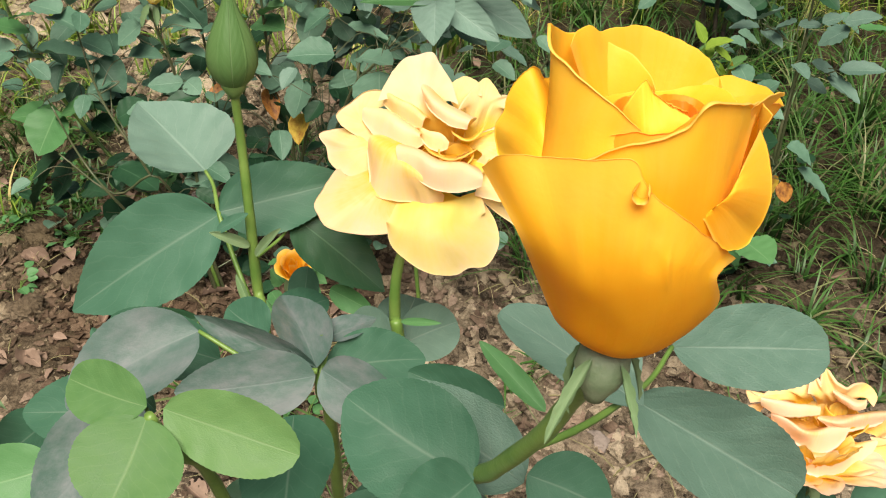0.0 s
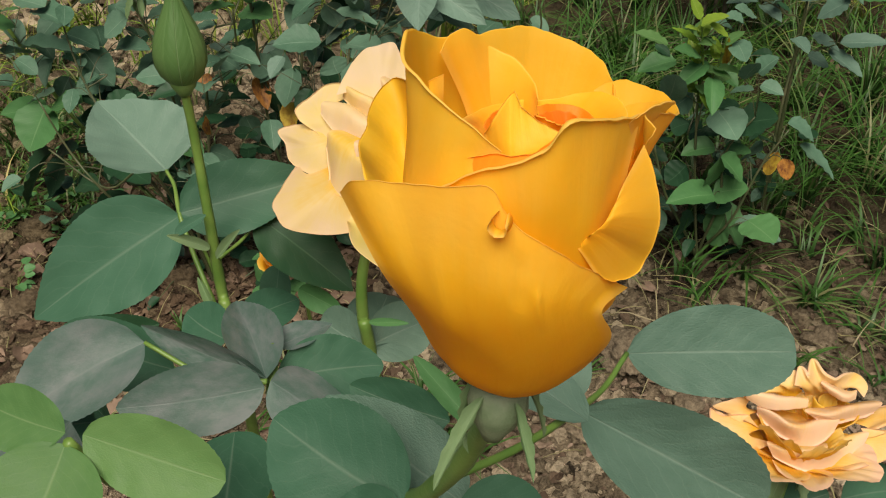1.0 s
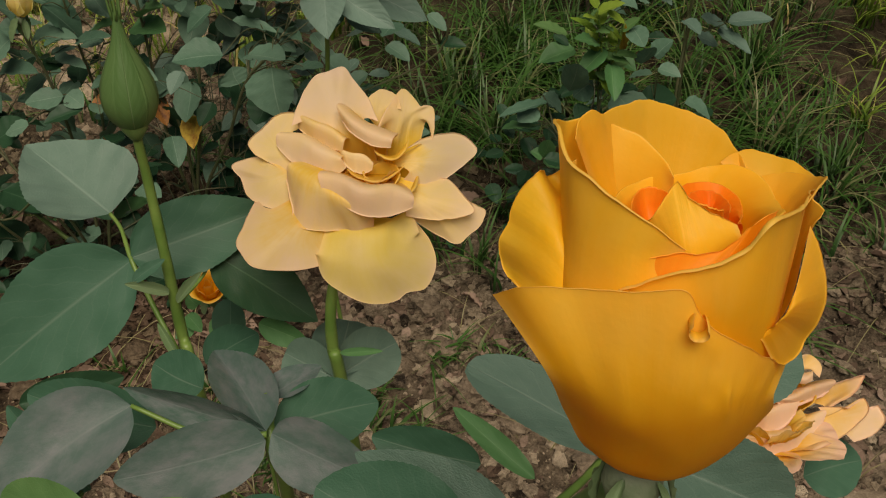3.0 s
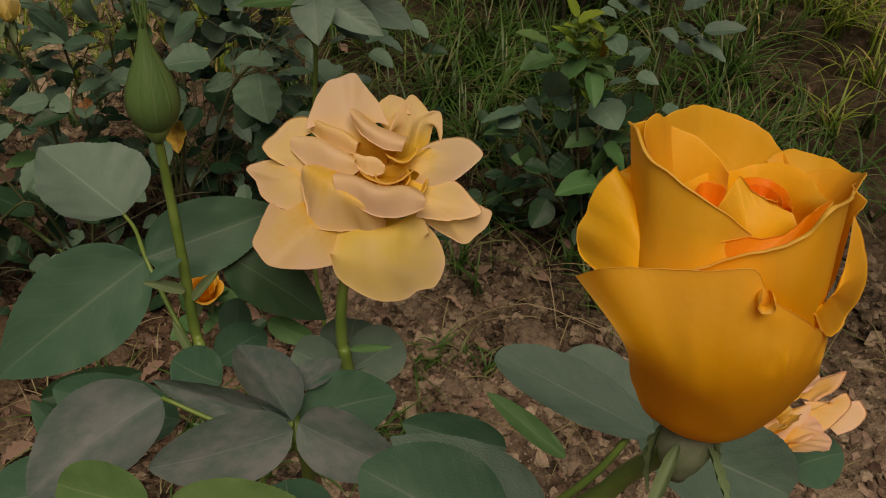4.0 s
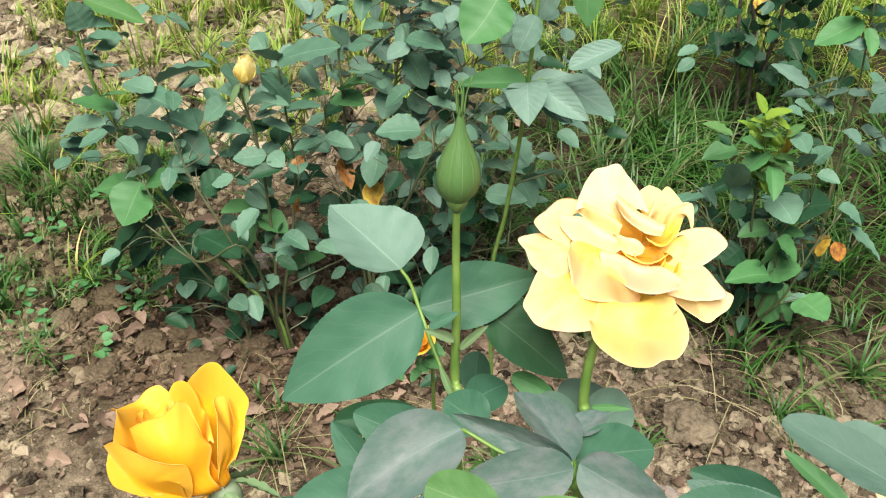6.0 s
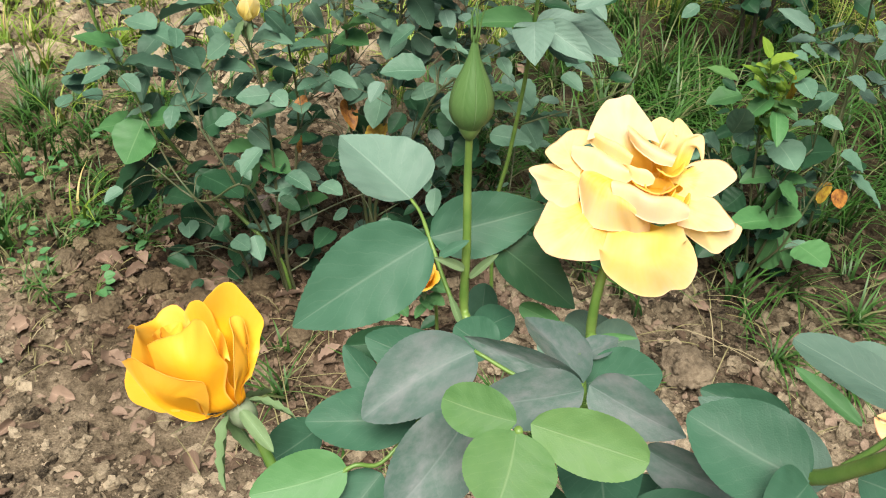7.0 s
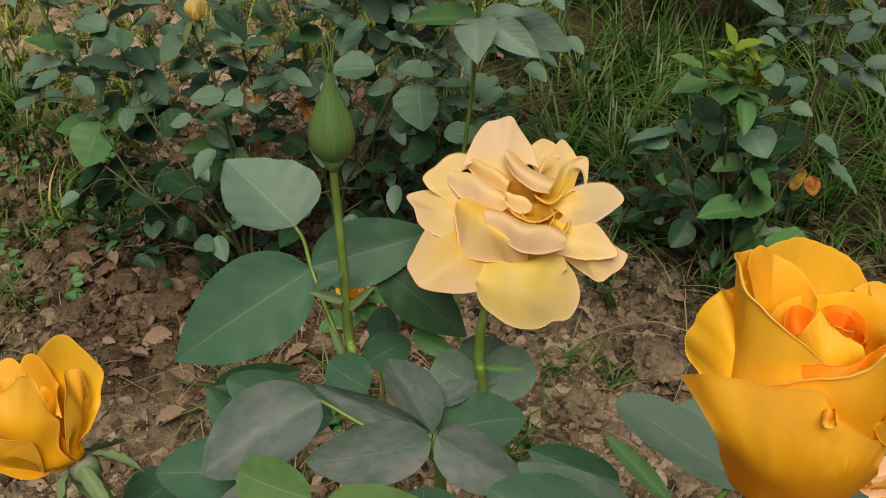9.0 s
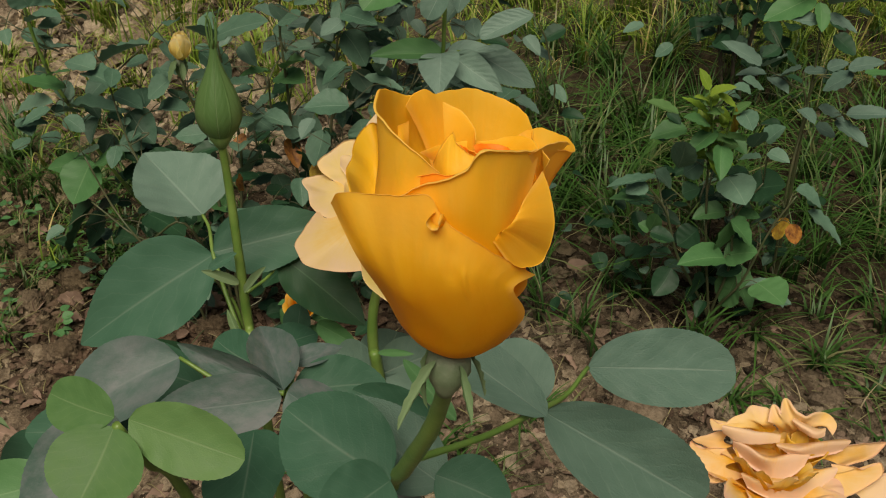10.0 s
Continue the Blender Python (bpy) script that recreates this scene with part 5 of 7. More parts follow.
leaflet(tall_shoot, (-0.0677, 0.8300, 0.5079), (-0.0177, 0.8000, 0.4929), 0.0301, LEAF_RIBBED, 4, KEEN_LEAF)
leaflet(tall_shoot, (-0.0482, 0.8500, 0.5028), (0.0112, 0.8400, 0.4778), 0.0366, LEAF_RIBBED, -4, KEEN_LEAF)
leaflet(tall_shoot, (-0.0760, 0.8400, 0.5063), (-0.0275, 0.8400, 0.5154), 0.0219, LEAF_RIBBED, -28, KEEN_LEAF)
leaflet(tall_shoot, (-0.0625, 0.8400, 0.4827), (-0.0308, 0.8300, 0.4700), 0.0166, LEAF_RIBBED, 5, KEEN_LEAF)
leaflet(tall_shoot, (0.0070, 0.8300, 0.5552), (-0.0398, 0.8100, 0.5414), 0.0242, LEAF_RIBBED, 8, BLUNT_LEAF)
leaflet(tall_shoot, (-0.0719, 0.8300, 0.5789), (-0.0566, 0.8200, 0.6144), 0.0280, LEAF_GLAUCOUS_LIT, 0, BLUNT_LEAF)
leaflet(tall_shoot, (-0.0732, 0.8200, 0.5846), (-0.0867, 0.8000, 0.5592), 0.0259, LEAF_GLAUCOUS_LIT, 0, BLUNT_LEAF)
leaflet(tall_shoot, (-0.0701, 0.8500, 0.5684), (-0.0539, 0.8600, 0.5724), 0.0151, LEAF_GLAUCOUS_LIT, 0, BLUNT_LEAF)
leaflet(tall_shoot, (-0.1088, 0.8300, 0.6134), (-0.0782, 0.8300, 0.5984), 0.0177, LEAF_GLAUCOUS_LIT, 0, BLUNT_LEAF)
stalk(tall_shoot, [(-0.0785, 0.83, 0.5086), (-0.0649, 0.835, 0.5114), (-0.0482, 0.85, 0.5028)], 0.0009)
stalk(tall_shoot, [(-0.0785, 0.83, 0.5), (-0.070, 0.835, 0.492), (-0.0625, 0.84, 0.4827)], 0.0008)
stalk(tall_shoot, [(-0.0743, 0.83, 0.57), (-0.092, 0.83, 0.604), (-0.1088, 0.83, 0.6134)], 0.0008)
stalk(tall_shoot, [(-0.09, 0.845, 0.38), (0.02, 0.845, 0.44), (0.0215, 0.835, 0.5184), (0.007, 0.83, 0.5552)], 0.0009, CANE)
bush_leaf(tall_shoot, (-0.103, 0.773, 0.624), (-0.129, 0.746, 0.588), 0.043, LEAF_GREEN)
leaflet(tall_shoot, (-0.0300, 0.899, 0.604), (-0.0240, 0.880, 0.548), 0.034, LEAF_GREEN, -8, KEEN_LEAF)
stalk(tall_shoot, [(-0.072, 0.83, 0.6), (-0.05, 0.87, 0.617), (-0.03, 0.899, 0.604)], 0.0009)
bush_leaf(tall_shoot, (-0.072, 0.853, 0.611), (-0.041, 0.835, 0.636), 0.032, LEAF_GLAUCOUS_LIT)
right_bush = thing("rose_bush", (0.2, 1.08, 0), "small rose bush with rounded leaves and a lime-green young shoot", "rose bush", "rose bushes")
bush_cane(right_bush, [(0.2359, 1.06, 0.0271), (0.2154, 1.06, 0.1597), (0.2037, 1.06, 0.2748), (0.1984, 1.06, 0.344)], 0.0034, 0.0013)
bush_cane(right_bush, [(0.239, 1.06, 0.0326), (0.2506, 1.05, 0.1226), (0.2461, 1.05, 0.1971), (0.2719, 1.05, 0.2518)], 0.0034, 0.0013)
bush_cane(right_bush, [(0.2314, 1.06, 0.0319), (0.1836, 1.05, 0.1272), (0.1599, 1.05, 0.2002), (0.1306, 1.05, 0.2383)], 0.0034, 0.0013)
bush_cane(right_bush, [(0.2428, 1.06, 0.0329), (0.2672, 1.04, 0.103), (0.2913, 1.05, 0.1821), (0.3157, 1.06, 0.2302)], 0.0034, 0.0013)
bush_leaf(right_bush, (0.16, 1.032, 0.35), (0.122, 1.026, 0.369), 0.018, LEAF_LIME)
bush_leaf(right_bush, (0.173, 1.061, 0.314), (0.131, 1.043, 0.313), 0.028, LEAF_GREEN)
bush_leaf(right_bush, (0.196, 1.039, 0.335), (0.167, 0.998, 0.368), 0.017, LEAF_GREEN)
bush_leaf(right_bush, (0.224, 1.053, 0.318), (0.22, 1.03, 0.366), 0.015, LEAF_YELLOW)
bush_leaf(right_bush, (0.207, 1.048, 0.322), (0.174, 1.018, 0.307), 0.022, LEAF_GREEN)
bush_leaf(right_bush, (0.218, 1.089, 0.295), (0.25, 1.068, 0.284), 0.023, LEAF_GREEN)
bush_leaf(right_bush, (0.214, 1.038, 0.307), (0.217, 0.993, 0.293), 0.022, LEAF_GREEN)
bush_leaf(right_bush, (0.2, 1.073, 0.264), (0.175, 1.072, 0.244), 0.040, LEAF_BACK)
bush_leaf(right_bush, (0.23, 1.064, 0.248), (0.252, 1.021, 0.235), 0.043, LEAF_BACK)
bush_leaf(right_bush, (0.255, 1.058, 0.233), (0.299, 1.048, 0.251), 0.046, LEAF_DARK)
bush_leaf(right_bush, (0.235, 1.062, 0.196), (0.195, 1.052, 0.195), 0.027, LEAF_GREEN)
bush_leaf(right_bush, (0.238, 1.033, 0.201), (0.233, 1.036, 0.15), 0.036, LEAF_GREEN)
bush_leaf(right_bush, (0.239, 1.033, 0.204), (0.272, 1.023, 0.18), 0.034, LEAF_GREEN)
bush_leaf(right_bush, (0.248, 1.076, 0.187), (0.274, 1.048, 0.204), 0.017, LEAF_GREEN)
bush_leaf(right_bush, (0.278, 1.087, 0.172), (0.289, 1.065, 0.198), 0.032, LEAF_BACK)
bush_leaf(right_bush, (0.239, 1.031, 0.147), (0.185, 0.998, 0.164), 0.033, LEAF_GREEN)
bush_leaf(right_bush, (0.24, 1.046, 0.138), (0.28, 1.034, 0.157), 0.037, LEAF_GREEN)
bush_leaf(right_bush, (0.255, 1.078, 0.1), (0.295, 1.046, 0.056), 0.033, LEAF_GREEN)
bush_leaf(right_bush, (0.287, 1.038, 0.106), (0.315, 0.994, 0.115), 0.047, LEAF_GREEN)
bush_leaf(right_bush, (0.261, 1.05, 0.104), (0.251, 1.058, 0.048), 0.040, LEAF_GREEN)
bush_leaf(right_bush, (0.299, 1.064, 0.191), (0.311, 1.066, 0.158), 0.027, LEAF_YELLOW)
bush_leaf(right_bush, (0.311, 1.037, 0.204), (0.321, 1.03, 0.179), 0.018, LEAF_RUST)
bush_leaf(right_bush, (0.318, 1.086, 0.222), (0.356, 1.082, 0.208), 0.031, LEAF_BACK)
bush_leaf(right_bush, (0.337, 1.081, 0.195), (0.386, 1.065, 0.162), 0.037, LEAF_BACK)
bush_leaf(right_bush, (0.145, 1.053, 0.247), (0.085, 1.014, 0.255), 0.016, LEAF_BACK)
bush_leaf(right_bush, (0.132, 1.049, 0.24), (0.109, 1.033, 0.23), 0.027, LEAF_BACK)
bush_leaf(right_bush, (0.143, 1.079, 0.238), (0.168, 1.073, 0.222), 0.029, LEAF_BACK)
bush_leaf(right_bush, (0.132, 1.058, 0.21), (0.09, 1.026, 0.231), 0.022, LEAF_GREEN)
bush_leaf(right_bush, (0.143, 1.053, 0.163), (0.149, 1.037, 0.2), 0.019, LEAF_GREEN)
bush_leaf(right_bush, (0.145, 1.064, 0.152), (0.168, 1.055, 0.149), 0.019, LEAF_GREEN)
bush_leaf(right_bush, (0.143, 1.053, 0.164), (0.13, 1.053, 0.174), 0.017, LEAF_GREEN)
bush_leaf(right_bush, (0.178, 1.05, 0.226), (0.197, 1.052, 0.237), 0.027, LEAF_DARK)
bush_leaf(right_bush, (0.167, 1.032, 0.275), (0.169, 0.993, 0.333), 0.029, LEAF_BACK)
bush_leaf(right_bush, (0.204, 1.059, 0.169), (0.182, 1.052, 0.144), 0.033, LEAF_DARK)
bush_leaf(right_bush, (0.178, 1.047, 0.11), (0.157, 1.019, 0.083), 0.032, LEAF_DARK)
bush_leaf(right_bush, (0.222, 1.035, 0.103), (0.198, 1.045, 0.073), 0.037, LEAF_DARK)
bush_leaf(right_bush, (0.253, 1.064, 0.292), (0.262, 1.048, 0.327), 0.021, LEAF_BACK)
bush_leaf(right_bush, (0.238, 1.044, 0.287), (0.261, 1.03, 0.298), 0.021, LEAF_BACK)
bush_leaf(right_bush, (0.268, 1.036, 0.303), (0.291, 1.021, 0.306), 0.019, LEAF_BACK)
bush_leaf(right_bush, (0.268, 1.063, 0.302), (0.283, 1.066, 0.325), 0.029, LEAF_BACK)
bush_leaf(right_bush, (0.233, 1.041, 0.354), (0.24, 1, 0.356), 0.022, LEAF_BACK)
bush_leaf(right_bush, (0.235, 1.09, 0.34), (0.21, 1.08, 0.36), 0.019, LEAF_BACK)
bush_leaf(right_bush, (0.24, 1.057, 0.367), (0.22, 1.051, 0.382), 0.020, LEAF_BACK)
bush_leaf(right_bush, (0.195, 1.087, 0.332), (0.177, 1.055, 0.365), 0.012, LEAF_LIME)
bush_leaf(right_bush, (0.194, 1.066, 0.343), (0.196, 1.073, 0.359), 0.012, LEAF_LIME)
bush_leaf(right_bush, (0.198, 1.063, 0.342), (0.212, 1.072, 0.353), 0.012, LEAF_LIME)
bush_leaf(right_bush, (0.197, 1.053, 0.346), (0.209, 1.02, 0.366), 0.012, LEAF_LIME)
bush_leaf(right_bush, (0.199, 1.086, 0.325), (0.179, 1.087, 0.329), 0.012, LEAF_LIME)
bush_leaf(right_bush, (0.255, 1.088, 0.362), (0.231, 1.066, 0.384), 0.019, LEAF_BACK)
right_shoot = thing("rose_shoot", (0.38, 1.2, 0), "thin rose shoot with pale blue-green leaves in the grass", "rose plant", "rose plants")
bush_cane(right_shoot, [(0.3139, 1.12, 0.1966), (0.3192, 1.14, 0.2815), (0.3215, 1.15, 0.3508), (0.3189, 1.16, 0.4238), (0.315, 1.16, 0.4754)], 0.003, 0.0014, CANE)
bush_cane(right_shoot, [(0.3195, 1.14, 0.2986), (0.295, 1.13, 0.3444), (0.2616, 1.12, 0.3683)], 0.002, 0.001, CANE)
bush_cane(right_shoot, [(0.3197, 1.14, 0.3154), (0.3403, 1.13, 0.3588), (0.3685, 1.12, 0.3759)], 0.002, 0.001, CANE)
bush_cane(right_shoot, [(0.3213, 1.14, 0.2816), (0.3392, 1.13, 0.2973), (0.3585, 1.12, 0.3128)], 0.002, 0.001, CANE)
bush_leaf(right_shoot, (0.257, 1.134, 0.368), (0.206, 1.121, 0.403), 0.019, LEAF_GLAUCOUS_LIT)
bush_leaf(right_shoot, (0.267, 1.155, 0.345), (0.23, 1.148, 0.349), 0.016, LEAF_GLAUCOUS_LIT)
bush_leaf(right_shoot, (0.256, 1.109, 0.378), (0.277, 1.086, 0.403), 0.026, LEAF_GLAUCOUS_LIT)
bush_leaf(right_shoot, (0.271, 1.153, 0.342), (0.29, 1.117, 0.347), 0.018, LEAF_GLAUCOUS_LIT)
bush_leaf(right_shoot, (0.279, 1.13, 0.355), (0.3, 1.111, 0.376), 0.025, LEAF_GLAUCOUS_LIT)
bush_leaf(right_shoot, (0.308, 1.142, 0.358), (0.338, 1.149, 0.355), 0.014, LEAF_GLAUCOUS_LIT)
bush_leaf(right_shoot, (0.333, 1.135, 0.367), (0.356, 1.137, 0.377), 0.019, LEAF_GLAUCOUS_LIT)
bush_leaf(right_shoot, (0.359, 1.108, 0.376), (0.325, 1.105, 0.357), 0.039, LEAF_GLAUCOUS_LIT)
bush_leaf(right_shoot, (0.351, 1.109, 0.383), (0.384, 1.092, 0.402), 0.019, LEAF_GLAUCOUS_LIT)
bush_leaf(right_shoot, (0.381, 1.156, 0.354), (0.43, 1.158, 0.355), 0.016, LEAF_GREEN)
bush_leaf(right_shoot, (0.332, 1.132, 0.316), (0.368, 1.13, 0.302), 0.020, LEAF_GLAUCOUS_LIT)
bush_leaf(right_shoot, (0.368, 1.14, 0.304), (0.423, 1.142, 0.305), 0.022, LEAF_GLAUCOUS_LIT)
bush_leaf(right_shoot, (0.355, 1.136, 0.295), (0.398, 1.123, 0.268), 0.027, LEAF_GLAUCOUS_LIT)
bush_leaf(right_shoot, (0.339, 1.159, 0.274), (0.369, 1.163, 0.26), 0.020, LEAF_GLAUCOUS_LIT)
bush_leaf(right_shoot, (0.309, 1.118, 0.319), (0.323, 1.088, 0.322), 0.018, LEAF_GLAUCOUS_LIT)
bush_leaf(right_shoot, (0.304, 1.148, 0.453), (0.247, 1.114, 0.438), 0.032, LEAF_GREEN)
bush_leaf(right_shoot, (0.309, 1.134, 0.451), (0.311, 1.102, 0.428), 0.017, LEAF_GREEN)
bush_leaf(right_shoot, (0.317, 1.129, 0.436), (0.358, 1.131, 0.42), 0.022, LEAF_GLAUCOUS_LIT)
bush_leaf(right_shoot, (0.311, 1.125, 0.433), (0.276, 1.118, 0.435), 0.020, LEAF_GLAUCOUS_LIT)
bush_leaf(right_shoot, (0.321, 1.142, 0.446), (0.342, 1.108, 0.47), 0.020, LEAF_GLAUCOUS_LIT)
bush_leaf(right_shoot, (0.326, 1.135, 0.494), (0.343, 1.139, 0.455), 0.021, LEAF_LIME)
bush_leaf(right_shoot, (0.322, 1.139, 0.485), (0.333, 1.096, 0.514), 0.020, LEAF_LIME)
bush_leaf(right_shoot, (0.313, 1.16, 0.454), (0.283, 1.119, 0.482), 0.017, LEAF_GREEN)
dark_bush = thing("rose_bush", (0.28, 1.75, 0), "shaded old rose bush with dark leaves and yellowing ones", "rose bush", "rose bushes")
bush_cane(dark_bush, [(0.2576, 1.62, 0.0999), (0.2414, 1.62, 0.1982), (0.2342, 1.64, 0.2925), (0.2319, 1.66, 0.3632)], 0.006, 0.003, WOOD)
bush_cane(dark_bush, [(0.2773, 1.62, 0.1008), (0.2666, 1.62, 0.2099), (0.2429, 1.6, 0.3096), (0.2392, 1.6, 0.3858)], 0.006, 0.003, WOOD)
bush_cane(dark_bush, [(0.2921, 1.62, 0.1016), (0.2976, 1.6, 0.2103), (0.3046, 1.6, 0.3119), (0.3042, 1.6, 0.3693)], 0.006, 0.003, WOOD)
bush_leaf(dark_bush, (0.2, 1.627, 0.287), (0.212, 1.625, 0.251), 0.043, LEAF_BACK)
bush_leaf(dark_bush, (0.2, 1.623, 0.206), (0.209, 1.58, 0.184), 0.024, LEAF_DARK)
bush_leaf(dark_bush, (0.242, 1.625, 0.269), (0.255, 1.629, 0.298), 0.029, LEAF_YELLOW)
bush_leaf(dark_bush, (0.276, 1.609, 0.267), (0.285, 1.607, 0.298), 0.026, LEAF_YELLOW)
bush_leaf(dark_bush, (0.255, 1.574, 0.292), (0.258, 1.541, 0.277), 0.021, LEAF_YELLOW)
bush_leaf(dark_bush, (0.329, 1.585, 0.314), (0.362, 1.589, 0.347), 0.057, LEAF_BACK)
bush_leaf(dark_bush, (0.324, 1.622, 0.289), (0.292, 1.587, 0.321), 0.019, LEAF_DARK)
bush_leaf(dark_bush, (0.235, 1.52, 0.216), (0.25, 1.493, 0.216), 0.027, LEAF_DARK)
bush_leaf(dark_bush, (0.228, 1.596, 0.263), (0.21, 1.569, 0.262), 0.025, LEAF_DARK)
bush_leaf(dark_bush, (0.321, 1.552, 0.329), (0.298, 1.545, 0.323), 0.023, LEAF_DARK)
bush_leaf(dark_bush, (0.286, 1.657, 0.216), (0.261, 1.631, 0.25), 0.029, LEAF_DARK)
bush_leaf(dark_bush, (0.296, 1.562, 0.247), (0.277, 1.552, 0.272), 0.019, LEAF_DARK)
bush_leaf(dark_bush, (0.302, 1.543, 0.321), (0.282, 1.533, 0.303), 0.022, LEAF_DARK)
bush_leaf(dark_bush, (0.311, 1.602, 0.248), (0.3, 1.567, 0.244), 0.024, LEAF_DARK)
bush_leaf(dark_bush, (0.285, 1.507, 0.264), (0.265, 1.477, 0.266), 0.020, LEAF_DARK)
bush_leaf(dark_bush, (0.326, 1.629, 0.218), (0.349, 1.639, 0.237), 0.024, LEAF_DARK)
bush_leaf(dark_bush, (0.238, 1.522, 0.252), (0.222, 1.514, 0.278), 0.027, LEAF_DARK)
bush_leaf(dark_bush, (0.295, 1.608, 0.139), (0.312, 1.573, 0.139), 0.028, LEAF_DARK)
bush_leaf(dark_bush, (0.328, 1.554, 0.279), (0.325, 1.559, 0.25), 0.022, LEAF_DARK)
bush_leaf(dark_bush, (0.267, 1.588, 0.238), (0.234, 1.578, 0.247), 0.027, LEAF_DARK)
bush_leaf(dark_bush, (0.235, 1.515, 0.227), (0.24, 1.514, 0.207), 0.024, LEAF_DARK)
bush_leaf(dark_bush, (0.34, 1.5, 0.205), (0.362, 1.506, 0.189), 0.024, LEAF_DARK)
bush_leaf(dark_bush, (0.226, 1.545, 0.236), (0.198, 1.538, 0.239), 0.019, LEAF_DARK)
bush_leaf(dark_bush, (0.254, 1.641, 0.148), (0.248, 1.6, 0.188), 0.021, LEAF_BACK)
bush_leaf(dark_bush, (0.256, 1.578, 0.206), (0.26, 1.554, 0.196), 0.027, LEAF_DARK)
bush_leaf(dark_bush, (0.264, 1.515, 0.344), (0.27, 1.494, 0.368), 0.022, LEAF_DARK)
bush_leaf(dark_bush, (0.273, 1.586, 0.32), (0.276, 1.585, 0.293), 0.023, LEAF_DARK)
bush_leaf(dark_bush, (0.243, 1.504, 0.299), (0.255, 1.494, 0.322), 0.019, LEAF_DARK)
bush_leaf(dark_bush, (0.239, 1.536, 0.242), (0.218, 1.531, 0.237), 0.026, LEAF_DARK)
bush_leaf(dark_bush, (0.236, 1.52, 0.346), (0.2, 1.493, 0.354), 0.025, LEAF_DARK)
bush_leaf(dark_bush, (0.267, 1.674, 0.117), (0.236, 1.682, 0.13), 0.024, LEAF_BACK)
bush_leaf(dark_bush, (0.284, 1.547, 0.247), (0.301, 1.507, 0.263), 0.028, LEAF_DARK)
bush_leaf(dark_bush, (0.294, 1.578, 0.313), (0.278, 1.551, 0.339), 0.023, LEAF_DARK)
bush_leaf(dark_bush, (0.359, 1.62, 0.179), (0.345, 1.61, 0.162), 0.023, LEAF_DARK)
bush_leaf(dark_bush, (0.293, 1.604, 0.148), (0.304, 1.581, 0.138), 0.025, LEAF_DARK)
bush_leaf(dark_bush, (0.333, 1.526, 0.206), (0.306, 1.505, 0.195), 0.022, LEAF_DARK)
bush_leaf(dark_bush, (0.331, 1.673, 0.23), (0.33, 1.631, 0.271), 0.027, LEAF_DARK)
bush_leaf(dark_bush, (0.259, 1.612, 0.18), (0.267, 1.611, 0.199), 0.026, LEAF_DARK)
bush_leaf(dark_bush, (0.235, 1.574, 0.223), (0.256, 1.539, 0.234), 0.027, LEAF_BACK)
bush_leaf(dark_bush, (0.353, 1.643, 0.137), (0.345, 1.652, 0.111), 0.025, LEAF_DARK)
bush_leaf(dark_bush, (0.325, 1.534, 0.326), (0.342, 1.517, 0.336), 0.020, LEAF_BACK)
bush_leaf(dark_bush, (0.345, 1.618, 0.26), (0.363, 1.606, 0.285), 0.023, LEAF_DARK)
bush_leaf(dark_bush, (0.323, 1.575, 0.316), (0.335, 1.536, 0.34), 0.019, LEAF_DARK)
bush_leaf(dark_bush, (0.307, 1.651, 0.178), (0.291, 1.631, 0.211), 0.026, LEAF_DARK)
bush_leaf(dark_bush, (0.263, 1.57, 0.313), (0.288, 1.576, 0.31), 0.024, LEAF_DARK)
bush_leaf(dark_bush, (0.297, 1.514, 0.297), (0.292, 1.482, 0.328), 0.023, LEAF_DARK)
bush_leaf(dark_bush, (0.27, 1.549, 0.299), (0.257, 1.53, 0.284), 0.020, LEAF_BACK)
bush_leaf(dark_bush, (0.331, 1.594, 0.173), (0.314, 1.575, 0.166), 0.025, LEAF_BACK)
bush_leaf(dark_bush, (0.275, 1.505, 0.354), (0.284, 1.463, 0.376), 0.025, LEAF_DARK)
bush_leaf(dark_bush, (0.281, 1.592, 0.291), (0.284, 1.555, 0.285), 0.019, LEAF_DARK)
bush_leaf(dark_bush, (0.302, 1.622, 0.147), (0.28, 1.621, 0.138), 0.025, LEAF_DARK)
bush_leaf(dark_bush, (0.343, 1.687, 0.108), (0.305, 1.658, 0.108), 0.026, LEAF_DARK)
low_rose = thing("rose_shoot", (-0.13, 0.59, 0), "low rose seedling with one tiny yellow bloom near the soil", "rose plant", "rose plants")
TINY = (-0.142, 0.545, 0.418)
tube('cane', [(-0.13, 0.575, -0.01), (-0.132, 0.565, 0.388), (-0.142, 0.545, 0.41)], 0.002, 0.0012, STEM, low_rose)
bush_leaf(low_rose, (-0.145, 0.556, 0.4), (-0.156, 0.551, 0.41), 0.010, LEAF_GREEN)
bush_leaf(low_rose, (-0.141, 0.554, 0.398), (-0.132, 0.54, 0.397), 0.011, LEAF_GREEN)
bush_leaf(low_rose, (-0.137, 0.554, 0.398), (-0.122, 0.543, 0.401), 0.011, LEAF_GREEN)
bush_leaf(low_rose, (-0.156, 0.554, 0.398), (-0.164, 0.554, 0.413), 0.012, LEAF_GREEN)
bush_leaf(low_rose, (-0.164, 0.55, 0.393), (-0.151, 0.535, 0.391), 0.011, LEAF_GREEN)
bush_leaf(low_rose, (-0.147, 0.561, 0.406), (-0.128, 0.557, 0.416), 0.009, LEAF_GREEN)
bush_leaf(low_rose, (-0.156, 0.567, 0.412), (-0.166, 0.557, 0.416), 0.009, LEAF_GREEN)
bush_leaf(low_rose, (-0.137, 0.561, 0.406), (-0.12, 0.551, 0.41), 0.012, LEAF_GREEN)
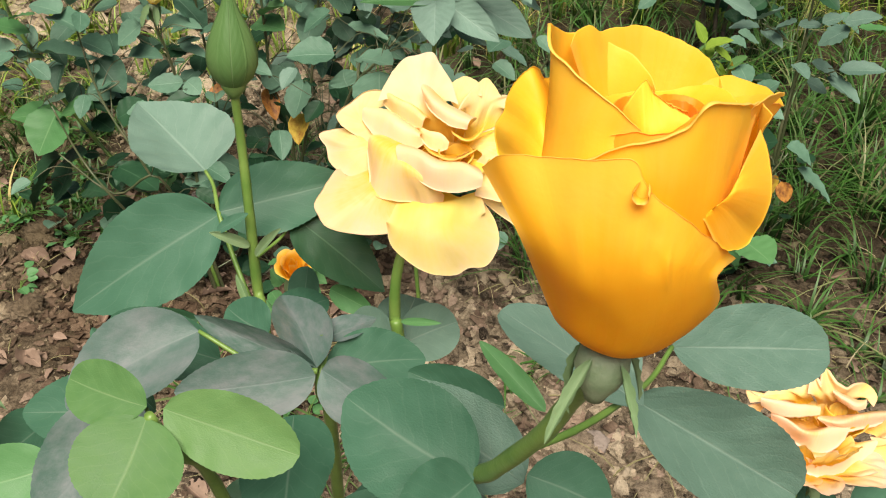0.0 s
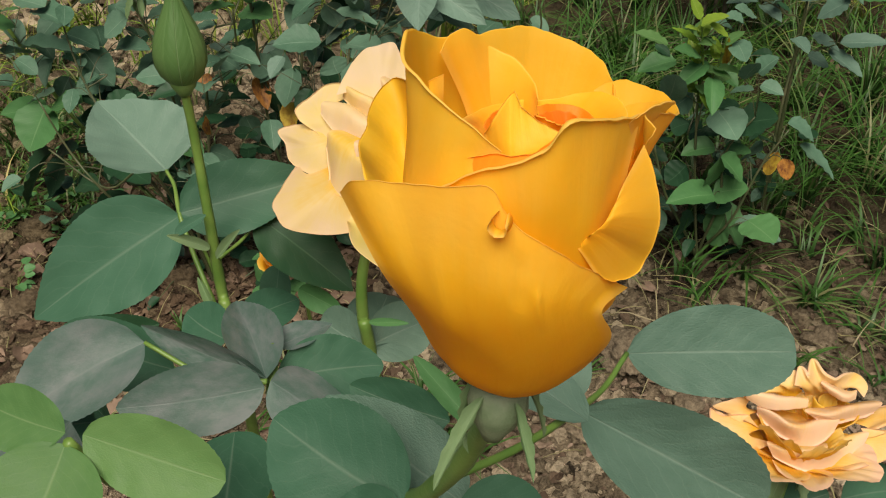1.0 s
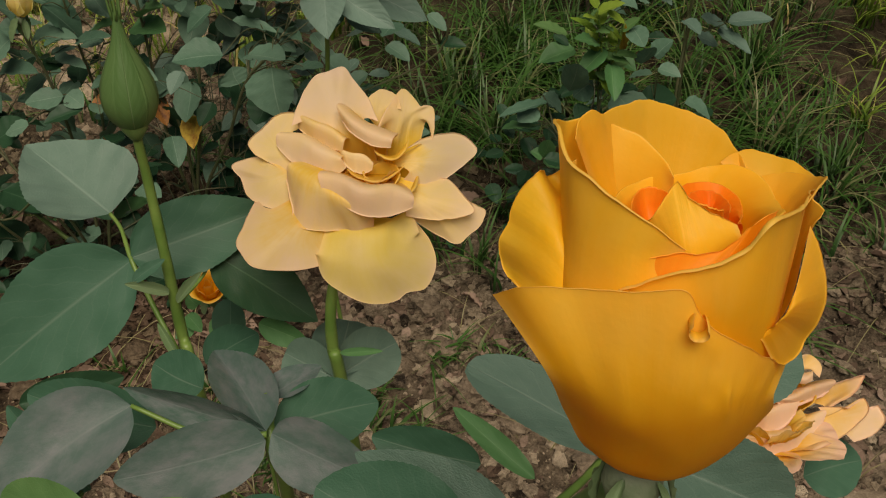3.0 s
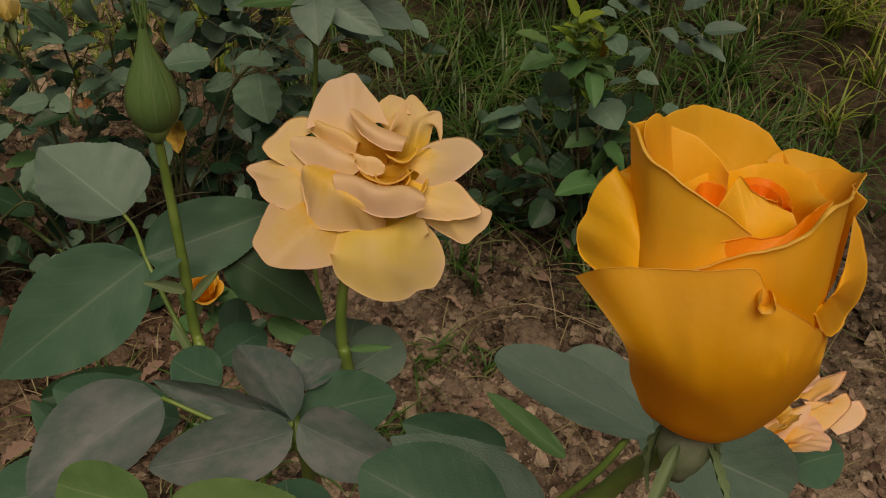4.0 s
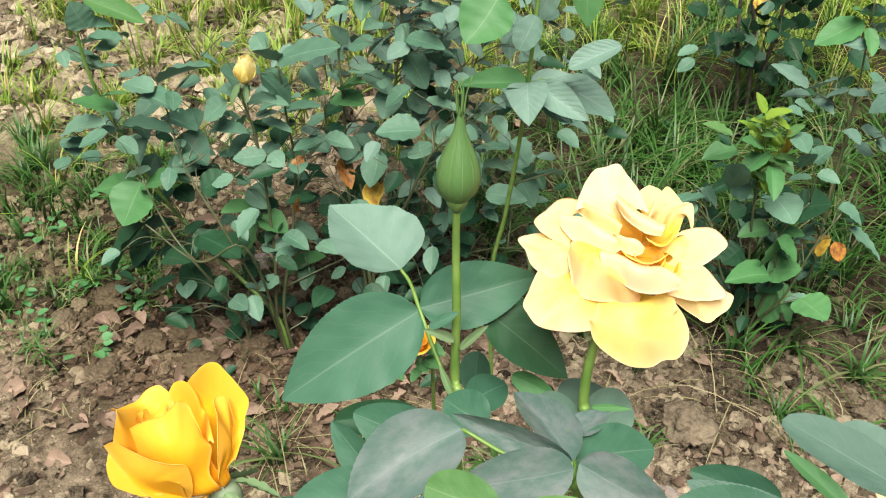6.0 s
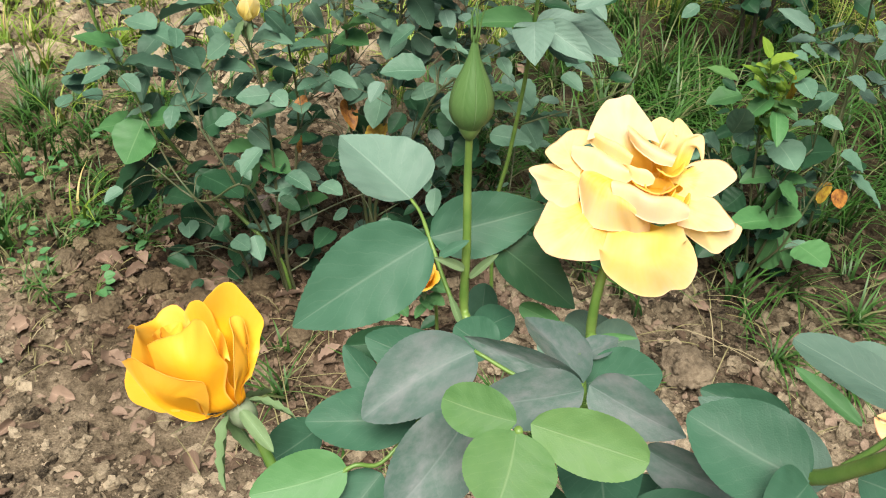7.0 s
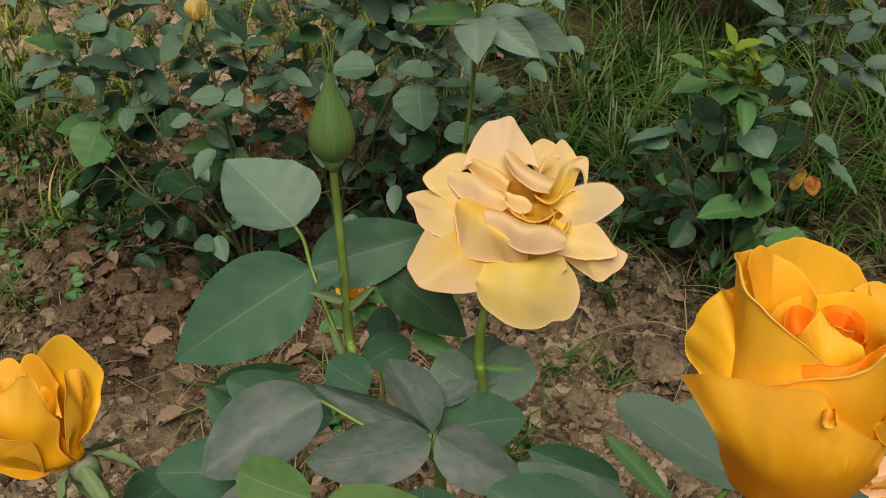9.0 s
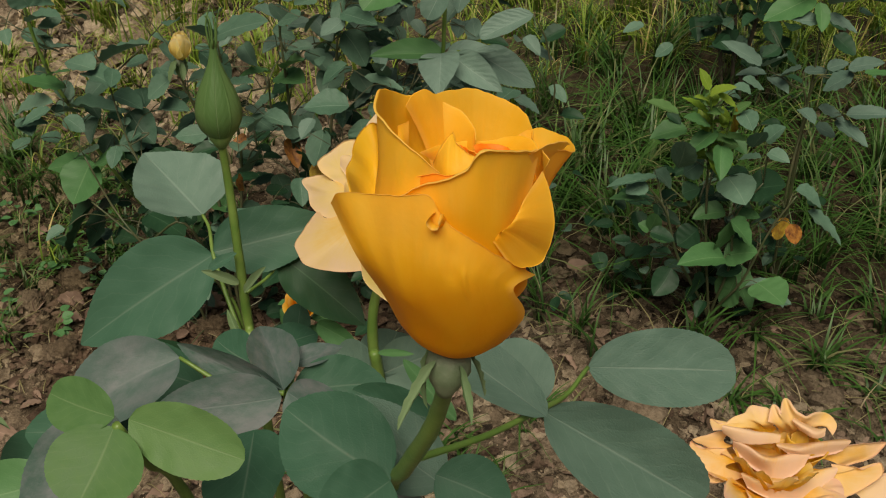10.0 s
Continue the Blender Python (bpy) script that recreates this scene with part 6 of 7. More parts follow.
bush_leaf(low_rose, (-0.16, 0.544, 0.387), (-0.17, 0.532, 0.387), 0.011, LEAF_GREEN)
bush_leaf(low_rose, (-0.139, 0.55, 0.393), (-0.145, 0.534, 0.391), 0.009, LEAF_GREEN)
YOLK_BASE, YOLK_UP = (-0.1635, 0.207, 0.652), (-0.53, 0.15, 0.84)

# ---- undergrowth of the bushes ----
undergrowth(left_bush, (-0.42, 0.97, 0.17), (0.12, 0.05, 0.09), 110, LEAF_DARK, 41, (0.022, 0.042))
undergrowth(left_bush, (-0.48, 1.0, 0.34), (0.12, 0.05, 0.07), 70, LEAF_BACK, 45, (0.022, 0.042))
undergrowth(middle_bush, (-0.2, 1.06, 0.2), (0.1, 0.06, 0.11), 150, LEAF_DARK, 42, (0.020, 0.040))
undergrowth(middle_bush, (-0.2, 1.1, 0.40), (0.1, 0.06, 0.10), 150, LEAF_GLAUCOUS_LIT, 44, (0.020, 0.040))
undergrowth(middle_bush, (-0.19, 1.05, 0.50), (0.06, 0.04, 0.06), 110, LEAF_GLAUCOUS_LIT, 47, (0.022, 0.036))
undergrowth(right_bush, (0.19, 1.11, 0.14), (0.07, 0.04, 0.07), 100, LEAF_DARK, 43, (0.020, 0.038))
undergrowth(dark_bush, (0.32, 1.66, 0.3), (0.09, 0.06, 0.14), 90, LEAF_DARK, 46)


def young_shoot(bush, base, top, count, seed):
    """A feathery yellow-green shoot of narrow young leaves."""
    rng = random.Random(seed)
    a, b = Vector(base), Vector(top)
    pts = [tuple(a), tuple((a + b) / 2 + Vector((0.004, 0, 0))), tuple(b)]
    tube("shoot", pts, 0.0016, 0.0008, STEM, bush, sides=6)
    CANES[bush.name].extend(smooth_path(pts, 6))
    for k in range(count):
        s = k / (count - 1)
        foot = a + (b - a) * s
        turn = 2.4 * k
        out = Vector((math.cos(turn), 0.6 * math.sin(turn) - 0.2, rng.uniform(-0.25, 0.6) + 0.5 * s)).normalized()
        bush_leaf(bush, tuple(foot), tuple(foot + out * rng.uniform(0.020, 0.040)), rng.uniform(0.010, 0.017), LEAF_FEATHER if rng.random() < 0.6 else LEAF_LIME)


young_shoot(right_bush, (0.2045, 1.058, 0.272), (0.190, 1.028, 0.385), 15, 61)
young_shoot(right_bush, (0.2050, 1.058, 0.262), (0.222, 1.030, 0.365), 10, 62)


# ---- blooms ----
def P(mat, az, slopes, length, width, wrap, **more):
    """Petal sizes are given in millimetres."""
    row = dict(mat=mat, az=az, slopes=slopes, length=length * 0.001, width=width * 0.001, wrap=wrap * 0.001)
    row.update(more)
    return row


def S(mat, rows, **more):
    row = dict(mat=mat, rows=rows)
    row.update(more)
    return row


def heart_ring(mat, centre, high, wide, count):
    """Petals folded round a loose heart that stands a little off the axis (millimetres)."""
    rng = random.Random(12)
    rows = []
    for k in range(count):
        r = wide * (1 - 0.8 * k / count)
        turn = 137.5 * k + rng.uniform(-15, 15)
        top = high + 0.75 * k + rng.uniform(-0.8, 0.8)
        low, rim = [], []
        for i in range(6):
            a = radians(turn - 72 + 144 * i / 5)
            dip = (2.6, 0.5, -0.3, 0.2, 0.7, 3.0)[i]
            low.append((centre[0] * 0.9 + 0.82 * r * math.cos(a), centre[1] * 0.9 + 0.82 * r * math.sin(a), top - 8))
            rim.append((centre[0] + (r + 0.8) * math.cos(a), centre[1] + (r + 0.8) * math.sin(a), top - dip))
        rows.append(S(mat, (tuple(low), tuple(rim)), belly=0.5, lip=0.5, wave=0.7, nu=26, nv=18))
    return rows


def under_ring(mat, count, length, foot, middle):
    """A ring of plain petals below the shaped ones."""
    return [P(mat, 360 * k / count + 17 * (k % 2), ((0, foot), (0.5, middle), (1, middle - 12)), length + 3 * (k % 3), length * 0.42, length * 0.6, rim=ROUND, roll=0.002, wave=0.0014) for k in range(count)]


ROUND = ((-1, 0.72), (-0.55, 0.95), (0, 1.0), (0.55, 0.95), (1, 0.72))


# -- shaped petals --
def half_open(mat, heart):
    """A half-open cup: broad outer petals, taller ones behind, a tight spiral heart."""
    rows = []
    # front outer
    rows.append(S(mat, (((-12.4, -5.4, 11.7), (-6.4, -11.6, 11.9), (2.3, -12, 9.9), (8.9, -8.8, 10.4), (12.8, -5.4, 12.7)), ((-18.4, -12.1, 25), (-12.8, -16, 25.9), (-7.1, -18.1, 26.7), (-1.8, -19.2, 27.5), (3.5, -18.2, 26.9), (10.8, -11.8, 23.2)), ((-24.3, -6, 29.8), (-21.1, -11.4, 34.6), (-15.5, -13.5, 36.3), (-9.7, -16.4, 38.3), (-4.4, -18.1, 39.7), (-3.1, -18.1, 37.5), (-0.7, -18.2, 35.4), (2.3, -17.7, 33.7), (6.1, -15.3, 30.7), (13.6, -5.8, 22.9))), belly=0.55, lip=0.08, wave=0.35, folds=((0.665, 0.62, 0.84, 0.55, 0.012), (0.6, 0.7, 0.95, -0.5, 0.03), (0.3, 0.5, 0.9, 0.25, 0.05)), nu=90, nv=44))
    # second front
    rows.append(S(mat, (((-9.5, -7.3, 16.9), (1.3, -12.4, 19.2), (12.1, -4.9, 18.8)), ((-10.9, -12.4, 30.5), (-4, -16.7, 35.4), (1.3, -17, 37.2), (6.2, -14.5, 35.2), (10.6, -7.5, 31)), ((-12.6, -10.2, 32.8), (-9.8, -13.7, 37.1), (-5.7, -16.2, 41.1), (-1.8, -17.1, 43.2), (0.8, -16.8, 45.3), (2.1, -16.7, 48.3), (4.6, -14.1, 47.9), (8.9, -8, 46.5), (11, -4.4, 46.2))), belly=-0.3, lip=0.38, wave=0.3, nu=48, nv=36))
    # right
    rows.append(S(mat, (((10.4, -4, 15.2), (11.8, -4.8, 18.6)), ((6, -14.3, 32.1), (8.4, -13.6, 34.8), (9.6, -11.5, 37.9)), ((8.6, -12.9, 28.5), (11.4, -10.5, 26.4), (14.8, -6.6, 26.8), (15.4, -7, 31.2), (14.8, -6.6, 35.4), (13.3, -5.6, 39.7), (11.8, -4.8, 42.2))), belly=-0.3, lip=0.13, wave=0.4, nu=36, nv=30))
    # right upper
    rows.append(S(mat, (((9, 0.7, 25.2), (12, -4.9, 29.4)), ((8.4, 9.9, 38.2), (13, 5.2, 37.3), (12.1, -5, 38.4)), ((5.7, 13.9, 41.2), (7.5, 14.7, 42.5), (11.4, 14.6, 43), (15.2, 11.5, 43), (16.3, 7.6, 42.5), (12.1, -5, 45.6), (12.9, -5.4, 45.2), (12.3, -5.1, 43.2), (12, -4.9, 41.3))), belly=-0.3, lip=0.14, wave=0.4, nu=36, nv=26))
    # right inner
    rows.append(S(mat, (((7.3, -2.6, 31.9), (10.8, -4.3, 31.9)), ((8.4, 8.6, 37.3), (12, 6.1, 39.4), (11, -4.3, 40.8)), ((8.6, 10.4, 39.3), (10.4, 10.8, 40.9), (13.4, 9.6, 42.6), (15.1, 6.8, 43.7), (11.3, -4.5, 46.6), (9.4, -7.4, 45.7))), belly=-0.3, lip=0.14, wave=0.3, nu=32, nv=26))
    # back
    rows.append(S(mat, (((-4.3, 7.9, 18.6), (3.6, 10.4, 18), (8.6, 2.7, 25.5)), ((-11.6, 11, 37.6), (-0.7, 17.5, 36.6), (7.9, 12.7, 36.7)), ((-15, 8, 45), (-13.7, 11.7, 46.7), (-12.9, 12.6, 47.3), (-11.3, 14.7, 46.5), (-7.6, 17.9, 46.9), (-3.1, 20.3, 46.9), (1.7, 20.4, 45.7), (5.8, 18.1, 44.2), (7.8, 15.1, 42.4), (8.2, 11.3, 41.3))), belly=-0.3, lip=0.14, wave=0.6, nu=44, nv=30))
    # left wrap
    rows.append(S(mat, (((1, 5.9, 24.1), (-5.7, 12.8, 20.6), (-14.9, -8.1, 28.2), (-9.1, -13.8, 29.8), (-4.5, -14.3, 33.7)), ((-1.1, 8.4, 37.8), (-5.3, 13, 39), (-11.6, 13.8, 38.7), (-17, -4.1, 42.3), (-15, -9, 38.9), (-11, -12.3, 41.3), (-5.2, -13, 41.1)), ((-1.6, 8.3, 40.8), (-2.7, 11.7, 41.8), (-5.3, 14.1, 43.1), (-8.5, 15.3, 44.1), (-12.2, 14.5, 45.1), (-15.6, 11.7, 45.9), (-18.4, -1.7, 49.7), (-17.8, -4.9, 48.6), (-14, -9.6, 47), (-10.5, -12, 45.6), (-7.2, -12.9, 43.9), (-4.4, -12.9, 42.1))), belly=-0.3, lip=0.24, wave=0.25, nu=64, nv=36))
    # left outer
    rows.append(S(mat, (((-10.7, -5.5, 20.5), (-12.4, -4, 19.1)), ((-13.7, 8.3, 36.4), (-17.4, -4.6, 37.6), (-17.7, -6.9, 30.1), (-16.3, -9.8, 26.1)), ((-14.5, 8.8, 42.1), (-16.2, 7.9, 41.5), (-17.5, 8.6, 39.9), (-20.5, 1.5, 42.9), (-22.3, 1.3, 40.5), (-22.8, 1.2, 37.8), (-22.5, 1.3, 36.3), (-23.4, 1.1, 33.5), (-22.4, 1.3, 29.8), (-20.1, -6, 29.2))), belly=-0.3, lip=0.13, wave=0.5, nu=40, nv=28))
    # inner band
    rows.append(S(heart, (((-11.7, -8.6, 25.8), (-3.9, -14.5, 31), (4.8, -12.6, 33.7)), ((-14.3, -7.2, 30.7), (-8.4, -13, 36.6), (-2.9, -14.7, 39.7), (2.4, -13.8, 42.4)), ((-15, -5.4, 29.8), (-14, -7.3, 33.6), (-12.2, -9.5, 37.7), (-7.9, -12.5, 40.4), (-4.4, -13.3, 42), (-2, -13.4, 42.1), (0.9, -13.4, 44.1), (2.7, -12.9, 46.7), (5.1, -11.4, 47.3))), belly=-0.3, lip=0.14, wave=0.25, nu=40, nv=28))
    # inner back
    rows.append(S(mat, (((-2.5, 4.3, 26.4), (4.3, 5.5, 28.1), (7.3, -2.6, 31.9)), ((-8.4, 5.5, 36.2), (0, 11.5, 36.4), (6.8, 9.2, 38.3), (7.7, -2.8, 40.3)), ((-10.5, 1.8, 39), (-7.2, 8.3, 38.8), (-3.4, 11.5, 38.9), (0.5, 12.5, 39.7), (4.1, 12.6, 41), (7, 10.9, 42), (9.2, 8, 42.1), (10.1, 2.8, 41.6), (6.1, -8.5, 44.9), (3.9, -10.3, 44.1))), belly=-0.3, lip=0.14, wave=0.3, nu=48, nv=26))
    # heart front
    rows.append(S(mat, (((-6.3, -6.4, 32.7), (-1.6, -9.4, 35.1), (4.8, -6.4, 36.2)), ((-6.8, -5.1, 39.1), (-4, -8.6, 41.4), (3.2, -8.4, 41.5)), ((-7.3, -1.7, 39), (-6.4, -4.4, 41.5), (-5.2, -4, 44.2), (-4.3, -3.4, 45.8), (-3.3, -5.2, 45), (-1.1, -6.9, 44.1), (2.4, -7.6, 43.1))), belly=-0.3, lip=0.14, wave=0.15, nu=36, nv=24))
    # heart left
    rows.append(S(heart, (((-5.6, 1.2, 33.5), (-1.9, 3.5, 33.4)), ((-7.2, 1.4, 37.7), (-4.2, 7.4, 36.8), (-2.3, 5.6, 38)), ((-7.7, 1.5, 38.5), (-7, 4.7, 39.2), (-5, 7.5, 39.3), (-3.3, 6.9, 39.6), (-2.4, 5.5, 39.7))), belly=-0.3, lip=0.14, wave=0.15, nu=30, nv=22))
    # heart right
    rows.append(S(heart, (((1, 2.8, 31.8), (4.9, -1.6, 34.8)), ((-0.4, 5, 38.5), (4.2, 6.8, 38.9), (5.2, -1.7, 40.1)), ((-1.5, 5.3, 41), (1.1, 7.4, 40.9), (4, 7.6, 40.8), (5.9, 5.3, 40.5), (5.8, 1.7, 40.4), (3.3, -5, 41.8))), belly=-0.3, lip=0.14, wave=0.15, nu=36, nv=22))
    # heart core
    rows.append(S(heart, (((1, 1.7, 34), (3.4, -1.1, 35.9)), ((-0.7, 2.9, 39.9), (2.8, 5.3, 39.5), (3.5, -1.1, 40.9)), ((-1.1, 2.8, 40.8), (0.7, 4.9, 40.8), (2.8, 5.3, 40.8), (4.1, 2.9, 40.8), (3.4, -1.1, 41.3))), belly=-0.3, lip=0.13, wave=0.1, nu=28, nv=20))
    # heart core
    rows.append(S(heart, (((1.4, -1.4, 35.8), (2.8, -0.9, 35.7)), ((-1.4, -1.4, 41.7), (-0.2, -3, 41.9), (2.9, -0.9, 41)), ((-1.6, -1.9, 42.8), (-0.7, -2.9, 43), (0.5, -3.2, 42.8), (2.4, -1.8, 42))), belly=-0.3, lip=0.13, wave=0.1, nu=24, nv=18))
    # a small rolled tongue at the notch of the outermost petal
    rows.append(P(mat, -99, ((0, 80), (0.4, 50), (0.75, 0), (1, -40)), 4.2, 2.9, 1.1, rim=((-1, 0.9), (0, 1.0), (1, 0.9)), r0=0.0181, z0=0.0335, wave=0.0002, spread=0.2))
    return rows

def open_rows(mat, heart, white, lemon):
    """A fully open bloom: drooping outer petals, rolled middle ones, a loose folded heart."""
    rows = []
    # bottom
    rows.append(S(lemon, (((-9.2, -22.2, 5), (7.7, -26.4, 7), (23.3, -14.1, 7)), ((-12, -33.3, 0), (9.2, -37, -2), (28, -21.9, 2)), ((-13.7, -32, -2), (-9.9, -37.4, -10), (-2.1, -40.7, -15), (11.3, -42, -19), (20.4, -37.7, -20), (22.7, -36.7, -18), (30.6, -33.3, -18), (34.7, -25.8, -10), (31.7, -19.4, -4), (24.9, -12.8, 2))), belly=1.2, lip=0.26, wave=0.7, nu=48, nv=30))
    # left bottom
    rows.append(S(mat, (((-21.2, -9.2, 10), (-13.8, -19.5, 9), (-4.3, -19.5, 7)), ((-32.6, -18, 10), (-26, -28.7, 6), (-8.5, -27.6, 1)), ((-39.5, -9.6, 9), (-43.2, -22.7, 5), (-45.1, -31.7, 1), (-43.2, -34.3, 0), (-38.8, -39.6, -2), (-28.2, -38.9, -5), (-13.9, -35.1, -6), (-3.8, -28.7, -5), (-0.2, -21.9, 0))), belly=1.2, lip=0.33, wave=0.8, nu=44, nv=28))
    # left
    rows.append(S(mat, (((-23, 2, 20), (-19.4, -6.9, 17)), ((-35.1, 0.5, 20), (-34.2, -6.7, 17), (-25.5, -10.4, 13)), ((-34.2, 6.3, 20), (-44.5, 6.2, 18), (-51.2, 3.8, 16), (-47.2, -1, 13), (-42.6, -8.9, 10), (-35.6, -12.9, 8), (-27.3, -13.5, 7), (-23.5, -12.3, 8))), belly=1.2, lip=0.39, wave=0.6, nu=40, nv=26))
    # upper left
    rows.append(S(mat, (((-18.1, 4.3, 24), (-15.1, -0.6, 23)), ((-25.9, 12.2, 29), (-32, 5.8, 26), (-25.6, -1.3, 22)), ((-7.3, 15.5, 31), (-20.5, 17.6, 33), (-31.5, 19.9, 32), (-38.8, 13.5, 28), (-44.2, 7.6, 24), (-41.9, 4.3, 23), (-33.6, -0.1, 20), (-26.6, -5.2, 18))), belly=1.1, lip=0.53, wave=0.6, nu=40, nv=26))
    # back
    rows.append(S(white, (((-11.5, 5.7, 24), (-2.4, 7, 26), (8.4, 6.8, 26)), ((-18.3, 9.7, 35), (-6.9, 17.2, 38), (4.3, 10.4, 36)), ((-24.7, 5.9, 35), (-23.4, 12.3, 39), (-20.8, 21.5, 44), (-16.6, 28.3, 47), (-11.3, 29.3, 48), (-6.6, 32.4, 48), (-1.7, 25.3, 46), (4.9, 17.9, 42), (10.1, 8.7, 36))), belly=1.0, lip=0.53, wave=0.8, nu=48, nv=30))
    # back small
    rows.append(S(mat, (((11.2, 15, 24), (16.7, 16.1, 24)), ((5.5, 13, 36), (13.5, 19.6, 36)), ((2.5, 15.7, 38), (5.1, 21.1, 40), (12.4, 27.6, 41), (17.1, 25.6, 39), (18.9, 18.2, 36))), belly=1.0, lip=0.39, wave=0.6, nu=28, nv=22))
    # back right
    rows.append(S(mat, (((8.1, 11, 18), (25.8, 14.5, 18)), ((12.7, 11.7, 33), (21.9, 19.4, 34), (30.7, 19.8, 30)), ((10, 4, 34), (14.6, 18.2, 38), (20.5, 29.3, 40), (25.8, 24, 37), (27.2, 21.4, 36), (31.8, 23.8, 35), (33.1, 16.4, 31), (32.3, 10.2, 27))), belly=1.0, lip=0.53, wave=0.8, nu=40, nv=28))
    # right
    rows.append(S(white, (((17, 0.3, 22), (18.5, -2.6, 21)), ((26.9, 5.4, 27), (28.5, -1.6, 25), (23.6, -6.5, 22)), ((21.3, -1.8, 29), (32.4, 12.1, 27), (45.7, 19.1, 23), (51.2, 15.8, 19), (45.2, 6.3, 17), (37, -1.7, 15), (28.9, -7.7, 14), (21, -6.6, 17))), belly=1.1, lip=0.53, wave=0.6, nu=44, nv=28))
    # lower right
    rows.append(S(mat, (((16.5, -4.3, 17), (16.8, -8.3, 15)), ((29.9, -7.1, 16), (31.6, -13.7, 13), (22.6, -16.3, 12)), ((32.6, -3.4, 16), (38.3, -2.3, 15), (45.7, -9.7, 11), (49.2, -13.8, 8), (37.9, -17.7, 6), (27.3, -18.1, 7), (22.4, -18.6, 8))), belly=1.1, lip=0.59, wave=0.6, nu=40, nv=26))
    # far lower right
    rows.append(S(mat, (((16.1, -7.6, 11), (16.3, -12.8, 10)), ((35, -10.1, 9), (32.9, -16.2, 5)), ((41.7, -4.4, 9), (51.2, -6.7, 5), (55, -7.4, 3), (53.8, -11.6, 0), (47.7, -15.1, -4), (43.5, -18.1, -6), (37.1, -15.9, -4), (24.2, -12.8, 3))), belly=1.2, lip=0.33, wave=0.6, nu=36, nv=24))
    # left front
    rows.append(S(mat, (((-10.3, 0.8, 16), (-3.3, -3.3, 15), (3.7, -7.3, 14)), ((-25, -8.2, 26), (-17, -16.8, 25), (-7.3, -24.8, 23), (5.5, -28.9, 18)), ((-26.3, -9.7, 19), (-23.8, -16.7, 12), (-20.1, -25.1, 7), (-10.2, -26.9, 6), (-1.2, -25.7, 5), (2.9, -27.1, 2), (6.3, -26.9, 0), (8.5, -23.9, 3), (9.6, -21.4, 8))), belly=1.0, lip=0.39, wave=0.5, nu=48, nv=32))
    # left pillow
    rows.append(S(white, (((-8, 13.4, 14), (-1.1, 14.8, 14)), ((-17.2, 14.1, 22), (-7.8, 10.2, 21), (-0.5, 6, 20)), ((-31.3, 5.8, 31), (-23.6, 1.6, 32), (-14, -6.2, 31), (-3.7, -9.5, 29)), ((-31.6, 3.9, 27), (-25.8, -2.3, 24), (-15.9, -8.1, 22), (-6.5, -10.7, 22), (-1.9, -9.4, 25))), belly=0.9, lip=0.45, wave=0.4, nu=44, nv=30))
    # front pillow
    rows.append(S(white, (((4.9, 5.1, 12), (13.1, 4, 12)), ((-3.7, -4.3, 19), (7.7, -9.6, 18), (21, -8.8, 17)), ((-11.9, -19.9, 28), (-4.1, -22.7, 28), (6.5, -28.5, 26), (19.4, -24.3, 24), (26, -24.6, 21)), ((-10, -23.6, 22), (-2.9, -26.4, 19), (7.4, -29.8, 16), (15.7, -28.6, 15), (25.6, -25.4, 17))), belly=0.9, lip=0.45, wave=0.4, nu=44, nv=30))
    # upper fold
    rows.append(S(mat, (((-4.2, 14.7, 17), (-0.1, 15.5, 17)), ((-14.4, 16.5, 28), (-7.1, 13.7, 27), (-1.4, 9.6, 26)), ((-23.1, 11, 37), (-18, 5.3, 37), (-9.7, 0.9, 36), (-2.7, -4.5, 34)), ((-23.7, 10.6, 32), (-16.7, 4.9, 30), (-8.3, -0.8, 29), (-3.5, -4.9, 30))), belly=0.9, lip=0.45, wave=0.4, nu=36, nv=26))
    # heart fold
    rows.append(S(white, (((5, 12.3, 20), (13.2, 13.9, 20)), ((0.6, 16.5, 34), (9.1, 11, 32), (18.5, 8.7, 30)), ((-6.5, 8.2, 42), (-1.4, 0.3, 41), (5.7, -4.6, 39), (16.8, -6.7, 36)), ((-4.3, 5.6, 38), (1.9, -2.3, 36), (10.1, -6.5, 34), (16.2, -6.6, 33))), belly=0.9, lip=0.39, wave=0.4, nu=36, nv=26))
    # heart tongue
    rows.append(S(white, (((0.5, 7.1, 14), (5.9, 8.1, 14)), ((-4.5, 2.4, 23), (2.3, 0.5, 23), (8, -1.5, 22)), ((-7.3, 1.2, 29), (-3.5, -4.9, 30), (-0.3, -7, 30), (5.5, -8.1, 30), (9.3, -9, 27)), ((-4.6, -3.2, 26), (0, -8.6, 24), (4.9, -9.8, 23), (8.7, -9.5, 24))), belly=0.6, lip=0.54, wave=0.6, nu=30, nv=24))
    # heart right
    rows.append(S(heart, (((11.4, 7.8, 14), (18.2, 11.5, 14)), ((12.1, 2.5, 23), (18.2, 2.8, 23)), ((9.3, -4.2, 30), (13.3, -7.9, 30), (17.1, -8.5, 29), (20.6, -4.7, 30), (22.9, 1.2, 32))), belly=0.6, lip=0.48, wave=0.6, nu=30, nv=22))
    # heart front
    rows.append(S(heart, (((6.3, 4.9, 12), (14.4, 5.1, 12)), ((1.5, -5.5, 20), (9.6, -7, 19), (18.8, -4.3, 19)), ((-1.6, -10.3, 25), (3.9, -14.9, 24), (11.3, -15.6, 23), (17.8, -11.2, 24), (21.3, -7.5, 25))), belly=0.6, lip=0.48, wave=0.5, nu=30, nv=22))
    # the folded heart
    rows += heart_ring(heart, (10.6, -8.8), 19, 15.0, 5)
    rows += under_ring(heart, 9, 24, 38, 62)
    return rows

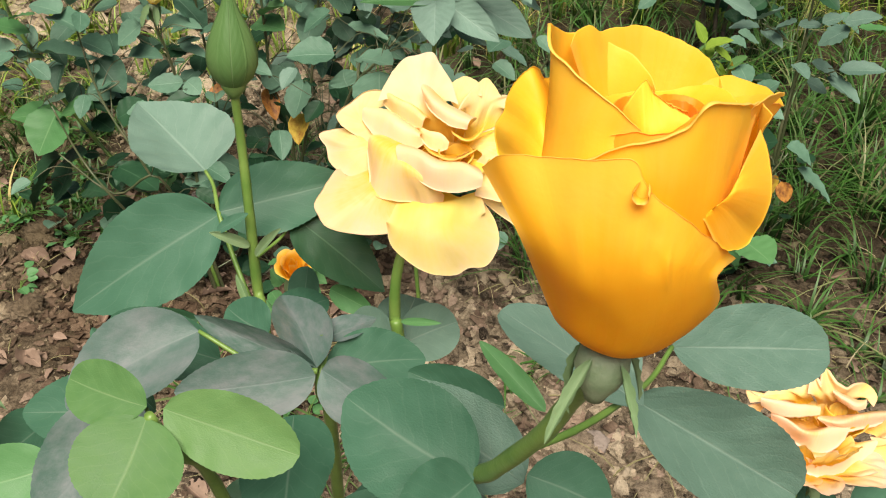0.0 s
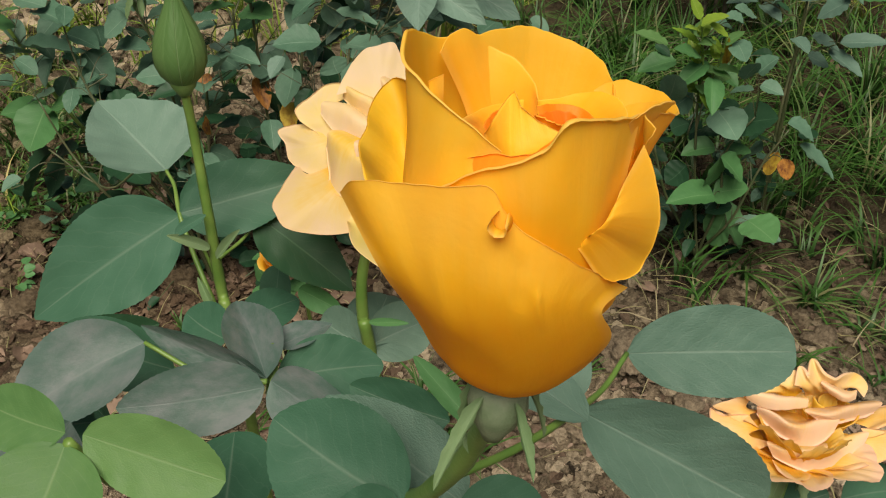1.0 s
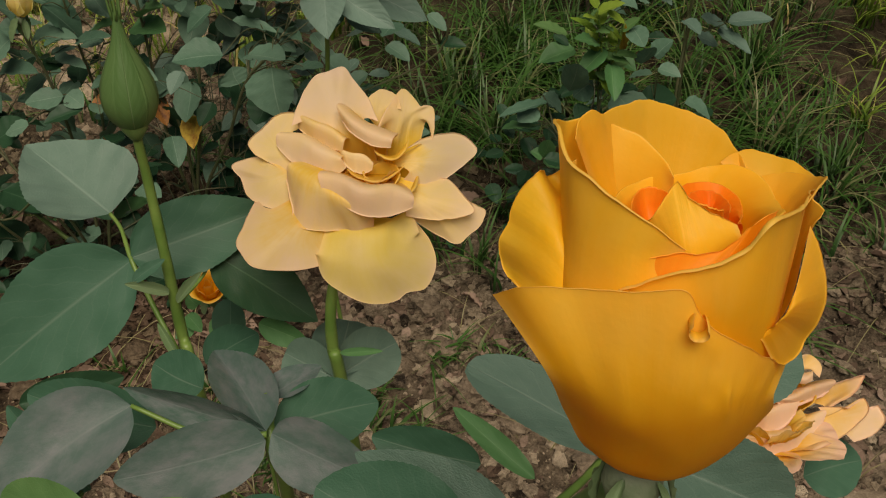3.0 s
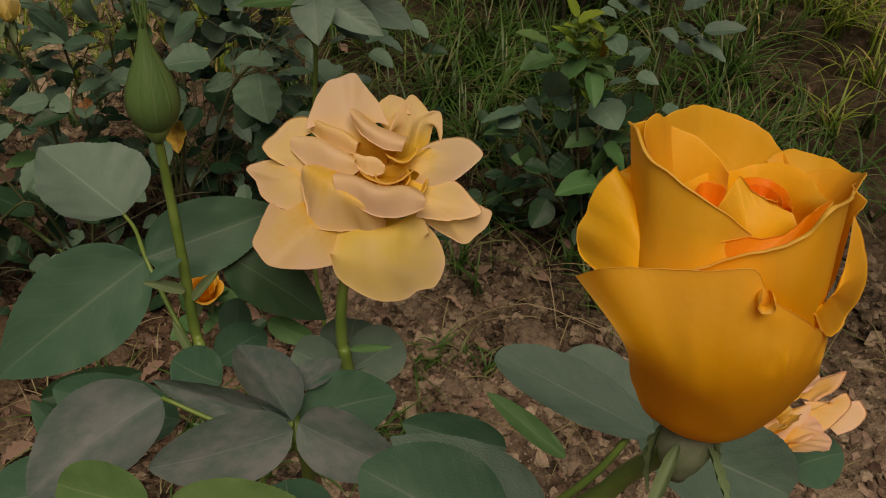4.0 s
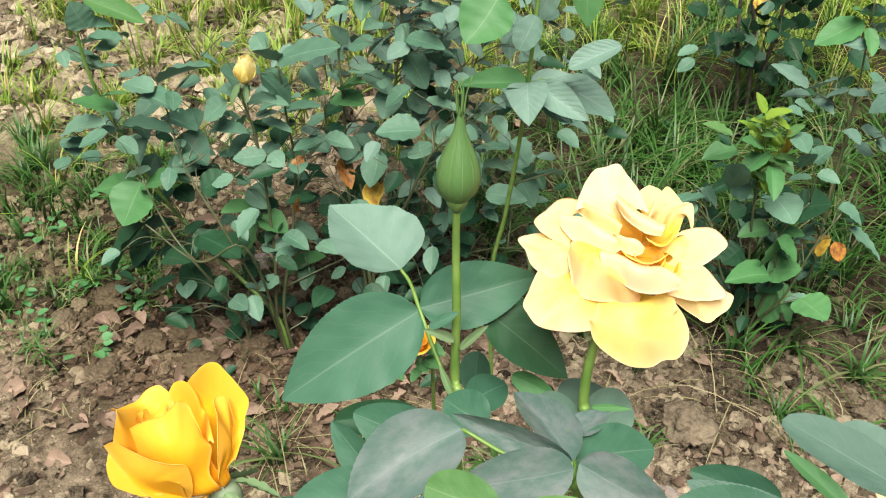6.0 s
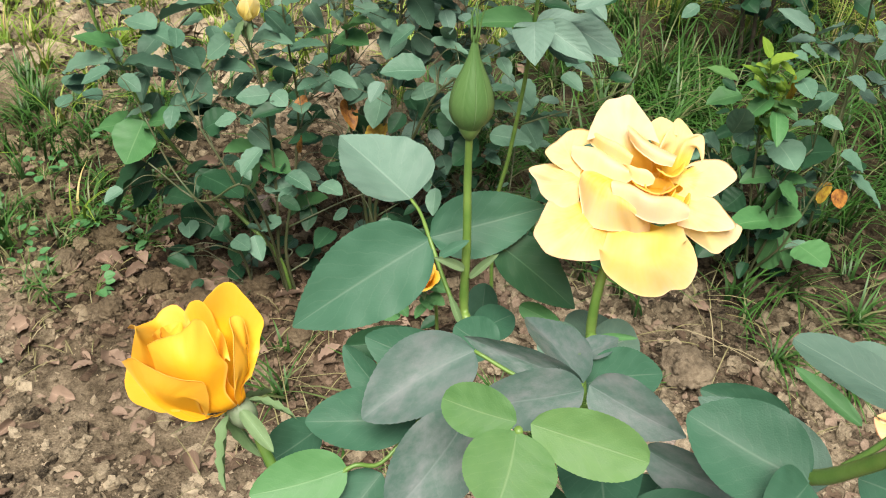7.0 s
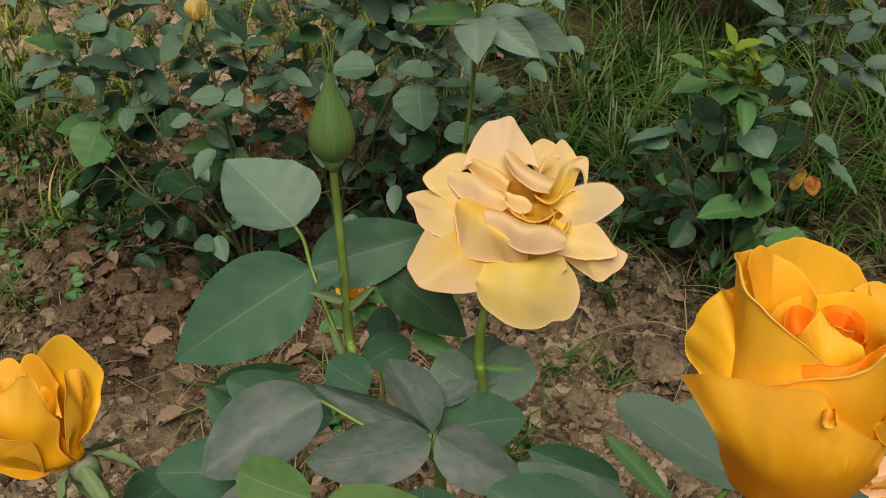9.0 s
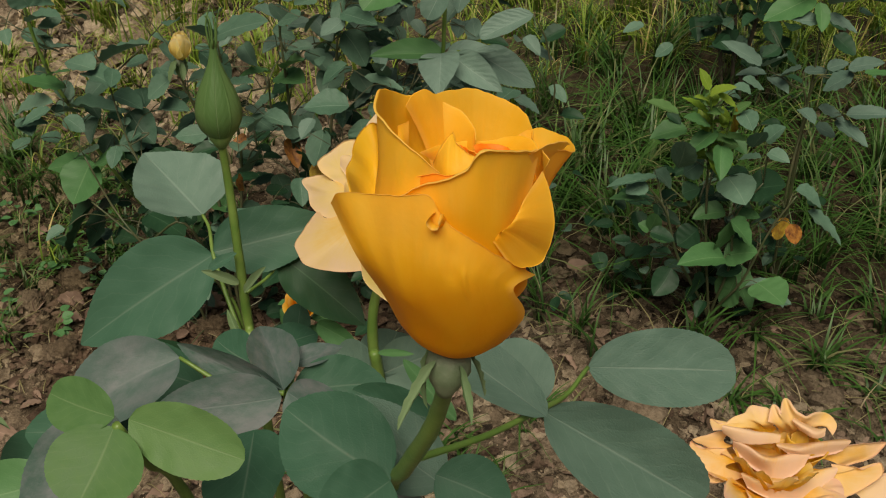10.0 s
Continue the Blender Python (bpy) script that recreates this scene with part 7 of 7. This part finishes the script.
def full_rows(mat, heart, white):
    """A wide bloom of many layers: rolled petals below, upright ones behind."""
    rows = []
    # front lower
    rows.append(S(white, (((-1.6, 11.3, 6), (23.4, 22.2, 7)), ((-11.2, -2.9, 10), (5.6, 2.3, 9), (24, 12.3, 11)), ((-16.3, -9.4, 13), (-8.6, -12.8, 13), (0.1, -11.6, 13), (12.2, -6, 13), (23.5, 4.2, 14), (35.3, 12.6, 15)), ((-11.8, -9.8, 6), (4, -10.8, 3), (20.6, -4.6, 3), (31.3, 5.5, 8))), belly=1.0, lip=0.78, wave=0.5, nu=44, nv=28))
    # right lower
    rows.append(S(mat, (((22.5, 17.5, 8), (25.3, 14.5, 7)), ((32.5, 12.4, 12), (36.2, 10.6, 8)), ((32.1, 14.7, 15), (47.8, 19, 14), (61.1, 28.4, 13), (61.6, 25.1, 12), (51.3, 12.4, 7), (39.3, 4.4, 3), (24, -3, 2))), belly=1.0, lip=0.78, wave=0.6, nu=36, nv=26))
    # far right
    rows.append(S(white, (((23.6, 19.7, 5), (26.4, 16.7, 4)), ((43.8, 17.6, 6), (45.2, 12.9, 3)), ((57.4, 22.4, 8), (72, 32.7, 6), (73.9, 29.2, 4), (66.2, 18.7, 0), (53.6, 11.7, -2))), belly=1.0, lip=0.78, wave=0.6, nu=32, nv=24))
    # right middle
    rows.append(S(mat, (((18.9, 23.7, 14), (20.1, 20, 13)), ((32.3, 20.8, 18), (34.1, 17.7, 15)), ((30.7, 19.3, 21), (41.7, 28.2, 21), (56.3, 39.6, 19), (65.6, 46.5, 17), (60.7, 39.3, 14), (46.9, 27.3, 12), (34.6, 16.3, 11))), belly=1.0, lip=0.91, wave=0.5, nu=36, nv=26))
    # middle left
    rows.append(S(white, (((-2.8, 18.1, 14), (9.8, 23, 14)), ((-13.7, 9.8, 19), (-1, 7.7, 17), (12.2, 14.7, 18)), ((-22.4, 1.7, 25), (-16.1, -2, 25), (-7.5, -7, 23), (-1.9, -5.5, 22), (7.7, 0.5, 23), (17.8, 6.6, 23)), ((-20.9, 3, 20), (-11.3, -0.9, 15), (-2.1, -3, 12), (0.3, -4.3, 11), (7.4, -3, 13), (16.2, 2.8, 18))), belly=0.9, lip=0.91, wave=0.4, nu=48, nv=30))
    # left
    rows.append(S(mat, (((-8.2, 13.8, 10), (-7.1, 7.3, 9)), ((-26.7, 1.5, 15), (-23.2, -3.6, 11)), ((-24.3, 3.2, 18), (-34.2, 3.2, 16), (-42.1, 5.8, 16), (-42.4, 0.9, 14), (-38.4, -4.6, 9), (-32.5, -10.3, 5), (-20.9, -6.9, 6), (-10.7, -1.8, 8))), belly=1.0, lip=0.78, wave=0.6, nu=40, nv=26))
    # left far
    rows.append(S(mat, (((-8.9, 14.4, 13), (-8.7, 13.2, 12)), ((-25.9, 7.9, 20), (-24.3, 3.2, 18)), ((-23.9, 9.1, 25), (-32, 6.4, 23), (-41.3, 3.5, 19), (-34.4, 3.8, 17), (-26.8, 2.6, 16), (-19.2, 0.4, 14))), belly=1.0, lip=0.78, wave=0.5, nu=32, nv=24))
    # left pillow
    rows.append(S(white, (((-3.2, 23.1, 18), (2.8, 22.5, 18)), ((-19.5, 12.2, 26), (-8.7, 14, 25), (1.9, 16.5, 25)), ((-29.6, 0.3, 32), (-23.3, -0.6, 32), (-11.4, 1.3, 31), (1.6, 6.9, 30)), ((-28.4, 1.8, 28), (-21.9, 0.2, 26), (-10.3, 0.9, 26), (1.6, 5.6, 27))), belly=0.9, lip=0.91, wave=0.4, nu=40, nv=28))
    # back left
    rows.append(S(mat, (((-7.7, 17.7, 22), (3.6, 25.1, 22)), ((-22.4, 5.5, 30), (-13.8, 11.5, 33), (-2.2, 13.7, 32)), ((-33, 3.9, 27), (-34.1, 12.5, 29), (-27.9, 7.9, 29), (-22.8, 9.6, 33), (-16.7, 12.9, 36), (-15, 17.4, 38), (-8.3, 18.9, 38), (-3.6, 18.9, 37), (-0.8, 12.6, 33))), belly=1.0, lip=0.78, wave=0.6, nu=44, nv=28))
    # back
    rows.append(S(mat, (((4.8, 22.6, 22), (23.8, 30.2, 22)), ((-2.9, 11.2, 34), (10.2, 17.6, 34), (26.2, 23.3, 32)), ((-5.7, 9.6, 35), (-3.3, 17.5, 41), (0.1, 12.6, 38), (2.5, 22.5, 44), (7.3, 15.7, 40), (13.3, 15.6, 38), (19.1, 21, 39), (28.5, 27.1, 37), (31.3, 23.2, 35), (29.6, 17.5, 31))), belly=1.0, lip=0.78, wave=0.6, nu=48, nv=28))
    # heart fold
    rows.append(S(white, (((13.3, 22.7, 24), (22.3, 23.3, 24)), ((10.6, 20.8, 34), (16.6, 19.5, 33), (23.9, 18.3, 32)), ((6.5, 12.8, 37), (11.5, 9.5, 36), (19.7, 9.2, 34), (24.6, 14.7, 35)), ((8.3, 14.5, 34), (12.8, 12.1, 32), (20.1, 10.3, 31), (24.5, 12.7, 32))), belly=0.9, lip=0.78, wave=0.4, nu=32, nv=24))
    # right pillow
    rows.append(S(white, (((14.6, 21.3, 18), (27.7, 29.4, 18)), ((8.9, 11.6, 24), (22.1, 20.2, 23), (35.2, 28.3, 23)), ((-1.1, -1, 28), (9.7, 0.9, 27), (22.1, 9.2, 28), (41.2, 22.8, 26)), ((5.7, 2.4, 23), (15.9, 5.8, 22), (25.5, 11.7, 22), (37.7, 20.5, 22))), belly=0.9, lip=0.91, wave=0.4, nu=40, nv=28))
    # the folded heart
    rows += heart_ring(heart, (14.8, 17.1), 22, 13.0, 7)
    rows += under_ring(heart, 9, 26, 30, 58) + under_ring(mat, 8, 36, 8, 22)
    return rows

def yolk_rows(mat, heart):
    """A tilted half-open cup with angular outer petals."""
    rows = []
    # back right
    rows.append(S(mat, (((-5.1, 6.2, 17.4), (-3.9, 9.2, 4), (8.9, -4.6, 6.2)), ((-0.1, 15, 32.6), (7.5, 16.4, 28.1), (7.7, 16.3, 15.3), (14, -0.5, 9.6)), ((3.5, 15.6, 40.5), (14.3, 12.9, 44.8), (19, 16.6, 45.1), (20.7, 17.9, 43.5), (21.7, 18.7, 37.2), (22.6, 19.3, 28.4), (22.2, 19, 21.8), (18.5, 16.2, 17.2), (15.3, 13.7, 12.5), (13.7, 6.2, 10.1), (13.7, -2.7, 8.7))), belly=0.9, lip=0.12, wave=0.6, nu=40, nv=28))
    # right fold
    rows.append(S(mat, (((6.8, -7.3, 6.6), (9.7, -2.3, 6.8)), ((13.6, -8.4, 14.4), (16.5, 0.6, 17), (14, 12.6, 19.2)), ((9.3, -10.5, 8.9), (15.9, -7.2, 20.1), (17.4, 1.8, 27.8), (14.9, 13.4, 31.3), (16.6, 14.7, 30), (15.5, 13.9, 22.2), (11.6, 10.7, 12.5))), belly=0.9, lip=0.16, wave=0.35, nu=36, nv=28))
    # middle
    rows.append(S(mat, (((-6, -0.2, 17.6), (8.3, -5.6, 13.8)), ((-4.7, 10, 32.8), (-1.7, 12.9, 25.7), (13.1, -4.9, 23.7)), ((-2.6, 11.7, 41.3), (2.5, 13.8, 44.4), (6.6, 13.5, 43.4), (8, 13.3, 36.9), (5.6, 13.9, 28.6), (14.5, -0.4, 28.1), (14.2, -4.8, 21.6))), belly=0.9, lip=0.12, wave=0.35, nu=36, nv=26))
    # left
    rows.append(S(mat, (((-7.1, -7.5, 22.2), (-12, -13.1, 33)), ((-5.4, 9.6, 33.5), (-12.3, 8.6, 40.6), (-4.7, -18.4, 47.3), (-15.2, -17, 38.3)), ((-1.6, 10.9, 37), (-2.6, 13.8, 42), (-5.4, 15, 45.8), (-10.8, 13.1, 47.1), (-14.8, 10.2, 45.8), (-18.4, 4.6, 48.1), (-0.5, -20, 55.8), (-8.7, -18.6, 49.1), (-15.7, -17.6, 41.5))), belly=0.9, lip=0.14, wave=0.5, nu=40, nv=28))
    # centre wrap
    rows.append(S(mat, (((-10.9, -11.7, 18.5), (1.3, -11.9, 13.7), (6.6, -8.8, 11.5)), ((-12, -13.1, 33), (4.9, -16.3, 33.7), (10.9, -11, 27.5), (12.5, -5.1, 21)), ((-11.7, -12.7, 42.3), (-3.1, -14.7, 46.6), (2.7, -13.2, 45.7), (7.3, -10.2, 43.8), (9.8, -5.9, 43.6), (11.2, -2.8, 43.2), (11.8, -0.4, 40.1), (12.3, -2.4, 33.9), (11.9, -5.3, 24.6))), belly=1.0, lip=0.12, wave=0.25, nu=48, nv=32))
    # heart
    rows.append(S(heart, (((-6.3, -6.6, 30.4), (-4.6, 1.9, 27.7)), ((-7.3, -7.7, 42.7), (-8.5, 3, 37.8), (-4.8, 6.4, 33.1)), ((-6.4, -6.7, 45.3), (-10.7, 2.7, 43.6), (-8.8, 7.4, 42), (-5.3, 9.7, 39.7), (-3.6, 9.3, 36.8))), belly=0.8, lip=0.17, wave=0.3, nu=30, nv=20))
    # heart
    rows.append(S(heart, (((-6.3, -6.6, 30.4), (-3.3, -3.4, 29.2)), ((-5.4, -5.6, 42.9), (-5, 0.6, 38.5), (-2.5, 3.1, 35.1)), ((-4.6, -4.7, 44.5), (-6.7, 2.1, 43.4), (-6.3, 1.5, 41.3), (-5.8, 5.5, 40.5), (-2.8, 8, 40.7), (-2.7, 5.3, 36.3))), belly=0.8, lip=0.13, wave=0.5, nu=24, nv=18))
    # front lower
    rows.append(S(mat, (((-16.3, -18.4, 21.3), (-11.9, -12.9, 13.1), (-8.7, -9.2, 5.9)), ((-16.5, -18.6, 34.2), (-7.9, -18.4, 24.2), (-0.8, -16, 17.2)), ((-16.4, -18.4, 45.9), (-9.7, -20.3, 46.2), (-7.2, -19.2, 40.1), (-2.4, -19.3, 33.1), (1.4, -18.7, 28.8), (6.2, -15.8, 22.9), (4, -14.5, 17.7), (-2.1, -12.3, 9.7), (-8.8, -9.3, 4.7))), belly=1.0, lip=0.12, wave=0.3, nu=44, nv=30))
    # under left
    rows.append(S(mat, (((-13.1, -14.4, 17.5), (-10.3, -11, 12.7)), ((-15.2, -16.9, 33.5), (-13.7, -15.1, 23.2), (-11.5, -12.4, 15.6)), ((-16.4, -18.5, 42.7), (-19.2, -22.1, 37.4), (-20, -23.2, 32.3), (-18.9, -21.8, 26), (-17, -19.2, 20), (-13, -14.3, 14.3))), belly=1.0, lip=0.13, wave=0.4, nu=36, nv=26))
    return rows

# -- end of petals --

GOLD_BASE, GOLD_UP = (0.0661, 0.1104, 0.8094), (0.1, 0.2, 0.97)
flower(gold_plant, GOLD_BASE, GOLD_UP, half_open(GOLD, GOLD_HEART), 1.04, 0, label="golden yellow half-open rose bloom with an orange heart", quality=(34, 32), hip=0.0046, sepal_len=0.014, sepal_wide=0.15, sepal_drop=-58)
flower(yolk_plant, YOLK_BASE, YOLK_UP, yolk_rows(YOLK, YOLK), 1.0, 0, label="yolk-yellow half-open rose bloom", sepal_drop=-50, sepal_len=0.028, sepal_wide=0.27, quality=(24, 24))


def bent(foot, middle, rim, lip):
    return ((0.0, foot), (0.45, middle), (0.8, rim), (1.0, lip))


flower(cream_plant, CREAM_BASE, (0.02, 0.08, 1.0), open_rows(CREAM, CREAM_HEART, CREAM_PALE, CREAM_LEMON), 1.0, 0, label="wide open cream and peach rose bloom with a yellow heart", quality=(24, 22))
flower(apricot_plant, (0.188, 0.335, 0.520), (0.10, 0.30, 1.0), full_rows(APRICOT, CREAM_HEART, APRICOT_PALE), 1.0, 0, label="open apricot rose bloom with many layered petals", quality=(20, 20))


def small_bloom(parent, base, up, mat, size, label):
    rows = [P(mat, 72 * k, bent(20, 70, 55, 20), 40, 20, 22, rim=ROUND, roll=0.003) for k in range(5)]
    rows += [P(mat, 36 + 72 * k, bent(40, 80, 75, 50), 40, 16, 16, rim=ROUND) for k in range(5)]
    rows += [P(mat, 137 * k, bent(70, 90, 92, 92), 38, 8, 7, rim=ROUND) for k in range(3)]
    flower(parent, base, up, rows, size, 0, label=label, quality=(8, 8), sepal_len=0.03)


small_bloom(low_rose, TINY, (0.15, -0.35, 1), YOLK, 0.55, "tiny golden rose bloom close to the soil")
TIGHT = [P(LEMON, 72 * k, bent(55, 84, 97, 100), 40, 19, 17, rim=ROUND, roll=0.002) for k in range(5)] + [P(LEMON, 50 + 120 * k, bent(70, 90, 95, 98), 43, 12, 10, rim=ROUND) for k in range(3)]
flower(left_bush, FAR_BUD, (0.25, -0.1, 1), TIGHT, 0.85, 0, label="pale yellow opening rose bud among leaves", quality=(10, 10), sepal_len=0.03)
